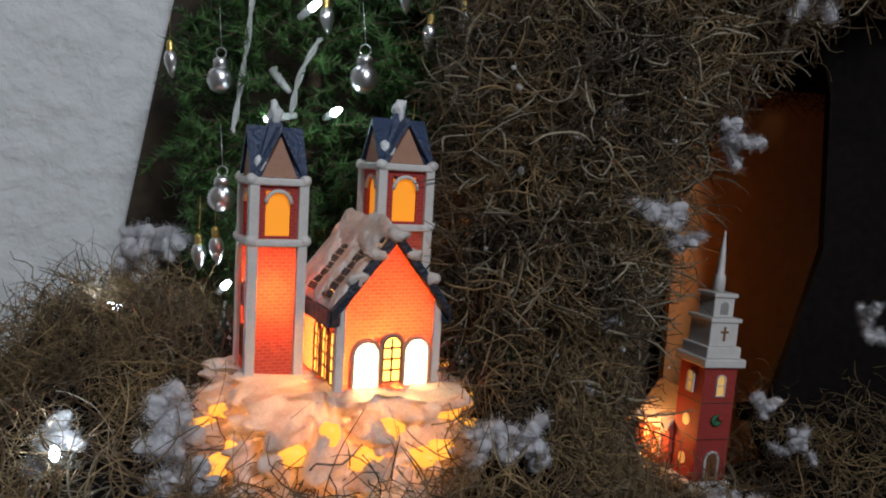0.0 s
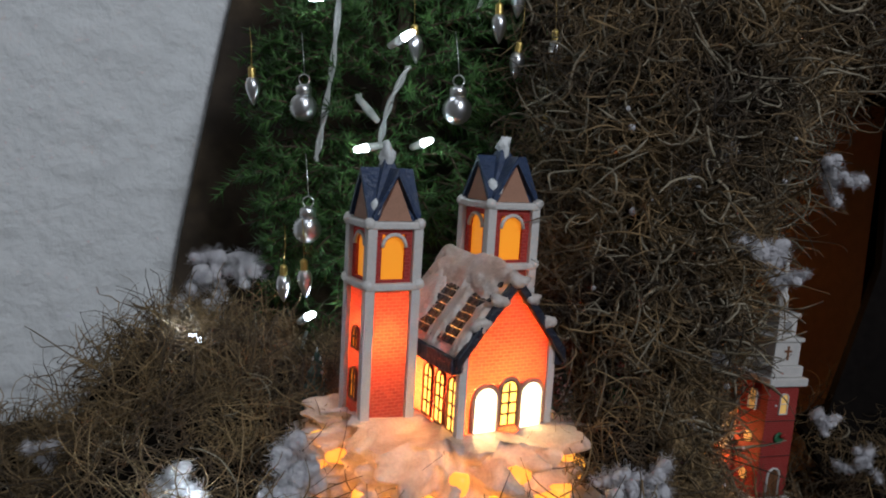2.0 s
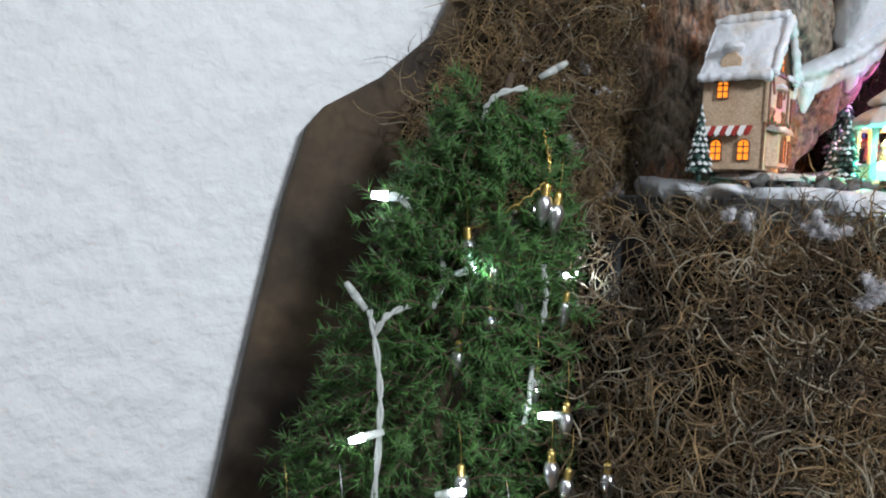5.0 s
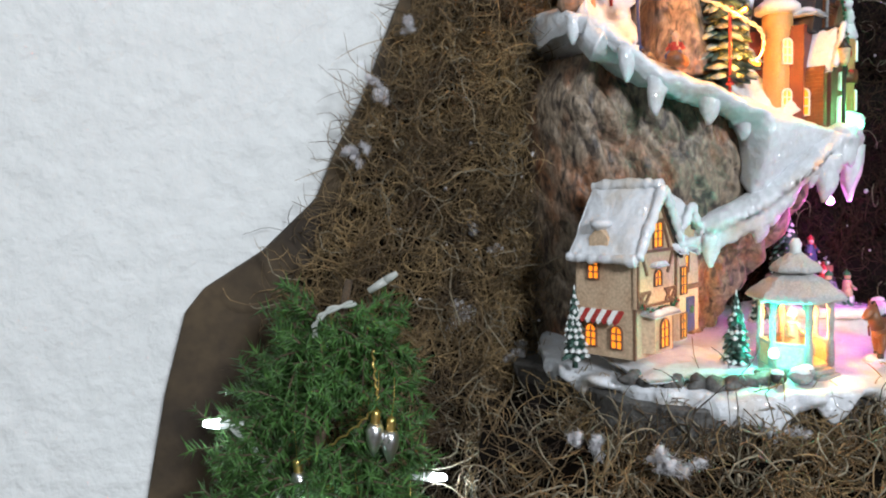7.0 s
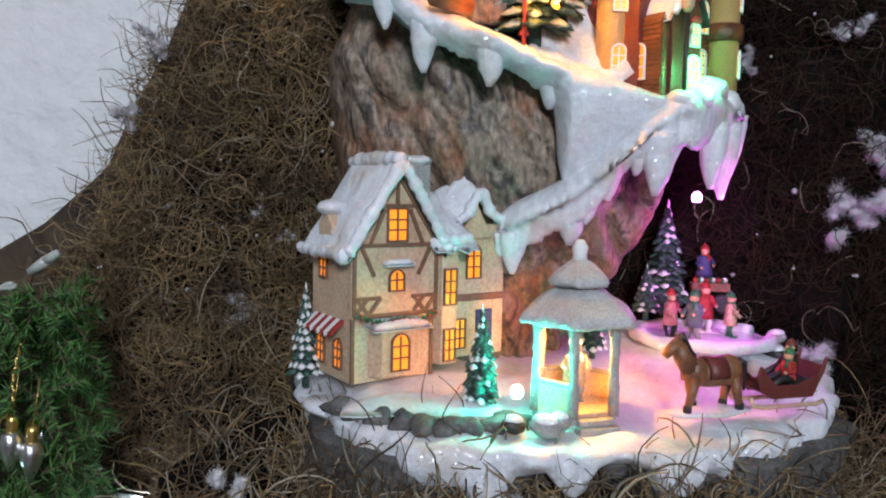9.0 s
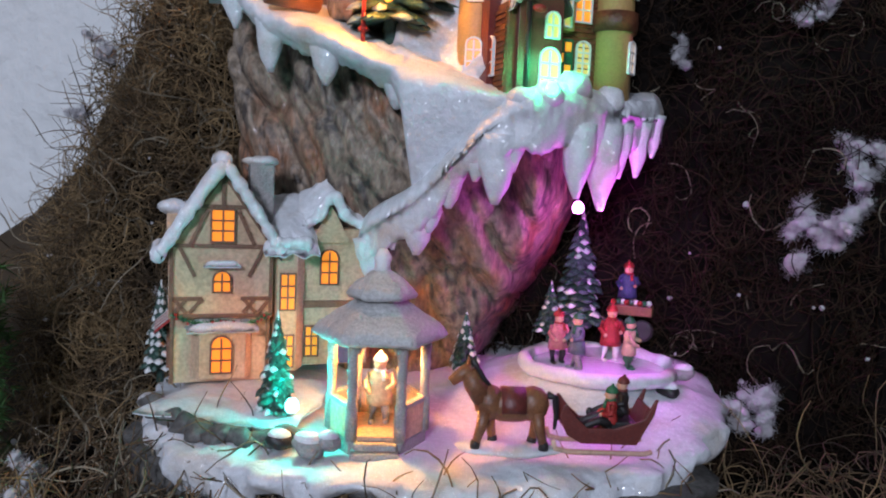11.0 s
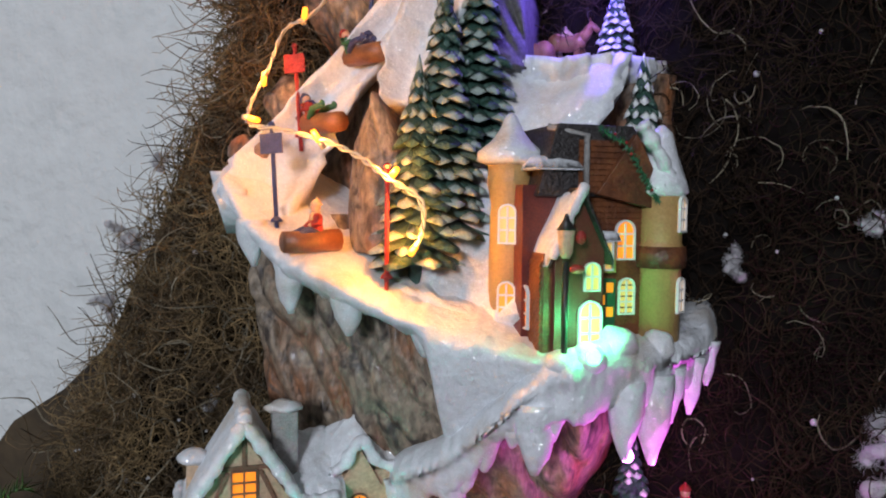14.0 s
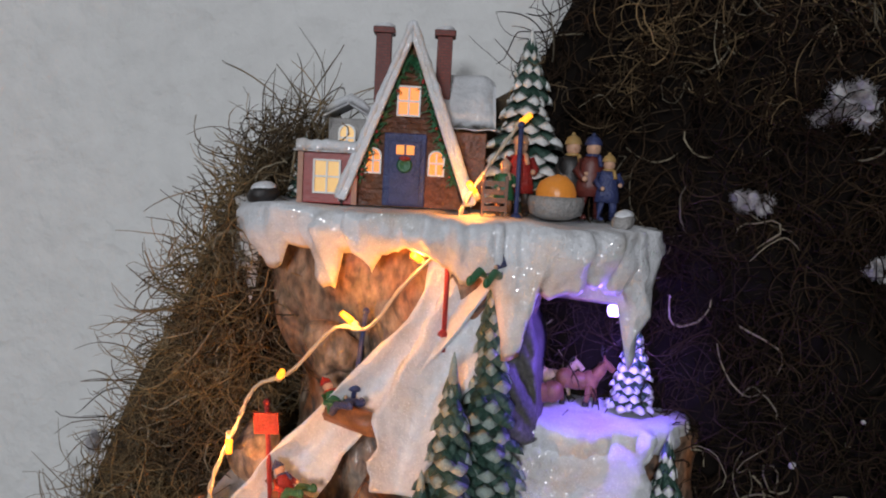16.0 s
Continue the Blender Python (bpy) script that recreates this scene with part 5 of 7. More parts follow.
beams(h1, [(0, 1.26, 0.039, 1.26), (0, 1.2885, 0.039, 1.2885), (0.0, 1.26, 0.0, 1.289), (0.039, 1.26, 0.039, 1.289), (0.0, 1.289, 0.0195, 1.3175), (0.039, 1.289, 0.0195, 1.3175), (0.007, 1.289, 0.0135, 1.303),
           (0.032, 1.289, 0.0255, 1.303), (0.0085, 1.3045, 0.0305, 1.3045), (0.0195, 1.305, 0.0195, 1.317), (0.003, 1.288, 0.009, 1.276), (0.036, 1.288, 0.030, 1.276), (0.0, 1.267, 0.012, 1.267), (0.027, 1.267, 0.039, 1.267),
           (0.001, 1.261, 0.006, 1.267), (0.006, 1.261, 0.001, 1.267), (0.007, 1.261, 0.012, 1.267), (0.028, 1.261, 0.033, 1.267), (0.033, 1.261, 0.028, 1.267), (0.034, 1.261, 0.039, 1.267)], -0.0022)
beams(h1, [(0.0005, 1.232, 0.0005, 1.259), (0.0385, 1.232, 0.0385, 1.259)], 0.0)
window(h1, 0.0195, 1.2905, 0.0085, 0.0125, -0.0024, arched=False, bars=(1, 2))
window(h1, 0.0195, 1.270, 0.0062, 0.008, -0.0024, bars=(1, 1))
bay = Geo().prism([(0.008, 0), (0.011, -0.006), (0.029, -0.006), (0.032, 0)], 1.2345, 1.254)
part("bay", bay, CREAM, h1, bevel=0.0003)
window(h1, 0.0195, 1.2375, 0.0075, 0.0145, -0.0062, bars=(1, 2))
part("bay_snow", roof_snow(0.006, 0.034, -0.009, 0.001, lambda x, y: 1.2545 + (y + 0.009) * 0.15, 0.003, 14, 11, 0.15), SNOW, h1, "snow on the bay")
part("sill_snow", roof_snow(0.0125, 0.0265, -0.006, -0.002, lambda x, y: 1.2805, 0.0022, 10, 12, 0.1), SNOW, h1, "snow on the small canopy")
garland(h1, [(0.001, -0.004, 1.2605), (0.01, -0.0055, 1.2575), (0.02, -0.0055, 1.2585), (0.03, -0.005, 1.257), (0.038, -0.004, 1.2605)], seed=5)
part("roof", slab_roof(Geo(), 0, 0.039, -0.005, 0.038, 1.2885, 1.3185, 0.004, 0.003), DARKROOF, h1, "steep shingled roof", bevel=0.0004)
s1 = (1.3185 - 1.2885) / 0.0195
part("roof_snow", roof_snow(-0.0046, 0.0195, -0.0055, 0.038, lambda x, y: 1.3215 - abs(x - 0.0195) * s1, 0.0045, 20, 13, 0.08), SNOW, h1, "thick roof snow")
part("roof_snow", roof_snow(0.0195, 0.0436, -0.0055, 0.038, lambda x, y: 1.3215 - abs(x - 0.0195) * s1, 0.0045, 20, 14, 0.08), SNOW, h1, "thick roof snow")
snow_edge(h1, [(-0.0045, -0.0055, 1.2855), (0.0075, -0.0062, 1.3045), (0.0195, -0.0065, 1.3225)], 0.0024, 1)
snow_edge(h1, [(0.0195, -0.0065, 1.3225), (0.0315, -0.0062, 1.3045), (0.0435, -0.0055, 1.2855)], 0.0024, 2)
snow_edge(h1, [(-0.005, -0.005, 1.2855), (-0.0052, 0.015, 1.2852), (-0.005, 0.038, 1.2855)], 0.0026, 3)
snow_edge(h1, [(0.0195, -0.006, 1.3232), (0.0195, 0.015, 1.324), (0.0195, 0.038, 1.323)], 0.0028, 4)
ch = part("chimney", Geo().box(0.0305, 0.0405, 0.005, 0.015, 1.295, 1.3225), GREY, h1, "grey stone chimney", bevel=0.0006)
part("chimney_snow", Geo(True).ball((0.0355, 0.01, 1.3235), 0.0075, 0.007, 0.0024, 14, 0.35, freq=200), SNOW, h1)
# left side with awning
LS = Matrix.Translation((0, 0, 0)) @ Matrix.Rotation(radians(-90), 4, "Z")
for x, z, w, h in ((-0.026, 1.2375, 0.0062, 0.0115), (-0.010, 1.2375, 0.0062, 0.0115), (-0.024, 1.274, 0.006, 0.0105)):
    window(h1, x, z, w, h, -0.0002, LS, bars=(1, 2))
for k in range(8):
    x0 = -0.033 + k * 0.0034
    g = Geo().add([LS @ Vector(p) for p in ((x0, 0, 1.2575), (x0 + 0.0034, 0, 1.2575), (x0 + 0.0034, -0.006, 1.2525), (x0, -0.006, 1.2525), (x0 + 0.0017, -0.0065, 1.2505),
                                            (x0, 0, 1.2565), (x0 + 0.0034, 0, 1.2565), (x0 + 0.0034, -0.0055, 1.252), (x0, -0.0055, 1.252))],
                  [(0, 1, 2, 3), (3, 2, 4), (8, 7, 6, 5), (0, 3, 8, 5), (2, 1, 6, 7), (1, 0, 5, 6), (3, 4, 8), (4, 2, 7)])
    part("awning_strip", g, REDP if k % 2 else WHITEP, h1)
part("dormer", Geo().front([(-0.026, 1.288), (-0.014, 1.288), (-0.014, 1.296), (-0.02, 1.302), (-0.026, 1.296)], -0.002, 0.006, LS), CREAM, h1, bevel=0.0003)
part("dormer_snow", Geo(True).ball(LS @ Vector((-0.02, 0.001, 1.303)), 0.006, 0.007, 0.0035, 14, 0.35, freq=160), SNOW, h1)
# bay tower and wing
part("corner_bay", Geo().prism([(0.040, 0.004), (0.042, -0.003), (0.050, -0.003), (0.054, 0.004), (0.054, 0.02), (0.040, 0.02)], 1.236, 1.29), CREAM, h1, bevel=0.0003)
window(h1, 0.046, 1.2625, 0.0055, 0.0145, -0.0032, arched=False, bars=(1, 2))
window(h1, 0.046, 1.238, 0.005, 0.013, -0.0032, arched=False, bars=(1, 2), pane=LITSOFT)
part("corner_bay_snow", roof_snow(0.036, 0.0585, -0.0075, 0.026, lambda x, y: 1.2855 + (y + 0.0075) * 0.68, 0.0055, 18, 15, 0.15), SNOW, h1)
part("wing", Geo().box(0.054, 0.083, 0.006, 0.034, 1.236, 1.296), CREAM, h1, "cream wing", bevel=0.0003)
part("wing_gable", Geo().front([(0.056, 1.29), (0.074, 1.29), (0.065, 1.306)], 0.004, 0.02), CREAM, h1)
window(h1, 0.065, 1.272, 0.007, 0.0145, 0.0058, bars=(1, 2))
window(h1, 0.058, 1.2405, 0.005, 0.0125, 0.0058, arched=False, bars=(1, 2), pane=LITSOFT)
part("door", Geo().box(0.067, 0.076, 0.0046, 0.0062, 1.2365, 1.257), BLUEP, h1, "blue panelled door", bevel=0.0004)
part("door_wreath", Geo(True).lathe([(0.0018, -0.0004), (0.0024, 0.0), (0.0018, 0.0004), (0.0012, 0.0)], (0, 0, 0), 12, Matrix.Translation((0.0715, 0.0042, 1.2495)) @ Matrix.Rotation(radians(90), 4, "X")), GREENP, h1)
part("string_course", Geo().box(0.053, 0.084, 0.0045, 0.0065, 1.2615, 1.2645), BEAM, h1, bevel=0.0003)
wr = lambda x, y: 1.297 + 0.013 * (1 - min(1, abs(y - 0.02) / 0.016)) + max(0, 0.011 * (1 - abs(x - 0.065) / 0.011)) * (y < 0.016)
part("wing_roof", roof_snow(0.052, 0.087, 0.001, 0.038, wr, 0.0038, 26, 16, 0.06), SNOW, h1, "snow-covered wing roof")

snow_edge(h1, [(0.053, 0.002, 1.2975), (0.058, 0.0015, 1.301), (0.065, 0.001, 1.3105), (0.072, 0.0015, 1.301), (0.086, 0.002, 1.297)], 0.0023, 5)
snow_edge(h1, [(0.038, -0.005, 1.291), (0.046, -0.006, 1.2905), (0.055, -0.005, 1.291)], 0.0024, 6)
# log house with towers on the middle ledge
H2 = at_m(0.0385, -0.0400, 0, 31)
h2 = thing("log_manor", "brown log toy manor with tan turrets and lit windows", "toy house", H2, "toy houses on the mountain")
part("wall", Geo().box(-0.008, 0.044, 0.012, 0.045, 1.345, 1.412), WINE, h2, "brown log body")
part("left_wing", Geo().box(-0.0045, 0.0175, 0.0015, 0.03, 1.345, 1.388), SIDING, h2, bevel=0.0004)
siding(h2, 0.0175, 0.044, 1.352, 1.41, 0.0118)
LS2 = Matrix.Translation((-0.0045, 0, 0)) @ Matrix.Rotation(radians(-90), 4, "Z")
siding(h2, -0.03, -0.0018, 1.352, 1.386, -0.0002, LS2)
part("porch", Geo().front([(-0.001, 1.347), (0.018, 1.347), (0.018, 1.389), (0.0085, 1.408), (-0.001, 1.389)], -0.0005, 0.004), WINE, h2, "dark gabled porch", bevel=0.0003)
part("porch_roof", slab_roof(Geo(), -0.001, 0.018, -0.003, 0.02, 1.389, 1.409, 0.0025, 0.0024), DARKROOF, h2, bevel=0.0004)
part("porch_snow", roof_snow(-0.0045, 0.0075, -0.002, 0.018, lambda x, y: 1.4115 - abs(x - 0.0085) * 2.1, 0.0032, 14, 21, 0.2), SNOW, h2)
for x, z, w, h in ((0.0125, 1.3545, 0.0078, 0.0165),):
    window(h2, x, z, w, h, -0.0007, pane=PALEPANE, frame_mat=WHITEP, bars=(1, 2))
window(h2, 0.013, 1.3755, 0.005, 0.009, -0.0007, pane=PALEPANE, frame_mat=WHITEP, bars=(1, 1))
snow_edge(h2, [(-0.0035, -0.003, 1.3865), (0.0025, -0.0035, 1.3995), (0.0085, -0.004, 1.4125)], 0.0018, 7)
snow_edge(h2, [(0.034, 0.004, 1.435), (0.043, 0.004, 1.422), (0.051, 0.005, 1.409)], 0.0024, 8)
part("door", Geo().box(0.020, 0.0285, 0.0095, 0.0117, 1.352, 1.378), GREENP, h2, "green glazed door", bevel=0.0004)
for i in range(2):
    for j in range(3):
        part("door_pane", Geo().box(0.0212 + i * 0.0034, 0.0238 + i * 0.0034, 0.009, 0.0096, 1.364 + j * 0.0045, 1.3675 + j * 0.0045), LITSOFT if (i + j) % 2 else GREENP, h2)
window(h2, 0.0335, 1.365, 0.0055, 0.0125, 0.0112, pane=PALEPANE, frame_mat=WHITEP, bars=(1, 2))
window(h2, 0.032, 1.3855, 0.0068, 0.0135, 0.0104, pane=LIT, frame_mat=WHITEP, bars=(1, 2))
part("dormer", Geo().box(0.0155, 0.0265, 0.006, 0.014, 1.3805, 1.392), TAN, h2, bevel=0.0003)
window(h2, 0.021, 1.382, 0.006, 0.0095, 0.0058, pane=PALEPANE, frame_mat=WHITEP, arched=False, bars=(1, 1))
part("dormer_snow", roof_snow(0.0145, 0.0275, 0.004, 0.014, lambda x, y: 1.3925, 0.003, 12, 22, 0.15), SNOW, h2)
part("main_roof", Geo().front([(-0.004, 1.408), (0.05, 1.408), (0.034, 1.434), (0.004, 1.434)], 0.009, 0.046), DARKROOF, h2, "dark shingle roof", bevel=0.0005)
part("gable", Geo().front([(0.018, 1.409), (0.05, 1.402), (0.034, 1.431)], 0.006, 0.012), SIDING, h2, bevel=0.0003)
siding(h2, 0.012, 0.0385, 1.4095, 1.4285, 0.0088)
part("ridge_pipe", Geo(True).tube([(0.0145, 0.008, 1.396), (0.0145, 0.0075, 1.43), (0.001, 0.012, 1.433)], 0.0012, 8), GREY, h2)
garland(h2, [(0.017, 0.003, 1.432), (0.028, 0.003, 1.426), (0.036, 0.004, 1.415), (0.042, 0.004, 1.407)], 0.0018, 8)
part("main_snow", roof_snow(0.036, 0.054, 0.004, 0.045, lambda x, y: 1.436 - max(0, x - 0.034) * 1.5, 0.0035, 14, 23, 0.15), SNOW, h2)
part("main_snow", roof_snow(-0.006, 0.012, 0.006, 0.03, lambda x, y: 1.418, 0.0045, 14, 24, 0.3), SNOW, h2)
# left turret and right turret
part("turret", Geo(True).lathe([(0.0078, 1.345), (0.0078, 1.385), (0.0072, 1.405), (0.0085, 1.412), (0.0085, 1.424)], (-0.0068, 0.0275, 0), 18), TAN, h2, "tan round turret")
part("turret_snow", Geo(True).lathe([(0.0085, 1.4195), (0.0128, 1.421), (0.0125, 1.4245), (0.0075, 1.4285), (0.0045, 1.4325), (0.0022, 1.4375), (0.0008, 1.439)], (-0.0068, 0.0275, 0), 18), SNOW, h2)
for z in (1.3625, 1.391):
    window(h2, 0, z, 0.0055, 0.0135, -0.0077, Matrix.Translation((-0.0068, 0.0275, 0)) @ Matrix.Rotation(radians(-28), 4, "Z"), pane=PALEPANE if z > 1.38 else LIT, frame_mat=WHITEP, bars=(1, 2))
window(h2, -0.0125, 1.361, 0.006, 0.0145, -0.0016, LS2, pane=LIT, frame_mat=WHITEP, bars=(1, 2))
part("turret", Geo(True).lathe([(0.0078, 1.345), (0.0078, 1.381), (0.0092, 1.383), (0.0092, 1.389), (0.0078, 1.391), (0.0078, 1.412)], (0.047, 0.010, 0), 18), TAN, h2, "tan round turret with a ring")
part("turret_ring", Geo(True).lathe([(0.0094, 1.382), (0.0098, 1.3855), (0.0094, 1.39)], (0.047, 0.010, 0), 18), SIDING, h2)
part("turret_snow", Geo(True).lathe([(0.008, 1.408), (0.0105, 1.41), (0.0095, 1.414), (0.006, 1.424), (0.004, 1.432), (0.0008, 1.435)], (0.047, 0.011, 0), 18), SNOW, h2)
for z in (1.366, 1.396):
    window(h2, 0, z, 0.0048, 0.012, -0.0077, Matrix.Translation((0.047, 0.010, 0)) @ Matrix.Rotation(radians(35), 4, "Z"), pane=PALEPANE, frame_mat=WHITEP, bars=(1, 2))
lant = thing("toy_lantern", "black toy street lantern with red bows by the manor door", "lantern", H2)
part("post", Geo(True).tube([(0.0, -0.007, 1.348), (0.0, -0.007, 1.386)], 0.0011, 8), BLACK, lant)
part("lamp_head", Geo(True).lathe([(0.0015, 1.387), (0.0026, 1.389), (0.0032, 1.395), (0.0034, 1.396), (0.001, 1.400)], (0.0, -0.007, 0), 6), CREAM, lant)
part("cap", Geo(True).lathe([(0.0038, 1.3965), (0.0012, 1.400), (0.0005, 1.402)], (0.0, -0.007, 0), 6), BLACK, lant)
part("bow", Geo(True).ball((0.003, -0.0095, 1.3835), 0.003, 0.0015, 0.0016, 8), REDP, lant)
part("bow", Geo(True).ball((0.005, -0.008, 1.394), 0.002, 0.0014, 0.0025, 8), REDP, lant)

# A-frame cabin on the top ledge
H3 = at_m(-0.0385, 0.030, 0, 10)
h3 = thing("a_frame_cabin", "wooden A-frame toy cabin with blue door, garland and twin chimneys", "toy house", H3, "toy houses on the mountain")
part("wall", Geo().front([(-0.0215, 1.5445), (0.0225, 1.5445), (0.0005, 1.607)], 0, 0.03), SIDING, h3, "brown log gable")
siding(h3, -0.0205, 0.0215, 1.545, 1.605, -0.0002, gable=True)
ar = Geo()
slab_roof(ar, -0.0225, 0.0235, -0.004, 0.032, 1.547, 1.608, 0.0015, 0.0045)
part("roof", ar, DARKROOF, h3, bevel=0.0004)
part("roof_snow", roof_snow(-0.0245, 0.0005, -0.006, 0.03, lambda x, y: 1.6125 - abs(x - 0.0005) * 2.65, 0.0028, 20, 31, 0.04), SNOW, h3)
part("roof_snow", roof_snow(0.0005, 0.0255, -0.006, 0.03, lambda x, y: 1.6125 - abs(x - 0.0005) * 2.65, 0.0028, 20, 32, 0.04), SNOW, h3)
for s in (-1, 1):
    part("barge_snow", Geo().front([(0.0005, 1.613), (0.0005, 1.606), (s * 0.0225 + 0.0005, 1.546), (s * 0.0262 + 0.0005, 1.547)][::s], -0.0068, -0.0042), SNOW, h3, "snow along the gable edge", bevel=0.0008)
garland(h3, [(-0.017, -0.003, 1.556), (-0.011, -0.003, 1.573), (-0.005, -0.003, 1.59), (0.0005, -0.003, 1.6), (0.006, -0.003, 1.59), (0.012, -0.003, 1.572), (0.0185, -0.003, 1.555)], 0.0034, 9)
part("door_frame", Geo().box(-0.0085, 0.0075, -0.0022, 0.0, 1.545, 1.5725), BLUEP, h3, "blue door surround", bevel=0.0005)
part("door", Geo().box(-0.0065, 0.0055, -0.0030, -0.0014, 1.5455, 1.5695), BLUEP, h3, "blue door", bevel=0.0004)
for i in range(2):
    part("door_light", Geo().box(-0.0038 + i * 0.0038, -0.0008 + i * 0.0038, -0.0034, -0.0029, 1.5645, 1.568), LITSOFT, h3)
part("wreath", Geo(True).lathe([(0.0022, -0.0006), (0.003, 0.0), (0.0022, 0.0006), (0.0015, 0.0)], (0, 0, 0), 14, Matrix.Translation((-0.0005, -0.0035, 1.5605)) @ Matrix.Rotation(radians(90), 4, "X")), GREENP, h3, "green door wreath")
part("wreath_bow", Geo(True).ball((-0.0005, -0.0042, 1.563), 0.0022, 0.001, 0.001, 8), REDP, h3)
window(h3, 0.0, 1.5795, 0.0075, 0.010, -0.0012, pane=LIT, frame_mat=WHITEP, arched=False, bars=(1, 1))
window(h3, -0.0125, 1.5575, 0.005, 0.0085, -0.0012, pane=LIT, frame_mat=WHITEP, bars=(1, 1))
window(h3, 0.0115, 1.5575, 0.005, 0.0085, -0.0012, pane=LIT, frame_mat=WHITEP, bars=(1, 1))
# the red light on the porch is put into its base colour
part("porch", Geo().box(-0.040, -0.0185, -0.003, 0.014, 1.5445, 1.564), mat("porch_red_light", (0.33, 0.05, 0.045), 0.45, vary=0.2, scale=150), h3, "side porch with red light put into its colour", bevel=0.0004)
window(h3, -0.0295, 1.549, 0.009, 0.0115, -0.0032, pane=PALEPANE, frame_mat=WHITEP, arched=False, bars=(1, 1))
for x in (-0.0395, -0.019):
    part("post", Geo().box(x - 0.001, x + 0.001, -0.0042, -0.0022, 1.5445, 1.565), PEACH, h3)
part("porch_snow", roof_snow(-0.042, -0.017, -0.006, 0.015, lambda x, y: 1.5645, 0.003, 14, 33, 0.08), SNOW, h3)
snow_edge(h3, [(-0.0255, -0.0058, 1.547), (-0.012, -0.006, 1.582), (0.0005, -0.0062, 1.6135)], 0.0013, 9)
snow_edge(h3, [(0.0005, -0.0062, 1.6135), (0.013, -0.006, 1.582), (0.0265, -0.0058, 1.547)], 0.0013, 10)
snow_edge(h3, [(-0.041, -0.0055, 1.566), (-0.03, -0.006, 1.5665), (-0.018, -0.0055, 1.566)], 0.002, 11)
part("rear_wing", Geo().box(-0.032, -0.016, 0.014, 0.03, 1.5445, 1.578), GREY, h3, bevel=0.0004)
window(h3, -0.0245, 1.5655, 0.0055, 0.0095, 0.0138, pane=PALEPANE, frame_mat=WHITEP, bars=(1, 1))
part("rear_snow", roof_snow(-0.034, -0.014, 0.010, 0.032, lambda x, y: 1.578 + 0.006 * (1 - abs(x + 0.024) / 0.011), 0.004, 14, 34, 0.1), SNOW, h3)
part("east_wing", Geo().box(0.012, 0.031, 0.012, 0.03, 1.5445, 1.575), SIDING, h3, bevel=0.0004)
part("east_roof", roof_snow(0.008, 0.034, 0.006, 0.034, lambda x, y: 1.575 + 0.02 * (1 - abs(y - 0.022) / 0.017), 0.004, 18, 35, 0.05), SNOW, h3, "snowy side roof")
BRICKCH = brick_mat("chimney_brick", (0.2, 0.045, 0.035), (0.15, 0.03, 0.025), (0.08, 0.04, 0.035), 0.0022, 0.0011)
for x in (-0.0115, 0.0125):
    c = part("chimney", Geo().box(x - 0.003, x + 0.003, 0.012, 0.018, 1.572, 1.613), BRICKCH, h3, "dark red brick chimney", bevel=0.0003)
    part("chimney_cap", Geo().box(x - 0.0042, x + 0.0042, 0.0108, 0.0192, 1.6115, 1.614), BRICKCH, h3, bevel=0.0004)
    part("chimney_snow", Geo(True).ball((x, 0.015, 1.6145), 0.004, 0.004, 0.0015, 10, 0.2, freq=200), SNOW, h3)

# ---- gazebo ----
GREYSNOW = mat("grey_flocked_roof", (0.5, 0.5, 0.49), 0.6, vary=0.18, scale=120, bump=0.8, glitter=0.1)
GZ = at_m(-0.0045, -0.066, 1.223, 14)
gz = thing("gazebo", "grey toy gazebo lit warm inside, with a snowy two-tier roof", "gazebo", GZ)
hexa = lambda r, a0=0: [(r * math.cos(radians(a0 + 60 * k)), r * math.sin(radians(a0 + 60 * k))) for k in range(6)]
part("base", Geo().prism(hexa(0.0185), -0.004, 0.003), GREY, gz, bevel=0.0006)
part("floor", Geo().prism(hexa(0.017), 0.003, 0.0045), CREAM, gz)
for k in range(6):
    x, y = hexa(0.0172)[k]
    part("column", Geo(True).lathe([(0.0022, 0.003), (0.0022, 0.015), (0.0017, 0.017), (0.0017, 0.026), (0.0021, 0.028), (0.0017, 0.030), (0.0024, 0.042)], (x, y, 0), 10), GREY, gz)
    x2, y2 = hexa(0.0172)[(k + 1) % 6]
    if k != 4:
        a = math.atan2(y2 - y, x2 - x)
        m = Matrix.Translation(((x + x2) / 2, (y + y2) / 2, 0)) @ Matrix.Rotation(a, 4, "Z")
        part("parapet", Geo().box(-0.0075, 0.0075, -0.0009, 0.0009, 0.003, 0.0145, m), CREAM, gz, "low panelled wall", bevel=0.0003)
        part("handrail", Geo().box(-0.0075, 0.0075, -0.0014, 0.0014, 0.0145, 0.016, m), GREY, gz)
    m = Matrix.Translation(((x + x2) / 2, (y + y2) / 2, 0)) @ Matrix.Rotation(math.atan2(y2 - y, x2 - x), 4, "Z")
    pts = [m @ Vector((0.0068 * math.cos(q), 0, 0.034 + 0.006 * math.sin(q))) for q in (math.pi * i / 8 for i in range(9))]
    part("arch", Geo(True).tube(pts, 0.001, 6), GREY, gz)
part("step", Geo().box(-0.0085, 0.0085, -0.0215, -0.014, -0.004, 0.0005), GREY, gz, bevel=0.0005)
part("step", Geo().box(-0.0075, 0.0075, -0.019, -0.014, 0.0005, 0.003), GREY, gz, bevel=0.0005)


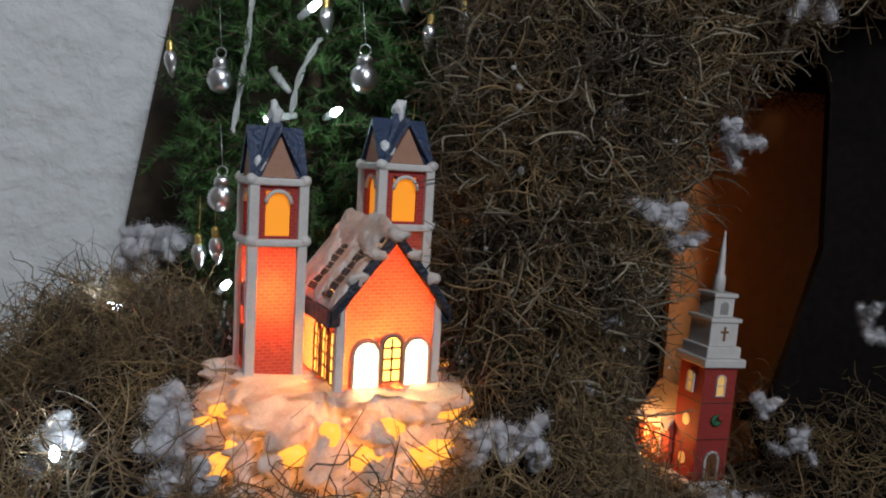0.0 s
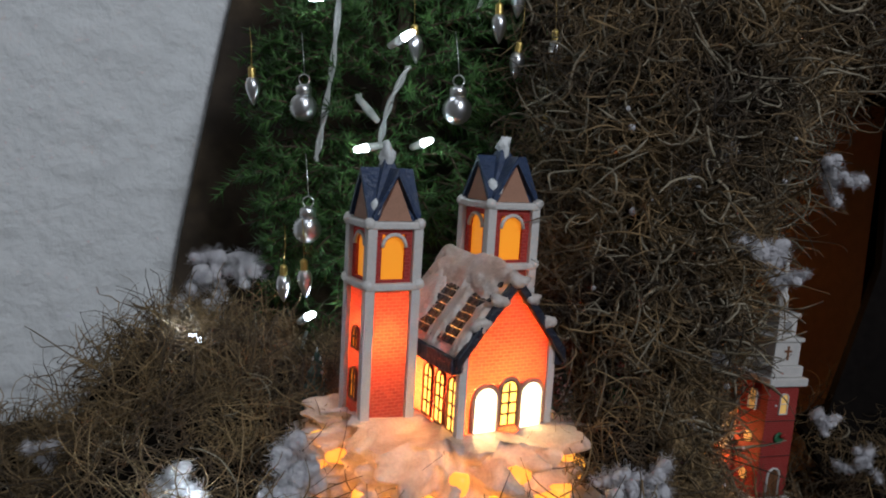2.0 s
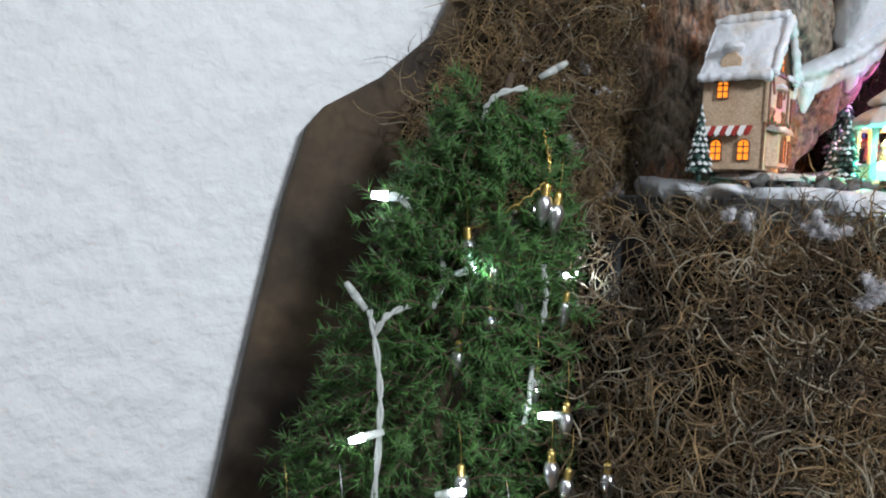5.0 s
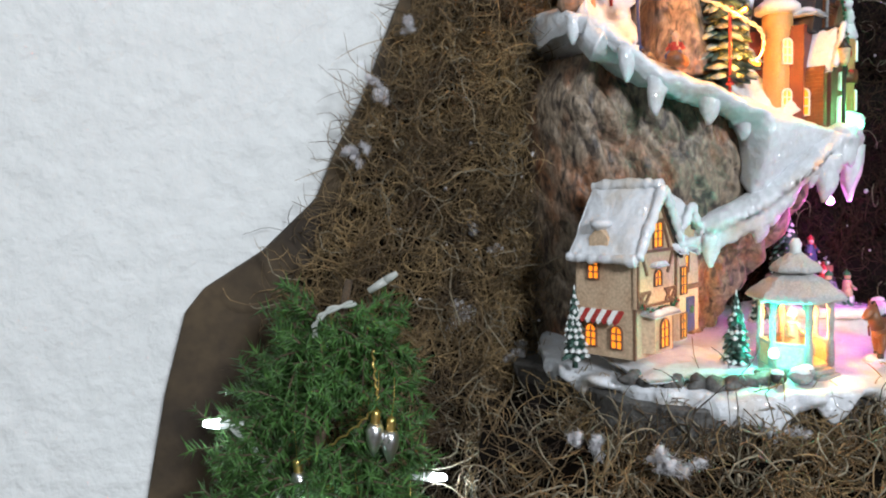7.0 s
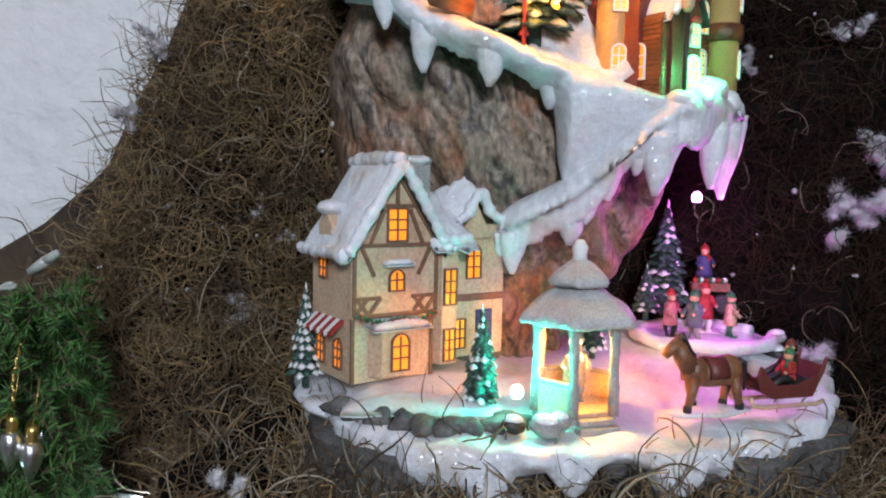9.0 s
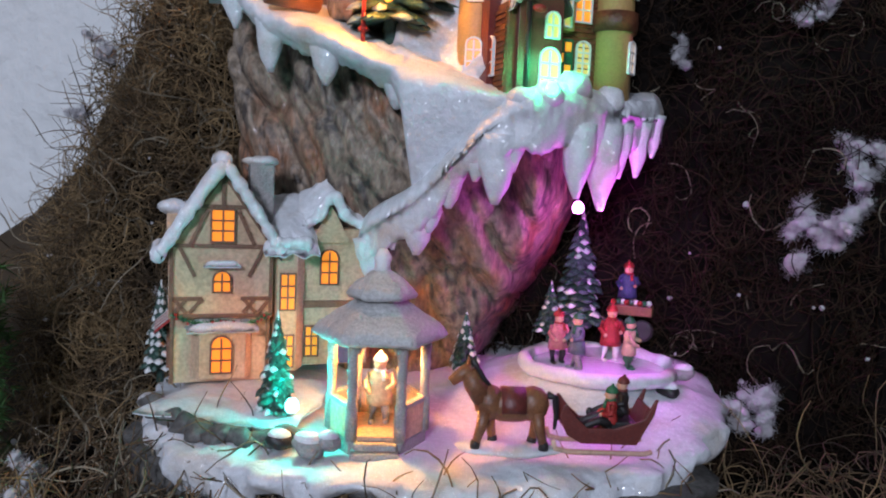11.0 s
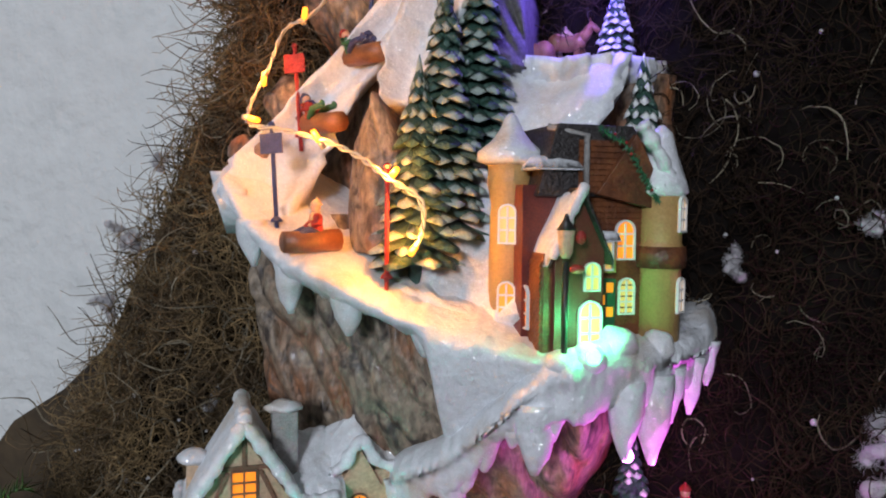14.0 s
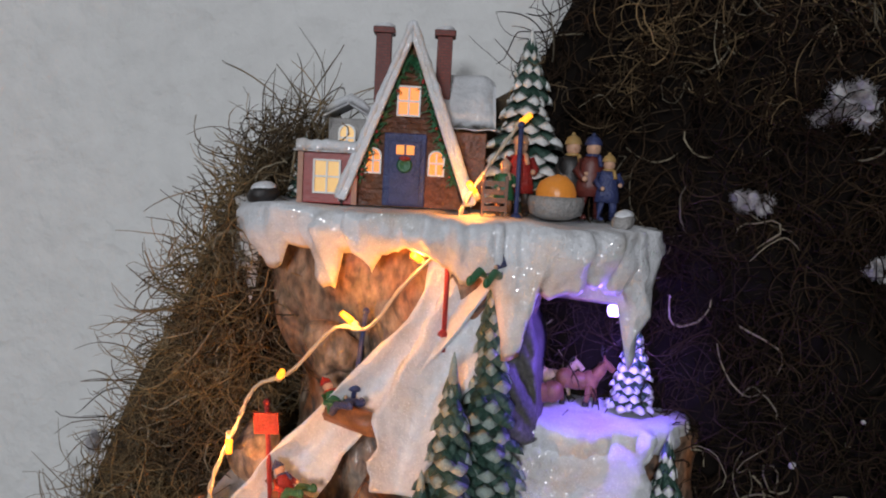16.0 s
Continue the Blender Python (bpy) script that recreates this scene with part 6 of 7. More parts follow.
def eave_roof(g, z0, z1, r0, r1, n=72):
    rings = []
    for i in range(6):
        t = i / 5
        ring = []
        for k in range(n):
            a = 2 * math.pi * k / n
            hexr = math.cos(math.pi / 6) / math.cos((a % (math.pi / 3)) - math.pi / 6)
            r = (r0 + (r1 - r0) * t) * hexr
            p = Vector((r * math.cos(a), r * math.sin(a), z0 + (z1 - z0) * (t ** 0.8)))
            p += Vector((math.cos(a), math.sin(a), 0.4)) * 0.0009 * noise.noise(p * 260)
            if i == 0:
                p.z -= 0.0012 * abs(noise.noise(Vector((a * 4, z0 * 90, 0))))
            ring.append(p)
        rings.append(ring)
    low = [p - Vector((p.x * 0.06, p.y * 0.06, 0.0015)) for p in rings[0]]
    return g.loft([low] + rings)


part("roof", eave_roof(Geo(True), 0.0395, 0.051, 0.0255, 0.010), GREYSNOW, gz, "snowy six-sided roof")
part("cupola", Geo().prism(hexa(0.0088), 0.049, 0.0545), GREY, gz, bevel=0.0004)
part("cupola_roof", eave_roof(Geo(True), 0.054, 0.0625, 0.0135, 0.003, 48), GREYSNOW, gz, "snowy cupola roof")
part("finial", Geo(True).lathe([(0.0032, 0.0605), (0.0027, 0.0645), (0.0032, 0.067), (0.0015, 0.07)], (0, 0, 0), 12), FLOCK, gz)
lamp("gazebo_bulb", "POINT", GZ @ Vector((0.0, 0.0, 0.034)), 0.2, (1.0, 0.34, 0.05), 0.002)
bulb = solid("gazebo_bulb_cap", Geo(True).ball((0, 0.003, 0.0385), 0.003, 0.003, 0.002, 10), AMBER, "glowing amber bulb under the gazebo roof", "bulb", m=GZ)


# ---- figurines: one plain mesh each ----
def figurine(u, v, z, h, coat, legs, hat, turn=0.0, lean=0.0, label="small painted figurine", skates=True, sit=False):
    g = Geo(True)
    k0 = h * 91 + u * 700 + v * 300
    g.cur = 1
    if sit:
        for s in (-1, 1):
            g.tube([(s * h * 0.1, 0, h * 0.18), (s * h * 0.13, -h * 0.2, h * 0.24), (s * h * 0.13, -h * 0.36, h * 0.17), (s * h * 0.14, -h * 0.48, h * 0.1)], h * 0.075, 8, h * 0.055)
            g.ball((s * h * 0.14, -h * 0.5, h * 0.12), h * 0.05, h * 0.06, h * 0.08, 8)
    else:
        for s in (-1, 1):
            g.tube([(s * h * 0.07, 0, h * 0.42), (s * h * 0.09, -h * 0.04 * s, h * 0.2), (s * h * 0.1, h * 0.03 * s, h * 0.03)], h * 0.07, 8, h * 0.045)
            g.ball((s * h * 0.1, h * 0.03 * s - h * 0.04, h * 0.025), h * 0.045, h * 0.09, h * 0.032, 8)
    b = 0.0 if not sit else -h * 0.2
    g.cur = 0
    hem = (h * 0.17, h * 0.27 + b) if not sit else (h * 0.15, h * 0.38 + b)
    rings = []
    for r, zz in (hem, (h * 0.155, h * 0.42 + b), (h * 0.125, h * 0.54 + b), (h * 0.135, h * 0.64 + b), (h * 0.115, h * 0.71 + b), (h * 0.05, h * 0.755 + b)):
        rings.append([Vector((r * math.cos(a) * 1.12, r * math.sin(a) * 0.82, zz)) * (1 + 0.05 * noise.noise(Vector((math.cos(a) * 3 + k0, math.sin(a) * 3, zz / h * 5)))) for a in (2 * math.pi * q / 14 for q in range(14))])
    g.loft(rings)
    for s in (-1, 1):
        g.tube([(s * h * 0.13, 0, h * 0.69 + b), (s * h * 0.2, -h * 0.03, h * 0.56 + b), (s * h * 0.14, -h * 0.16, h * (0.5 + 0.03 * s) + b)], h * 0.052, 8, h * 0.042)
    g.cur = 2
    for s in (-1, 1):
        g.ball((s * h * 0.13, -h * 0.18, h * (0.5 + 0.03 * s) + b), h * 0.035, seg=8)
    g.ball((0, -h * 0.01, h * 0.83 + b), h * 0.088, h * 0.092, h * 0.098, seg=12)
    g.ball((0, -h * 0.1, h * 0.825 + b), h * 0.018, seg=6)
    g.cur = 3
    g.lathe([(h * 0.1, h * 0.865 + b), (h * 0.106, h * 0.88 + b), (h * 0.1, h * 0.9 + b), (h * 0.075, h * 0.95 + b), (h * 0.02, h * 0.985 + b)], (0, 0.01 * h, 0), 12)
    g.ball((0, 0.02 * h, h * 0.99 + b), h * 0.026, seg=8)
    g.lathe([(h * 0.075, h * 0.73 + b), (h * 0.095, h * 0.745 + b), (h * 0.08, h * 0.765 + b)], (0, 0, 0), 12)
    g.tube([(h * 0.05, -h * 0.09, h * 0.745 + b), (h * 0.07, -h * 0.125, h * 0.62 + b)], h * 0.026, 6, h * 0.03)
    return solid("figurine", g, [coat, legs, SKIN, hat], label, "figurine", "painted figurines", m=at_m(u, v, z, turn) @ Matrix.Rotation(radians(lean), 4, "X"))


figurine(-0.0045, -0.064, 1.2275, 0.027, CREAM, GREY, WHITEP, 10, 0, "plain standing figurine inside the gazebo")
# skaters and rink
PINKP = mat("pink_paint", (0.55, 0.2, 0.2), 0.45, vary=0.3, scale=260, bump=0.5)
SLATE = mat("slate_blue_paint", (0.14, 0.17, 0.22), 0.45, vary=0.3, scale=260, bump=0.5)
RINK = mat("ice_rink", (0.72, 0.74, 0.8), 0.18, vary=0.05, scale=120, bump=0.15, coat=0.6)
solid("ice_rink", Geo(True).lathe([(0.0305, -0.002), (0.0305, 0.0), (0.029, 0.0008), (0.0001, 0.0012)], (0, 0, 0), 40), RINK, "round pale ice rink plate in the snow", "ice rink", m=at_m(0.0755, 0.004, 1.2405))
rim = Geo(True)
rim.tube([(0.032 * math.cos(a), 0.032 * math.sin(a), 0.0012 + 0.0015 * noise.noise(Vector((math.cos(a) * 4, math.sin(a) * 4, 1)))) for a in (radians(20 + 320 * k / 40) for k in range(41))], 0.0032, 10)
solid("rink_bank", rim, SNOW, "low bank of snow round the rink", "snow bank", m=at_m(0.0755, 0.004, 1.2405))
figurine(0.058, 0.0, 1.2415, 0.024, PINKP, BLACK, REDP, 30, 0, "pink-coated skater figurine on the rink")
figurine(0.0665, -0.008, 1.2415, 0.025, SLATE, GREY, GREENP, -60, 0, "slate-coated skater figurine on the rink")
figurine(0.081, 0.014, 1.2415, 0.026, REDP, WHITEP, REDP, 10, 0, "skater figurine in a red dress")
figurine(0.0885, 0.001, 1.2415, 0.023, CREAM, GREENP, GREENP, 80, 0, "green-trousered skater figurine on the rink")


def conifer(u, v, z0, z1, r, tiers, seed, snow=0.4, label="dark green resin fir with white-tipped branches", lean=0.0, green=RESIN, white=FLOCK):
    """A moulded fir: stacked whorls of drooping boughs with pale tips."""
    rng = random.Random(seed)
    fir = thing("fir_tree", label, "fir tree", at_m(u, v, z0) @ Matrix.Rotation(radians(lean), 4, "Y"), "moulded fir trees")
    h = z1 - z0
    part("trunk", Geo(True).tube([(0, 0, -0.004), (0, 0, h * 0.9)], r * 0.22, 8, r * 0.04), green, fir)
    for k in range(tiers):
        g = Geo(True)
        t = k / tiers
        zz = h * (0.07 + 0.86 * t)
        rr = r * (1 - t) ** 0.85 + r * 0.07
        n = max(6, int(12 - 5 * t))
        a0 = rng.uniform(0, 6.28)
        for i in range(n):
            a = a0 + 2 * math.pi * i / n + rng.uniform(-0.15, 0.15)
            L = rr * rng.uniform(0.78, 1.14)
            d, s = Vector((math.cos(a), math.sin(a), 0)), Vector((-math.sin(a), math.cos(a), 0))
            w = L * math.pi / n * 1.25
            th = h / tiers * 0.55
            dz = rng.uniform(-0.15, 0.15) * h / tiers
            ring = lambda q, ww, tt, zz2: [d * q + s * ww + Vector((0, 0, zz2)), d * q + Vector((0, 0, zz2 + tt)), d * q - s * ww + Vector((0, 0, zz2)), d * q - Vector((0, 0, tt * 0.6 - zz2))]
            mid = zz + dz + h / tiers * 0.15
            g.cur = 0
            g.loft([ring(L * 0.1, w * 0.5, th, zz + h / tiers * 0.7), ring(L * 0.6, w, th * 0.9, mid), ring(L * 0.8, w * 0.9, th * 0.7, zz + dz)], caps=False)
            g.cur = 1 if rng.random() < snow + 0.35 else 0
            g.loft([ring(L * 0.8, w * 0.9, th * 0.7, zz + dz), ring(L * 0.95, w * 0.6, th * 0.45, zz + dz - h / tiers * 0.12), ring(L * 1.02, w * 0.15, th * 0.1, zz + dz - h / tiers * 0.28)])
        part("bough_whorl", g, [green, white], fir)
    part("tip", Geo(True).lathe([(r * 0.1, h * 0.9), (r * 0.06, h * 0.96), (0.0002, h)], (0, 0, 0), 8), white, fir)
    return fir


conifer(0.0, 0.008, 1.42, 1.528, 0.0165, 16, 1, 0.3, white=FROST)
conifer(-0.0105, -0.008, 1.385, 1.499, 0.0205, 17, 2, 0.3, white=FROST)
conifer(-0.0175, -0.02, 1.376, 1.462, 0.018, 13, 3, 0.3, white=FROST)
conifer(0.0655, 0.030, 1.252, 1.309, 0.0125, 13, 4, -0.05, "tall white-tipped resin fir beside the rink")
conifer(0.053, 0.022, 1.25, 1.275, 0.007, 8, 6, 0.0, "small fir behind the rink")
conifer(0.018, -0.006, 1.236, 1.262, 0.007, 7, 7, 0.3, "small dark fir against the crag")
conifer(-0.043, -0.070, 1.228, 1.268, 0.0078, 11, 8, 0.1, "frosted fir beside the timbered house")
conifer(-0.1155, -0.03, 1.228, 1.27, 0.0075, 10, 9, 0.2, "thin dark fir by the house wall")
conifer(0.0535, 0.05, 1.468, 1.507, 0.0095, 9, 10, 0.75, "frosted fir on the deer ledge")
conifer(0.066, 0.026, 1.41, 1.468, 0.0125, 9, 11, 0.55, "snow-tipped fir under the deer ledge")
conifer(0.005, 0.052, 1.544, 1.617, 0.019, 11, 12, 0.75, "big snow-laden fir beside the cabin")
conifer(-0.083, 0.042, 1.544, 1.572, 0.007, 8, 13, 0.2, "small dark fir behind the cabin porch")

# horse, sleigh, deer
def beast(name, label, m, body, legc, s=1.0, saddle=None, lying=False, antlers=False):
    g = Geo(True)
    g.cur = 0
    g.ball((0, 0, 0.0155), 0.0125, 0.0052, 0.0062, 14)
    g.ball((-0.008, 0, 0.0165), 0.006, 0.0054, 0.0068, 12)
    g.ball((0.008, 0, 0.0165), 0.0065, 0.0055, 0.0068, 12)
    g.tube([(-0.010, 0, 0.018), (-0.0145, 0, 0.0235), (-0.0165, 0, 0.028)], 0.0046, 10, 0.003)
    g.tube([(-0.0155, 0, 0.029), (-0.0195, 0, 0.0265), (-0.0228, 0, 0.0238)], 0.0031, 9, 0.0019)
    for sgn in (-1, 1):
        g.tube([(-0.0165, sgn * 0.0014, 0.0305), (-0.0165, sgn * 0.002, 0.0335)], 0.0009, 5, 0.0002)
    g.cur = 1
    if not lying:
        for x, sg, k in ((-0.010, -1, -0.003), (-0.008, 1, 0.002), (0.0095, -1, 0.003), (0.011, 1, -0.002)):
            g.tube([(x, sg * 0.003, 0.014), (x + k * 0.4, sg * 0.0033, 0.0075), (x + k, sg * 0.0033, 0.0015)], 0.0026, 8, 0.0015)
            g.cur = 2
            g.lathe([(0.0019, 0), (0.0019, 0.002), (0.0015, 0.003)], (x + k, sg * 0.0033, 0), 8)
            g.cur = 1
    g.cur = 2
    if not antlers:
        g.tube([(0.0135, 0, 0.020), (0.0165, 0, 0.019), (0.0172, 0, 0.012), (0.0168, 0, 0.007)], 0.0017, 7, 0.0006)
        g.tube([(-0.0155, 0, 0.0325), (-0.0135, 0, 0.030), (-0.0105, 0, 0.025), (-0.008, 0, 0.0225)], 0.0014, 7, 0.0009)
    else:
        for sg in (-1, 1):
            g.tube([(-0.016, sg * 0.001, 0.031), (-0.014, sg * 0.004, 0.036), (-0.015, sg * 0.005, 0.040)], 0.0006, 5, 0.0003)
            g.tube([(-0.014, sg * 0.004, 0.036), (-0.0175, sg * 0.0045, 0.038)], 0.0005, 5, 0.0002)
    if saddle:
        g.cur = 3
        g.loft([[Vector((x, 0.0066 * math.cos(a) * 1.0, 0.0155 + 0.0072 * math.sin(a))) for a in (radians(-10 + 200 * i / 12) for i in range(13))] +
                [Vector((x, 0.0058 * math.cos(a), 0.0155 + 0.0064 * math.sin(a))) for a in (radians(190 - 200 * i / 12) for i in range(13))] for x in (-0.004, 0.0, 0.005)])
        g.tube([(-0.0205, 0, 0.0282), (-0.0165, 0.003, 0.025), (-0.012, 0.0045, 0.019)], 0.0005, 5)
        g.tube([(-0.010, 0.0055, 0.0115), (-0.0105, 0.006, 0.0165), (-0.009, 0.003, 0.022)], 0.0006, 5)
    return solid(name, g, [body, legc, BLACK, saddle or body], label, "figurine", "painted figurines", m=m @ Matrix.Diagonal((s, s, s, 1)))


HX = at_m(0.046, -0.077, 1.2285, 13)
beast("horse_figurine", "brown toy horse with red saddle cloth and black tail", HX, HORSE, HORSE, 0.92, WINE)
solid("snow_plate", Geo(True).ball((0, 0, -0.001), 0.019, 0.007, 0.0022, 16, 0.3, freq=120), SNOW, "small snowy plate beneath the toy horse", "snow", m=HX)
SL = at_m(0.0765, -0.070, 1.2295, 13)
sleigh = thing("toy_sleigh", "dark red glittered toy sleigh behind the horse", "sleigh", SL)
sg = Geo(True)
prof = [(-0.0145, 0.016), (-0.0155, 0.012), (-0.013, 0.006), (-0.008, 0.0032), (0.011, 0.0032), (0.0165, 0.014), (0.0175, 0.019), (0.0165, 0.019), (0.013, 0.012), (0.003, 0.0085), (-0.006, 0.0085), (-0.010, 0.012), (-0.0135, 0.0165)]
for y in (-0.0075, 0.0065):
    part("side_panel", Geo().front(prof, y, y + 0.001), WINE, sleigh, "glittered red side", bevel=0.0003)
part("tub", Geo().front([(-0.013, 0.0065), (-0.008, 0.004), (0.0105, 0.004), (0.0155, 0.0155), (0.0145, 0.016), (0.010, 0.006), (-0.0075, 0.006), (-0.012, 0.009)], -0.0065, 0.0065), WINE, sleigh)
part("seat", Geo().box(0.001, 0.011, -0.0062, 0.0062, 0.006, 0.0105), BLACK, sleigh, bevel=0.0005)
for y in (-0.0065, 0.0065):
    part("runner", Geo(True).tube([(-0.0175, y, 0.004), (-0.0165, y, 0.001), (-0.012, y, 0.0), (0.014, y, 0.0), (0.0165, y, 0.0008)], 0.0009, 7), CREAM, sleigh, "pale runner")
figurine(0.0795, -0.0725, 1.2355, 0.021, REDP, BLACK, GREENP, 13 - 90, 0, "red-coated figurine seated in the sleigh", sit=True)
figurine(0.0835, -0.066, 1.2375, 0.021, BLACK, BLACK, WINE, 13 - 90, 0, "dark-coated figurine seated in the sleigh", sit=True)
# fruit cart behind the rink
CT = at_m(0.090, 0.031, 1.2485, -10)
cart = thing("toy_cart", "wooden toy market cart with small goods behind the rink", "cart", CT)
part("tray", Geo().box(-0.010, 0.010, -0.004, 0.004, 0.012, 0.0165), HORSE, cart, bevel=0.0004)
for x in (-0.006, 0.006):
    part("wheel", Geo(True).lathe([(0.0035, -0.0006), (0.0052, -0.0006), (0.0052, 0.0006), (0.0035, 0.0006)], (0, 0, 0), 14, Matrix.Translation((x, -0.0045, 0.0055)) @ Matrix.Rotation(radians(90), 4, "X")), BLACK, cart)
for k in range(9):
    part("fruit", Geo(True).ball((-0.008 + 0.002 * k, -0.002 + 0.001 * (k % 3), 0.0178), 0.0014, seg=8), (REDP, GREENP, WHITEP)[k % 3], cart)
figurine(0.088, 0.034, 1.2615, 0.024, BLUEP, BLACK, REDP, 0, 0, "blue-coated figurine at the toy cart")
beast("deer_figurine", "brown toy deer with antlers standing on the ledge", at_m(0.032, 0.05, 1.4685, 180), HORSE, HORSE, 0.62, antlers=True)
beast("deer_figurine", "brown toy deer lying on the snowy ledge", at_m(0.017, 0.043, 1.463, 10), HORSE, HORSE, 0.68, lying=True, antlers=True)
beast("deer_figurine", "pale toy deer at the back of the ledge", at_m(0.022, 0.056, 1.4685, 170), CREAM, CREAM, 0.55)

# riders on the run
for u, v, z, c, l, hh, turn, lean, lab in ((-0.055, -0.032, 1.389, REDP, BLUEP, CREAM, -40, 0, "plain figurine in pink on a log sledge"), (-0.066, -0.006, 1.437, REDP, GREENP, BLUEP, 60, -35, "red and green tumbling figurine on the run"),
                                   (-0.053, 0.006, 1.466, GREENP, BLUEP, REDP, 60, -35, "green-coated sledging figurine on the run"), (0.0, -0.001, 1.521, BLUEP, GREENP, REDP, -20, 0, "blue-coated figurine sitting at the top of the run")):
    figurine(u, v, z, 0.022, c, l, hh, turn, lean, lab, sit=True)
for u, v, z, t in ((-0.0545, -0.034, 1.388, -40), (-0.064, -0.006, 1.436, 60), (-0.05, 0.006, 1.466, 60)):
    solid("log_sledge", Geo(True).tube([(0, -0.013, 0.002), (0, -0.004, 0.002), (0, 0.010, 0.0025)], 0.0042, 9, 0.0045), HORSE, "short brown log sledge on the snow", "sledge", "log sledges", m=at_m(u, v, z, t))
# campfire and singers on the top ledge
solid("fire_bowl", Geo(True).lathe([(0.005, 0.0), (0.0095, 0.002), (0.0105, 0.006), (0.010, 0.0085), (0.008, 0.0085), (0.007, 0.004)], (0, 0, 0), 18), GREY, "grey stone fire bowl on the top ledge", "fire bowl", m=at_m(0.019, 0.028, 1.5435))
solid("fire_dome", Geo(True).ball((0, 0, 0.0085), 0.0075, 0.0075, 0.008, 14, 0.2, freq=200), mat("amber_resin", (0.55, 0.2, 0.03), 0.3, vary=0.1, scale=200, glow=(1, 0.35, 0.05), power=0.25), "amber flame dome in the bowl", "fire", m=at_m(0.019, 0.028, 1.5435))
for u, v, z, h, c, l, hh, lab in ((0.0045, 0.034, 1.544, 0.031, REDP, BLACK, SKIN, "tall red-coated singer figurine by the fir"), (0.0, 0.024, 1.544, 0.021, GREENP, HORSE, SKIN, "small green singer figurine by the fire"), (0.024, 0.040, 1.544, 0.032, BLACK, BLACK, TAN, "dark-coated singer figurine by the fire"),
                                  (0.0315, 0.038, 1.544, 0.032, WINE, WINE, BLUEP, "wine-red dressed singer figurine by the fire"), (0.0375, 0.034, 1.544, 0.025, BLUEP, BLUEP, TAN, "blue-dressed singer figurine by the fire")):
    figurine(u, v, z, h, c, l, hh, 15, 0, lab)
bench = thing("toy_bench", "small brown slatted toy bench on the ledge", "bench", at_m(-0.003, 0.02, 1.5435, 10))
for k in range(4):
    part("slat", Geo().box(-0.004, 0.004, -0.0006 + 0.0003 * k, 0.0003 + 0.0003 * k, 0.002 + 0.003 * k, 0.004 + 0.003 * k), HORSE, bench)
for x in (-0.0042, 0.0042):
    part("post", Geo().box(x - 0.0005, x + 0.0005, -0.0008, 0.0012, 0, 0.015), HORSE, bench)

# marker poles
def marker(u, v, z0, z1, material, label, sign=True, lean=0.0):
    p = thing("marker_pole", label, "pole", at_m(u, v, z0) @ Matrix.Rotation(radians(lean), 4, "Y"), "marker poles on the run")
    h = z1 - z0
    part("pole", Geo(True).tube([(0, 0, -0.006), (0, 0, h)], 0.0009, 8), material, p)
    part("foot", Geo(True).lathe([(0.0024, 0), (0.0022, 0.001), (0.001, 0.0022)], (0, 0, 0), 10), material, p)
    if sign:
        part("sign", Geo().box(-0.0048, 0.0048, -0.0016, -0.0006, h - 0.0115, h - 0.0035), material, p, bevel=0.0003)
    part("knob", Geo(True).ball((0, 0, h), 0.0014, seg=8), material, p)


marker(-0.074, -0.0275, 1.397, 1.4355, BLUEP, "blue marker pole with square sign", lean=-3)
marker(-0.077, 0.001, 1.433, 1.472, REDP, "red marker pole with square sign", lean=-4)
marker(-0.0245, -0.037, 1.377, 1.4185, REDP, "red marker pole at the fir trees", False)
marker(-0.0175, 0.0115, 1.50, 1.541, REDP, "tall red marker pole on the upper run", False)
marker(-0.0495, 0.010, 1.477, 1.507, BLUEP, "blue marker pole leaning over the run", False, 6)
marker(0.005, 0.022, 1.543, 1.577, BLUEP, "blue marker pole on the top ledge", False)

# ---- lights ----
def bulb_string(name, label, pts, bulbs, wire, r=0.0006, twist=0.0009, size=0.0022, glow=AMBER):
    st = thing(name, label, "light string")
    line = spline(pts, 12 * len(pts))
    for s in (0, math.pi):
        part("wire", Geo(True).tube([p + Vector((math.cos(i * 0.7 + s), math.sin(i * 0.7 + s), math.cos(i * 0.7 + s))) * twist * 0.6 for i, p in enumerate(line)], r, 5), wire, st)
    for p, d in bulbs:
        d = Vector(d).normalized()
        p = Vector(p)
        part("bulb", Geo(True).tube([p, p + d * size * 0.8, p + d * size * 1.8, p + d * size * 2.3], size * 0.62, 8, size * 0.5), glow, st, "glowing amber bulb")
        part("socket", Geo(True).tube([p - d * size * 1.6, p], size * 0.55, 8), wire, st)
    return st


B = [(0.0039, 0.0365, 1.579), (-0.011, 0.0245, 1.552), (-0.0274, 0.010, 1.527), (-0.05, 0.004, 1.504), (-0.0738, -0.002, 1.483), (-0.0916, -0.004, 1.458), (-0.085, -0.0285, 1.438), (-0.0564, -0.026, 1.429), (-0.0215, -0.040, 1.415), (-0.0125, -0.041, 1.389)]
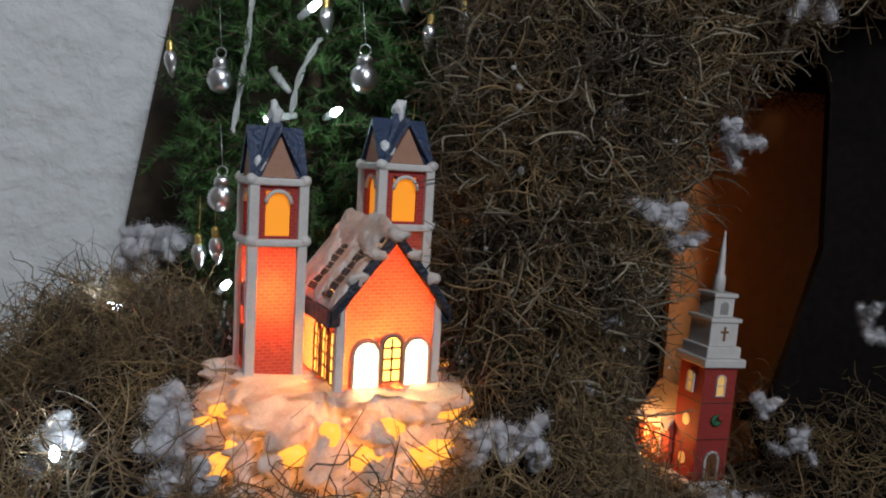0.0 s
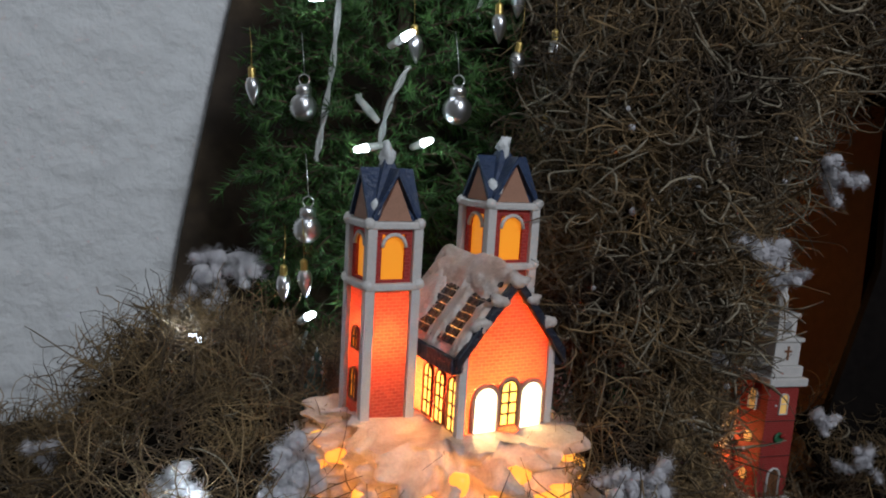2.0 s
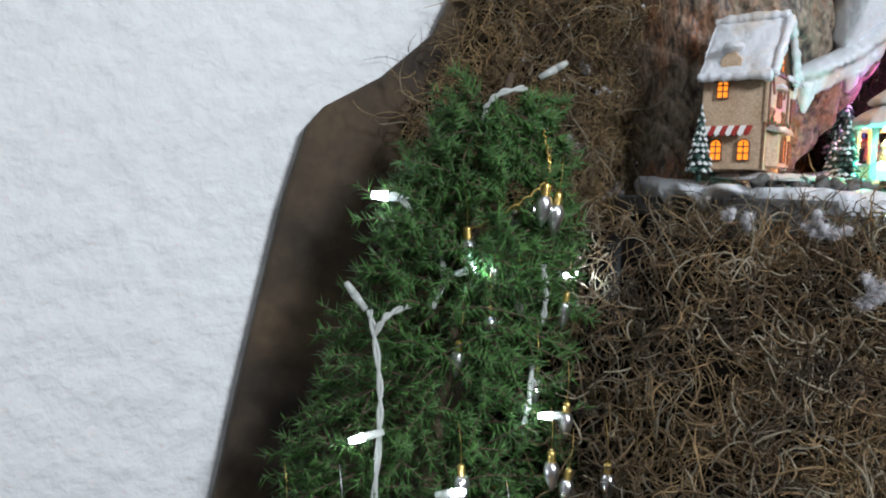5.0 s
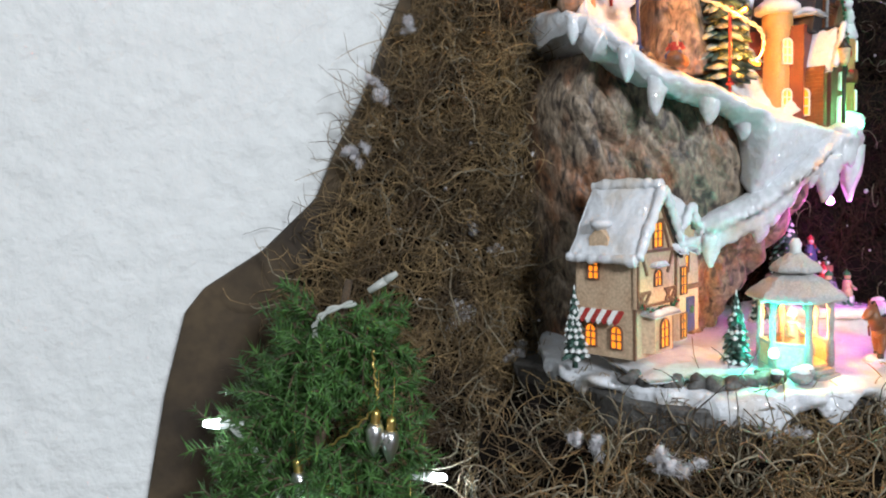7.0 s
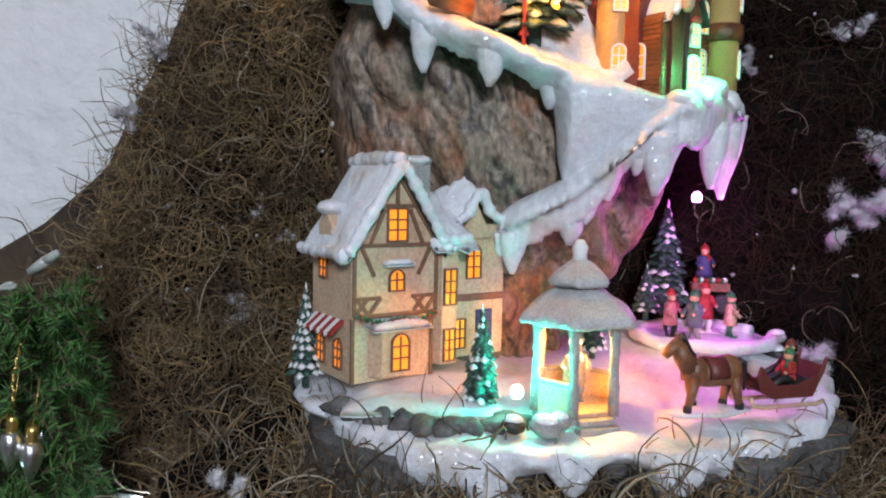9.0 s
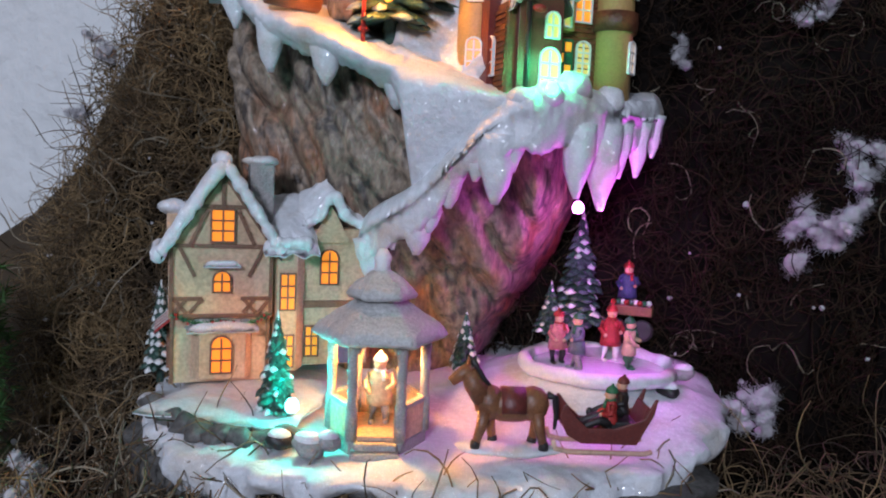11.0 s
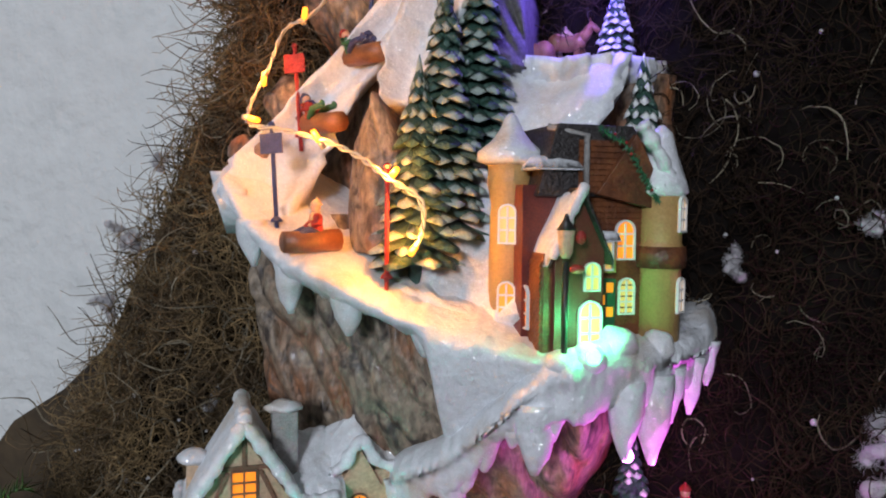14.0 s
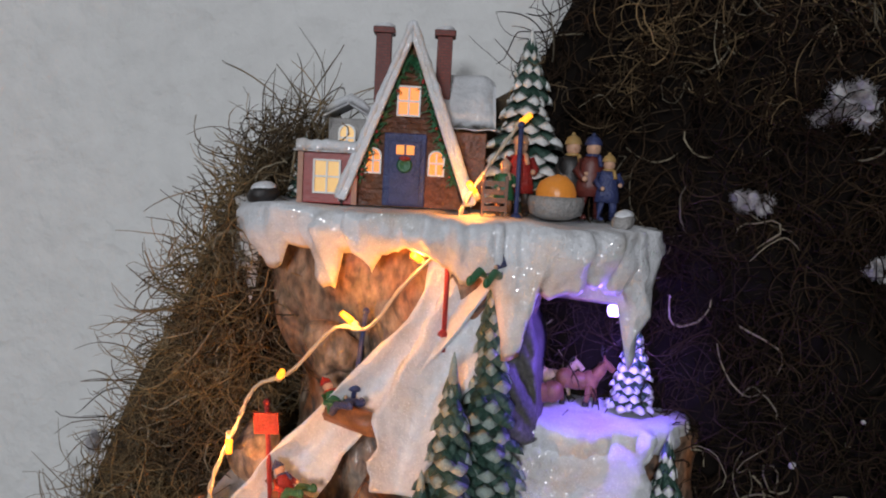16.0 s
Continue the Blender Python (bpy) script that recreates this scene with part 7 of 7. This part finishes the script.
W0 = [W(0.003, 0.036, 1.578), W(-0.004, 0.028, 1.566), W(-0.0135, 0.022, 1.549), W(-0.018, 0.014, 1.535), W(-0.033, 0.007, 1.517), W(-0.044, 0.005, 1.502), W(-0.056, 0.003, 1.501), W(-0.070, -0.001, 1.485), W(-0.083, -0.002, 1.478), W(-0.090, -0.003, 1.462),
      W(-0.094, -0.012, 1.445), W(-0.086, -0.026, 1.436), W(-0.07, -0.028, 1.433), W(-0.054, -0.027, 1.429), W(-0.036, -0.036, 1.422), W(-0.023, -0.041, 1.414), W(-0.010, -0.043, 1.406), W(-0.009, -0.044, 1.395), W(-0.013, -0.041, 1.388)]
bulb_string("fairy_light_string", "cream twisted wire with small glowing amber bulbs over the run", W0,
            [(W(*b), MT.to_3x3() @ Vector(d)) for b, d in zip(B, ((0.6, -0.3, 0.5), (-0.3, -0.5, 0.5), (-0.3, -0.6, 0.3), (-0.5, -0.4, 0.5), (0.3, -0.5, 0.4), (0.3, -0.6, -0.6), (0.9, -0.3, -0.2), (-0.2, -0.5, 0.6), (0.4, -0.5, 0.3), (0, -0.7, -0.3)))], CREAMWIRE)
for i in (1, 2, 3, 5, 6, 7, 8, 9):
    lamp("fairy_bulb_glow", "POINT", W(B[i][0], B[i][1] - 0.005, B[i][2] + 0.002), 0.04 if i < 8 else 0.13, (1.0, 0.3, 0.03), 0.002)


def eave_led(u, v, z, d, material, power, colour, label, off=(0, -0.004, 0)):
    p = Vector((u, v, z))
    q = p + Vector(d)
    solid("ledge_led", Geo(True).lathe([(0.0016, 0), (0.0024, 0.0012), (0.0024, 0.003), (0.0014, 0.0046), (0.0003, 0.005)], (0, 0, 0), 12), material, label, "led", "coloured ledge lamps", m=MT @ Matrix.Translation(p))
    lamp("ledge_led_glow", "POINT", MT @ (q + Vector(off)), power, colour, 0.0025)


eave_led(-0.031, -0.084, 1.2345, (0, 0, 0.006), CYANLED, 0.065, (0.06, 1.0, 0.7), "green-cyan lamp in the snow by the timbered house", (0, 0.002, 0.004))
eave_led(0.0635, -0.012, 1.308, (0, -0.004, -0.002), PINKLED, 0.14, (1.0, 0.12, 0.85), "magenta lamp under the icicles", (0.018, -0.002, -0.013))
eave_led(0.052, -0.047, 1.352, (0, 0, 0.006), GREENLED, 0.05, (0.1, 1.0, 0.3), "green lamp at the manor door", (0, -0.001, 0.006))
eave_led(0.043, 0.030, 1.509, (0, -0.002, -0.004), VIOLETLED, 0.15, (0.24, 0.14, 1.0), "violet lamp under the top ledge", (0.004, 0.0, -0.008))

# snow-capped boulders
def boulder(u, v, z, r, seed, label="dark boulder with a snow cap", flat=0.7):
    g = Geo(True)
    g.ball((0, 0, 0), r, r * 0.8, r * flat, 14, 0.5, freq=0.9 / r)
    g.cur = 1
    g.ball((0, 0, r * 0.4), r * 0.85, r * 0.7, r * flat * 0.6, 14, 0.5, freq=0.8 / r)
    solid("boulder", g, [BLACK if seed % 2 else GREY, SNOW], label, "boulder", "boulders on the ledges", m=at_m(u, v, z, seed * 40))


for i, (u, v, z, r) in enumerate(((-0.022, -0.092, 1.226, 0.006), (-0.033, -0.09, 1.226, 0.005), (-0.015, -0.089, 1.227, 0.005), (0.105, -0.012, 1.236, 0.006), (0.112, 0.0, 1.242, 0.005), (-0.09, 0.018, 1.547, 0.006), (0.043, 0.018, 1.545, 0.005))):
    boulder(u, v, z, r, i)
wallk = Geo(True)
for k in range(9):
    a = -0.099 + k * 0.0084
    wallk.ball((a, -0.062 - 0.026 * math.sin(k / 8 * 2.4), 1.2245), 0.0066, 0.004, 0.004, 12, 0.8, freq=170)
solid("garden_wall", wallk, FOOT, "low dark stone border under the timbered house", "wall", m=MT)
solid("garden_snow", roof_snow(-0.097, -0.034, -0.079, -0.02, lambda x, y: 1.226 + 0.05 * max(0, y + 0.06), 0.004, 24, 51, 0.1), SNOW, "bank of snow that the timbered house stands on", "snow bank", m=MT)

# ---- the small red steeple church in the hollow ----
SC = Matrix.Translation((0.198, 0.526, 0.803)) @ Matrix.Rotation(radians(22), 4, "Z") @ Matrix.Rotation(radians(2), 4, "Y") @ Matrix.Diagonal((0.95, 0.95, 0.91, 1))
stp = thing("steeple_church", "small red ceramic church with tall white steeple and lit panes", "ornament", SC)
part("base", Geo().box(-0.017, 0.017, -0.016, 0.05, -0.004, 0.006), TRIM, stp, "snowy white base", bevel=0.002)
part("tower", Geo().box(-0.013, 0.013, -0.013, 0.013, 0.006, 0.088), REDC, stp, "deep red brick tower", bevel=0.0006)
for z in (0.036, 0.062):
    part("band", Geo().box(-0.0133, 0.0133, -0.0133, 0.0133, z, z + 0.0008), WINE, stp)
part("door", Geo().front(arch(0.009, 0.02), -0.0138, -0.0126, Matrix.Translation((0, 0, 0.007))), HORSE, stp, "brown arched door")
pts = [Vector((0.0052 * math.cos(a), -0.0138, 0.0222 + 0.0052 * math.sin(a))) for a in (math.pi * k / 10 for k in range(11))]
part("door_arch", Geo(True).tube([Vector((0.0052, -0.0138, 0.007))] + pts + [Vector((-0.0052, -0.0138, 0.007))], 0.001, 6), TRIM, stp)
part("wreath", Geo(True).lathe([(0.003, -0.0008), (0.0045, 0), (0.003, 0.0008), (0.002, 0)], (0, 0, 0), 14, Matrix.Translation((0, -0.014, 0.050)) @ Matrix.Rotation(radians(90), 4, "X")), GREENP, stp, "green wreath with red bow")
part("wreath_bow", Geo(True).ball((0.0022, -0.0152, 0.052), 0.0026, 0.0012, 0.0018, 8), REDP, stp)
for m in (Matrix(), Matrix.Rotation(radians(-90), 4, "Z")):
    window(stp, 0, 0.068, 0.006, 0.014, -0.0132, m, pane=PALEPANE, frame_mat=TRIM, bars=(0, 1))
sm = Matrix.Rotation(radians(-90), 4, "Z")
for z in (0.019, 0.047):
    part("round_pane", Geo().front([(0.0034 * math.cos(a), z + 0.0042 * math.sin(a)) for a in (2 * math.pi * k / 16 for k in range(16))], -0.0138, -0.0128, sm), PALEPANE, stp, "round lit pane")
part("cornice", Geo().box(-0.0165, 0.0165, -0.0165, 0.0165, 0.088, 0.094), TRIM, stp, "white cornice", bevel=0.001)
part("cornice", Geo().box(-0.0135, 0.0135, -0.0135, 0.0135, 0.094, 0.102), TRIM, stp, bevel=0.0008)
part("belfry", Geo().box(-0.011, 0.011, -0.011, 0.011, 0.102, 0.119), TRIM, stp, "white belfry", bevel=0.0006)
part("belfry_cross", Geo().box(-0.0008, 0.0008, -0.0116, -0.0108, 0.106, 0.116).box(-0.003, 0.003, -0.0116, -0.0108, 0.1115, 0.113), HORSE, stp, "dark cross opening")
part("cornice", Geo().box(-0.0125, 0.0125, -0.0125, 0.0125, 0.119, 0.122), TRIM, stp, bevel=0.0006)
part("lantern", Geo().box(-0.008, 0.008, -0.008, 0.008, 0.122, 0.136), TRIM, stp, bevel=0.0006)
part("lantern_opening", Geo().front(arch(0.006, 0.009), -0.0086, -0.0078, Matrix.Translation((0, 0, 0.124))), GREY, stp)
part("cornice", Geo().box(-0.0095, 0.0095, -0.0095, 0.0095, 0.136, 0.139), TRIM, stp, bevel=0.0006)
part("spire", Geo(True).lathe([(0.004, 0.139), (0.0038, 0.150), (0.0026, 0.152), (0.0022, 0.162), (0.0005, 0.182)], (0, 0, 0), 8), TRIM, stp, "thin white spire")
part("nave", Geo().front([(-0.016, 0.004), (0.016, 0.004), (0.016, 0.036), (0, 0.06), (-0.016, 0.036)], 0.012, 0.05), PORCELAIN, stp, "red nave lit by a lamp added outside its wall", bevel=0.0006)
part("nave_roof", slab_roof(Geo(), -0.016, 0.016, 0.013, 0.052, 0.036, 0.06, 0.003, 0.002), TRIM, stp, "snowy nave roof", bevel=0.0004)
for y in (-0.024, -0.036):
    window(stp, y, 0.012, 0.006, 0.017, -0.0163, sm, pane=LIT, frame_mat=TRIM, bars=(1, 2))
# lamp added outside the nave wall so that the nave seems to glow
lamp("outside_nave_lamp", "POINT", SC @ Vector((-0.030, 0.03, 0.03)), 0.13, (1.0, 0.36, 0.08), 0.004)
lamp("hollow_bulb", "POINT", (0.225, 0.585, 0.91), 0.05, (1.0, 0.45, 0.12), 0.006)
solid("hollow_bulb_glass", Geo(True).ball((0.225, 0.597, 0.905), 0.004, seg=10), AMBER, "small amber bulb hidden behind the steeple", "bulb")

# ---- tree ornaments ----
def bell_drop(p, s=1.0, label="silver teardrop ornament with gold cap on a thread", cord=0.02):
    """Tear-shaped glass drop under a ribbed gold cap."""
    o = thing("drop_ornament", label, "ornament", Matrix.Translation(p) @ Matrix.Rotation(radians(6 * math.sin(p[0] * 900)), 4, "Y") @ Matrix.Diagonal((s, s, s, 1)), "silver drops on the tree")
    part("drop", Geo(True).lathe([(0.0004, -0.0085), (0.0022, -0.005), (0.0036, -0.001), (0.0038, 0.002), (0.003, 0.0045), (0.002, 0.0055)], (0, 0, 0), 14), CHROME, o)
    part("cap", Geo(True).lathe([(0.0019, 0.005), (0.0021, 0.006), (0.0018, 0.007), (0.0021, 0.008), (0.0018, 0.009), (0.002, 0.010), (0.0008, 0.0112)], (0, 0, 0), 12), GOLD, o, "ribbed gold cap")
    part("thread", Geo(True).tube([(0, 0, 0.011), (0.0006, 0.0004, 0.011 + cord * 0.5), (0.0, 0.002, 0.011 + cord)], 0.00018, 4), GOLD, o)


def ribbed_ball(p, label):
    o = thing("ball_ornament", label, "ornament", Matrix.Translation(p), "silver balls on the tree")
    prof = []
    for k in range(25):
        a = -math.pi / 2 + math.pi * k / 24
        prof.append((max(0.0003, 0.0072 * math.cos(a) * (1 + 0.05 * math.cos(k * math.pi))), 0.0072 * math.sin(a)))
    part("ball", Geo(True).lathe(prof, (0, 0, 0), 20), CHROME, o)
    part("cap", Geo(True).lathe([(0.0042, 0.0062), (0.0042, 0.010), (0.003, 0.0112), (0.0006, 0.0118)], (0, 0, 0), 14), CHROME, o, "silver cap")
    ring = [Vector((0.0028 * math.cos(a), 0, 0.014 + 0.0028 * math.sin(a))) for a in (2 * math.pi * k / 12 for k in range(13))]
    part("loop", Geo(True).tube(ring, 0.0004, 5), CHROME, o)
    part("thread", Geo(True).tube([(0, 0, 0.0165), (-0.001, 0.001, 0.026), (-0.003, 0.004, 0.038)], 0.0002, 4), CHROME, o)


ribbed_ball((-0.094, 0.438, 1.037), "ribbed silver ball reflecting the church glow")
ribbed_ball((-0.014, 0.418, 1.039), "ribbed silver ball with orange reflection")
ribbed_ball((-0.087, 0.425, 0.975), "small ribbed silver ball low on the tree")
for q in ((-0.023, 0.478, 1.168), (-0.024, 0.472, 1.141), (-0.008, 0.476, 1.153), (0.015, 0.474, 1.150), (0.0, 0.462, 1.112), (0.014, 0.448, 1.098), (0.015, 0.443, 1.066), (0.036, 0.446, 1.069), (-0.011, 0.493, 1.197), (-0.002, 0.493, 1.201),
          (-0.041, 0.462, 1.124), (-0.037, 0.432, 1.07), (-0.12, 0.436, 1.045), (0.032, 0.436, 1.03), (0.043, 0.436, 1.007), (0.004, 0.424, 1.081), (0.034, 0.436, 1.072), (-0.098, 0.424, 0.945), (-0.085, 0.414, 0.95), (0.008, 0.43, 1.0)):
    bell_drop(q)

# ---- white led string on the tree ----
def led_tip(parent, p, d, lit=True, s=1.0):
    d = Vector(d).normalized()
    p = Vector(p)
    part("socket", Geo(True).tube([p - d * 0.010 * s, p], 0.0017 * s, 9, 0.0022 * s), WIRE, parent)
    part("led", Geo(True).tube([p, p + d * 0.004 * s, p + d * 0.0062 * s, p + d * 0.007 * s], 0.0021 * s, 10, 0.0012 * s), LED if lit else WIRE, parent, "white lit led" if lit else "clear unlit led")
    if lit:
        lamp("led_glow", "POINT", p + d * 0.011 * s, 0.0035, (0.82, 0.95, 1.0), 0.002)


leds = thing("led_string", "clear wire with white leds wound through the tree", "light string")
for pts in ([(-0.086, 0.452, 1.150), (-0.083, 0.450, 1.138), (-0.079, 0.445, 1.115), (-0.078, 0.440, 1.095), (-0.079, 0.436, 1.063), (-0.083, 0.436, 1.03), (-0.086, 0.436, 1.01)],
            [(-0.083, 0.450, 1.138), (-0.077, 0.450, 1.148), (-0.066, 0.462, 1.152)], [(-0.074, 0.480, 1.206), (-0.060, 0.478, 1.192), (-0.052, 0.478, 1.18), (-0.050, 0.476, 1.163), (-0.056, 0.474, 1.145)],
            [(-0.050, 0.476, 1.165), (-0.044, 0.474, 1.168)], [(-0.03, 0.49, 1.243), (-0.031, 0.486, 1.255), (-0.024, 0.485, 1.264), (-0.01, 0.487, 1.268)], [(0.002, 0.47, 1.175), (0.004, 0.468, 1.16), (0.003, 0.468, 1.145)],
            [(-0.002, 0.46, 1.125), (-0.004, 0.455, 1.105), (-0.006, 0.455, 1.09)], [(-0.066, 0.44, 1.045), (-0.058, 0.43, 1.035)], [(-0.04, 0.432, 1.06), (-0.048, 0.425, 1.04), (-0.052, 0.425, 1.02)]):
    line = spline(pts, 8 * len(pts))
    for s in (0, math.pi):
        part("wire", Geo(True).tube([p + Vector((math.cos(i * 0.5 + s), 0.3, math.sin(i * 0.5 + s))) * 0.0009 for i, p in enumerate(line)], 0.001, 6), WIRE, leds)
led_tip(leds, (-0.094, 0.452, 1.158), (-0.6, -0.1, 0.8), False)
led_tip(leds, (-0.085, 0.432, 1.092), (-1, -0.3, -0.25))
led_tip(leds, (0.006, 0.446, 1.102), (-0.9, -0.5, 0.1))
led_tip(leds, (-0.081, 0.482, 1.207), (-1, -0.1, 0.05), True, 1.2)
led_tip(leds, (-0.036, 0.472, 1.170), (1, -0.2, 0.3))
led_tip(leds, (0.022, 0.52, 1.166), (1, -0.2, 0.05), True, 1.2)
lamp("led_glow", "POINT", (0.036, 0.512, 1.168), 0.02, (0.82, 0.93, 1.0), 0.003)
led_tip(leds, (0.006, 0.488, 1.279), (0.9, 0, 0.55), False)
led_tip(leds, (-0.030, 0.425, 1.022), (0.5, -0.6, 0.2))
lamp("led_glow", "POINT", (-0.028, 0.41, 1.022), 0.008, (0.55, 1.0, 0.85), 0.003)
lamp("led_glow", "POINT", (-0.03, 0.455, 1.172), 0.007, (0.6, 1.0, 0.85), 0.003)
led_tip(leds, (-0.058, 0.422, 1.018), (-0.8, -0.6, -0.2))
led_tip(leds, (-0.042, 0.418, 1.072), (0.6, -0.5, 0.3))
led_tip(leds, (-0.058, 0.428, 1.036), (0.7, -0.3, -0.7), False)
ground_leds = thing("ground_led_string", "white leds of a light string half buried in moss and cotton", "light string")
part("wire", Geo(True).tube(spline([(-0.142, 0.432, 0.905), (-0.12, 0.44, 0.885), (-0.10, 0.45, 0.885), (-0.088, 0.438, 0.918)], 24), 0.0009, 6), WIRE, ground_leds)
for p, d, e in (((-0.142, 0.428, 0.913), (-0.5, -0.7, 0.3), 0.02), ((-0.086, 0.43, 0.928), (0.5, -0.6, 0.4), 0.02), ((-0.108, 0.31, 0.878), (0.2, -0.6, 0.7), 0.035)):
    led_tip(ground_leds, p, d)
    lamp("ground_led_glow", "POINT", Vector(p) + Vector(d).normalized() * 0.014 + Vector((0, 0, 0.006)), e, (0.8, 0.92, 1.0), 0.004)
for q in ((0.001, 0.473, 1.2045), (0.008, 0.476, 1.2), (-0.037, 0.472, 1.18)):
    bell_drop(q, 1.2, "silver bell-shaped drop ornament hanging from the gold cord", 0.016)
gt = thing("gold_tinsel_cord", "thin twisted gold cord hanging on the tree", "cord")
part("cord", Geo(True).tube([p + Vector((math.cos(i * 1.1), 0, math.sin(i * 1.1))) * 0.0006 for i, p in enumerate(spline([(0.0, 0.48, 1.245), (0.002, 0.474, 1.233), (0.003, 0.472, 1.222), (-0.004, 0.47, 1.213), (-0.02, 0.47, 1.201), (-0.037, 0.472, 1.191)], 80))], 0.0006, 5), GOLD, gt)

# ---- cotton tufts ----
for i, (p, s, st) in enumerate((((0.128, 0.386, 0.985), 0.017, (1.1, 1, 0.6)), ((0.141, 0.388, 0.968), 0.009, (0.6, 1, 1)), ((0.162, 0.398, 1.02), 0.012, (0.6, 1, 1.2)), ((0.099, 0.378, 1.018), 0.010, (0.7, 1, 1)),
                                 ((-0.068, 0.318, 0.882), 0.020, (0.9, 1, 1.1)), ((-0.058, 0.310, 0.872), 0.012, (1, 1, 0.7)), ((-0.118, 0.325, 0.872), 0.016, (0.6, 1, 1.1)), ((0.064, 0.322, 0.895), 0.013, (1, 1, 0.6)), ((0.075, 0.335, 0.885), 0.009, (1, 1, 0.6)), ((-0.135, 0.47, 0.947), 0.020, (1.2, 1, 0.8)), ((-0.158, 0.47, 0.925), 0.015, (1.2, 1, 0.7)),
                                 ((0.202, 0.415, 1.086), 0.014, (1.3, 1, 0.6)), ((0.268, 0.47, 0.925), 0.011, (1, 1, 0.8)), ((0.212, 0.47, 0.815), 0.016, (1.2, 1, 0.6)), ((0.245, 0.49, 0.845), 0.012, (1, 1, 0.8)), ((0.235, 0.52, 0.86), 0.010, (1, 1, 0.8)), ((0.139, 0.405, 1.174), 0.010, (0.6, 1, 1.3)), ((0.14, 0.452, 1.200), 0.010, (1.8, 1, 0.4)),
                                 ((0.104, 0.470, 1.203), 0.008, (1.8, 1, 0.4)), ((0.20, 0.49, 1.203), 0.007, (1.8, 1, 0.4)), ((-0.01, 0.37, 0.868), 0.009, (1, 1, 0.5)), ((0.108, 0.372, 0.935), 0.006, (1, 1, 1)), ((0.10, 0.372, 0.905), 0.005, (1, 1, 1)), ((-0.19, 0.37, 0.872), 0.010, (1, 1, 0.8)))):
    cotton(p, s, 100 + i, st)
for i, (u, v, z, s, st) in enumerate(((0.17, 0.03, 1.30, 0.016, (0.8, 1, 1.2)), (0.15, 0.03, 1.225, 0.014, (0.7, 1, 1.4)), (0.19, 0.04, 1.335, 0.015, (1.2, 1, 0.7)), (0.16, 0.03, 1.40, 0.008, (1, 1, 1)), (0.12, 0.045, 1.59, 0.012, (0.8, 1, 1)), (0.09, 0.05, 1.552, 0.008, (1, 1, 0.8)), (0.14, 0.05, 1.53, 0.006, (1, 1, 1)),
                                       (-0.205, 0.055, 1.385, 0.010, (0.8, 1, 1.2)), (-0.22, 0.055, 1.35, 0.009, (0.8, 1, 1)), (-0.185, 0.055, 1.425, 0.007, (0.6, 1, 1.4)), (-0.15, 0.05, 1.30, 0.006, (1, 1, 1)), (-0.135, 0.05, 1.285, 0.006, (1, 1, 1)), (-0.16, 0.045, 1.245, 0.011, (1, 1, 0.8)), (-0.12, 0.05, 1.22, 0.008, (1, 1, 1)), (-0.125, 0.06, 1.46, 0.008, (0.6, 1, 1.3)), (0.105, 0.03, 1.38, 0.007, (1, 1, 1)))):
    cotton(W(u, v, z), s, 200 + i, st)
rngc = random.Random(5)
fl = Geo(True)
for k in range(150):
    if k < 70:
        z = rngc.uniform(1.15, 1.52)
        p = W(rngc.uniform(edge_u(z) + 0.05, -0.09), rngc.uniform(0.042, 0.056), z)
    elif k < 115:
        p = W(rngc.uniform(0.1, 0.25), rngc.uniform(0.03, 0.05), rngc.uniform(1.2, 1.65))
    else:
        p = Vector((rngc.uniform(0.05, 0.14), rngc.uniform(0.365, 0.38), rngc.uniform(0.87, 1.06)))
    fl.ball(p, rngc.uniform(0.0006, 0.0016), seg=8, rough=0.5, freq=400)
solid("cotton_fleck", fl, COTTON, "scattered white cotton flecks caught in the moss", "cotton", kind="stuff")

# small figurine and fir beside the church
moss_pad("small moss hummock beside the church", lambda a, b: Vector((0.04 + 0.06 * a, 0.345 + 0.05 * b, 0.862 + 0.046 * math.sin(math.pi * a) * math.sin(math.pi * (0.1 + 0.6 * b)))), 700, (0, -0.4, 1), na=14, nb=14, rough=0.006, pale=0.02)
FM = Matrix.Translation((0.067, 0.372, 0.905)) @ Matrix.Rotation(radians(10), 4, "Z")
fg = figurine(0, 0, 0, 0.026, GREENP, HORSE, REDP, 0, 0, "small painted standing figurine with red cap")
fg.matrix_world = FM
ft = conifer(0, 0, 0, 0.035, 0.008, 9, 41, 0.1, "thin dark bottle-brush fir behind the church")
ft.matrix_world = Matrix.Translation((0.043, 0.382, 0.893))
ft = conifer(0, 0, 0, 0.035, 0.009, 9, 42, 0.0, "dark bottle-brush fir beside the church tower")
ft.matrix_world = Matrix.Translation((-0.075, 0.40, 0.885))
nailg = Geo(True).lathe([(0.0012, 0), (0.0014, 0.002), (0.0004, 0.0025)], (0, 0, 0), 8, MT @ Matrix.Translation((-0.342, 0.1088, 1.19)) @ Matrix.Rotation(radians(90), 4, "X"))
solid("nail", nailg, BLACK, "dark nail head in the white wall", "nail")
